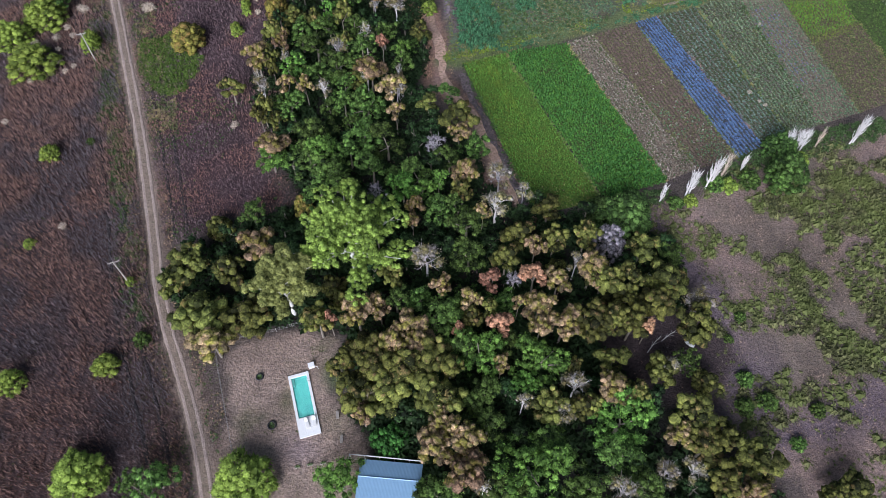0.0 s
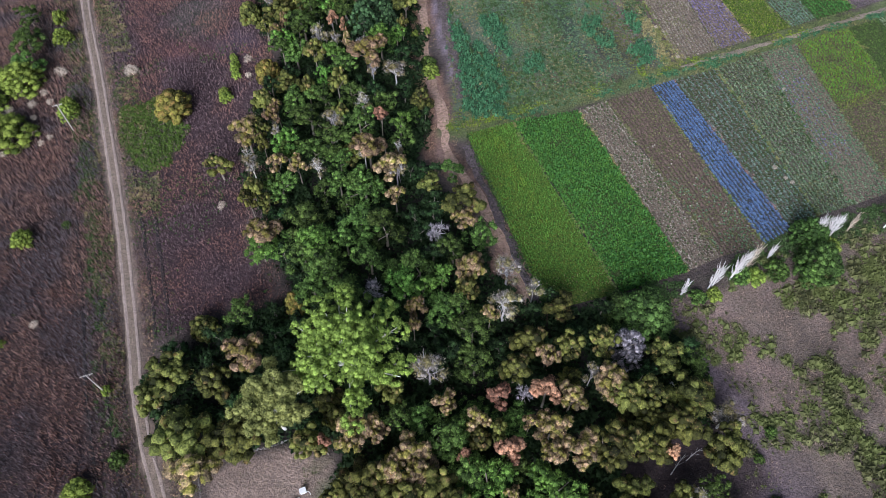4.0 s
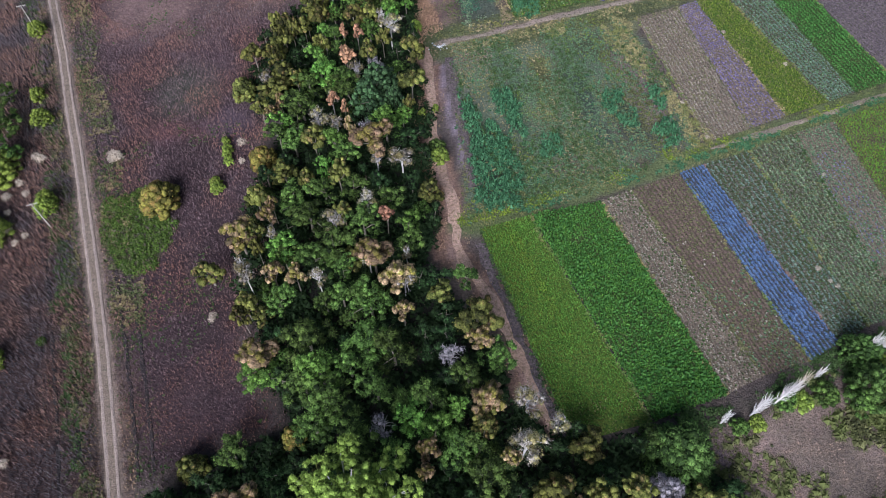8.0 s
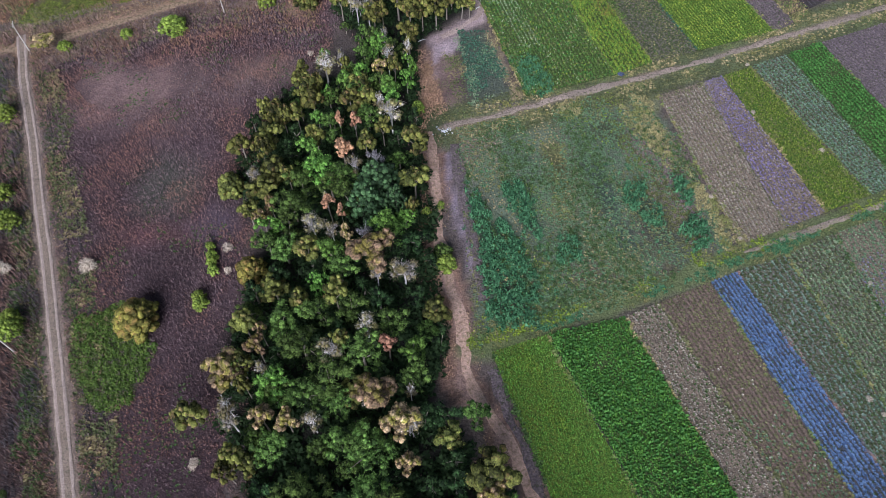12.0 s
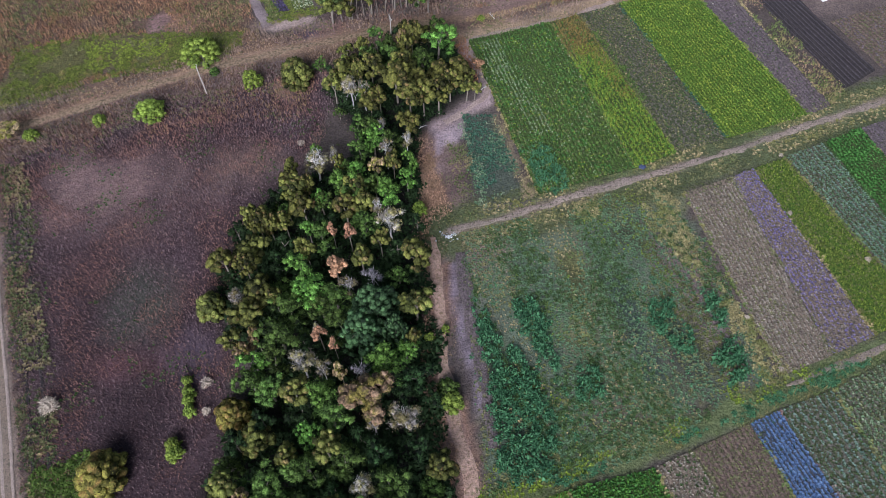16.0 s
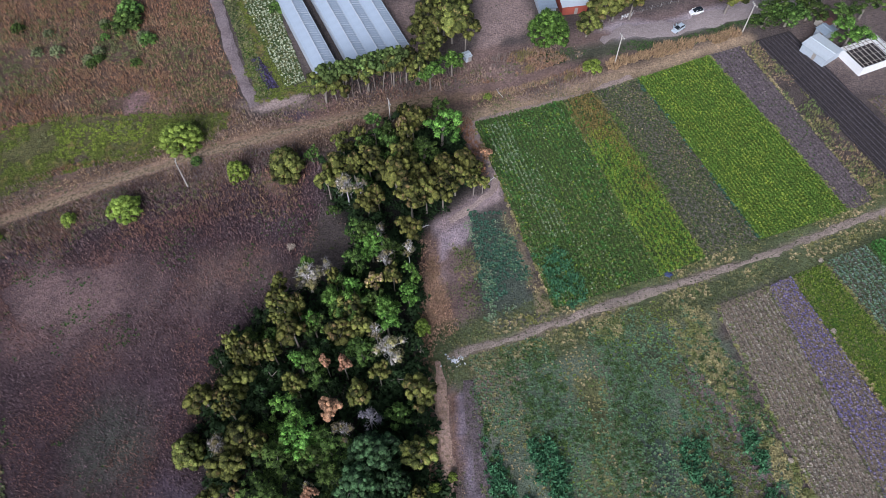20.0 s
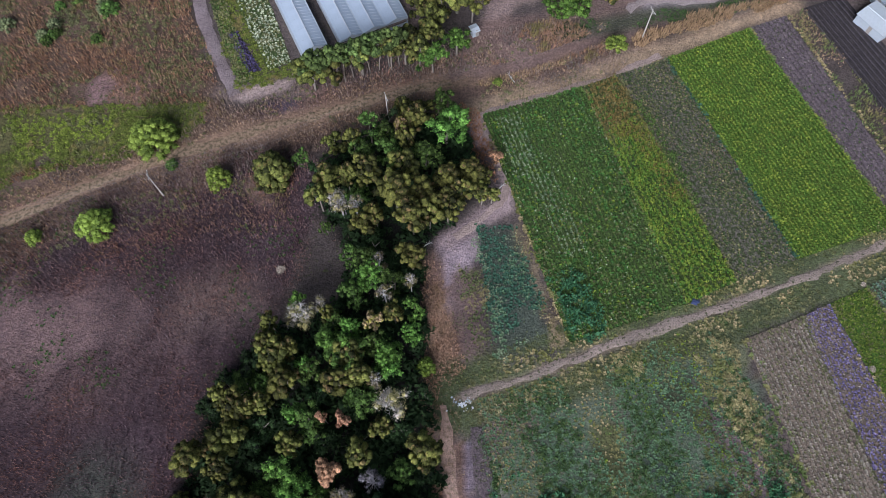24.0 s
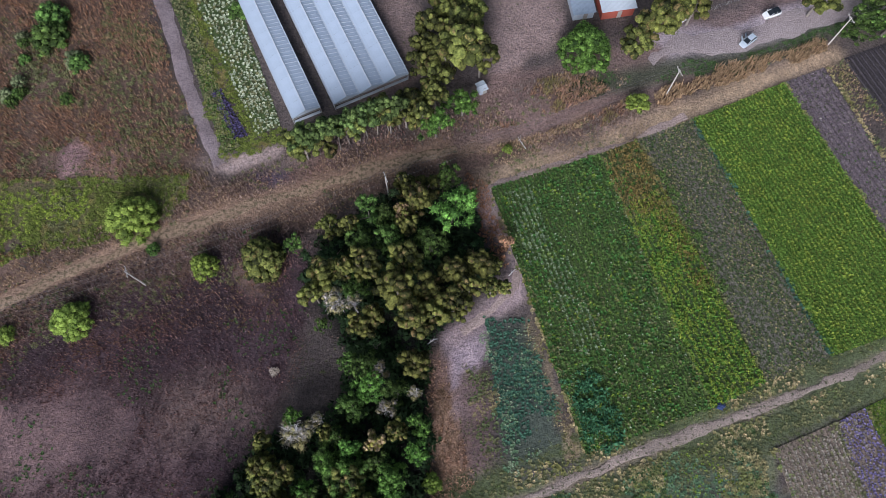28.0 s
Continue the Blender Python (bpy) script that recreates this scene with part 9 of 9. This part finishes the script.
# ---- loose things ----
M["tarp"] = paint_material("navy_plastic_tarp", (0.03, 0.05, 0.14), (0.02, 0.03, 0.07), 0.4)
r5 = np.random.default_rng(77)
n = 14
ang = np.arange(n) * 2 * np.pi / n
rim = np.stack([np.cos(ang) * r5.uniform(0.7, 1.2, n), np.sin(ang) * r5.uniform(0.6, 1.0, n), np.zeros(n)], 1)
mid = rim * 0.55 + np.stack([np.zeros(n), np.zeros(n), r5.uniform(0.35, 0.6, n)], 1)
tv = np.concatenate([rim, mid, [(0, 0, 0.62)]])
tt = [(k, (k + 1) % n, n + k) for k in range(n)] + [((k + 1) % n, n + (k + 1) % n, n + k) for k in range(n)] + [(n + k, n + (k + 1) % n, 2 * n) for k in range(n)]
tarp = tagged(new("tarp_heap", mesh_of("tarp_heap", tv, tt, M["tarp"])), "crumpled navy plastic tarp over a heap by the path", "tarp")
tarp.matrix_basis = pose(41.3, 210.6, -0.05)
for k in range(46):
    a, d0 = r5.uniform(0, 6.28), abs(r5.normal(0, 1.3))
    s = r5.uniform(0.25, 0.75)
    piece = tagged(new("rubbish", mesh_of("rubbish", BUSHES[k % 4][0][:6] * (s, s * r5.uniform(0.4, 1), s * 0.4), BUSHES[k % 4][1][:8], M["bright_white"] if k % 3 else M["car_silver"])), "crumpled pale rubbish lying by the footpath", "rubbish", "rubbish heap")
    piece.matrix_basis = pose(-3.8 + math.cos(a) * d0 * 1.2, 192.1 + math.sin(a) * d0 * 0.8, 0.05, r5.uniform(-30, 30), r5.uniform(-30, 30), r5.uniform(0, 360))
for x0, y0, l0, a in ((9.2, 263.2, 3.0, 118), (-9.6, 223.5, 2.2, 30), (6.0, 236.4, 2.6, 40), (44.6, 58.5, 4.0, 35), (41.5, 56.8, 5.0, 48)):
    log = tagged(new("fallen_branch"), "bleached fallen branch lying on the ground", "branch")
    log.matrix_basis = pose(x0, y0, 0.02, 0, 0, a)
    part("stem", tube([(-l0 / 2, 0, 0.05), (0, 0.12, 0.12), (l0 / 2, 0, 0.06)], [0.09, 0.07, 0.03], 6), PALE_BARK, log)
    for k in range(4):
        part("twig", tube([(-l0 / 4 + k * l0 / 6, 0.05, 0.1), (k * l0 / 6, 0.5 * (-1) ** k, 0.35)], [0.04, 0.012], 4), PALE_BARK, log)
for x0, y0, s0 in ((43.0, 72.0, 1.0), (48.6, 56.6, 0.9), (47.8, 57.2, 0.6)):
    sack = tagged(new("plastic_sheet"), "crumpled white plastic sheet lying on bare ground", "plastic sheet")
    sack.matrix_basis = pose(x0, y0, -0.06, 0, 0, x0 * 40)
    fold = np.array(LUMP) * (s0, s0 * 0.6, 0.35) * r5.uniform(0.7, 1.2, (len(LUMP), 1)) + (0, 0, 0.16)
    part("sheet", (fold, LUMP_T), M["bright_white"], sack)
gate = tagged(new("farm_gate"), "white tubular farm gate by the road", "gate")
gate.matrix_basis = pose(45.2, 290.8, -0.08, 0, 0, 25)
for k in range(4):
    part("rail", tube([(-1.6, 0, 0.3 + 0.3 * k), (1.6, 0, 0.3 + 0.3 * k)], [0.035, 0.035], 6), M["white"], gate)
for sx in (-1.6, 0, 1.6):
    part("upright", tube([(sx, 0, 0), (sx, 0, 1.3)], [0.05, 0.05], 6), M["white"], gate)
wire_fence([(40, 288.5), (43.5, 290), (47, 291.8), (58, 296), (70, 300)], 1.4, 2.5, "fence of pale posts along the roadside trees")
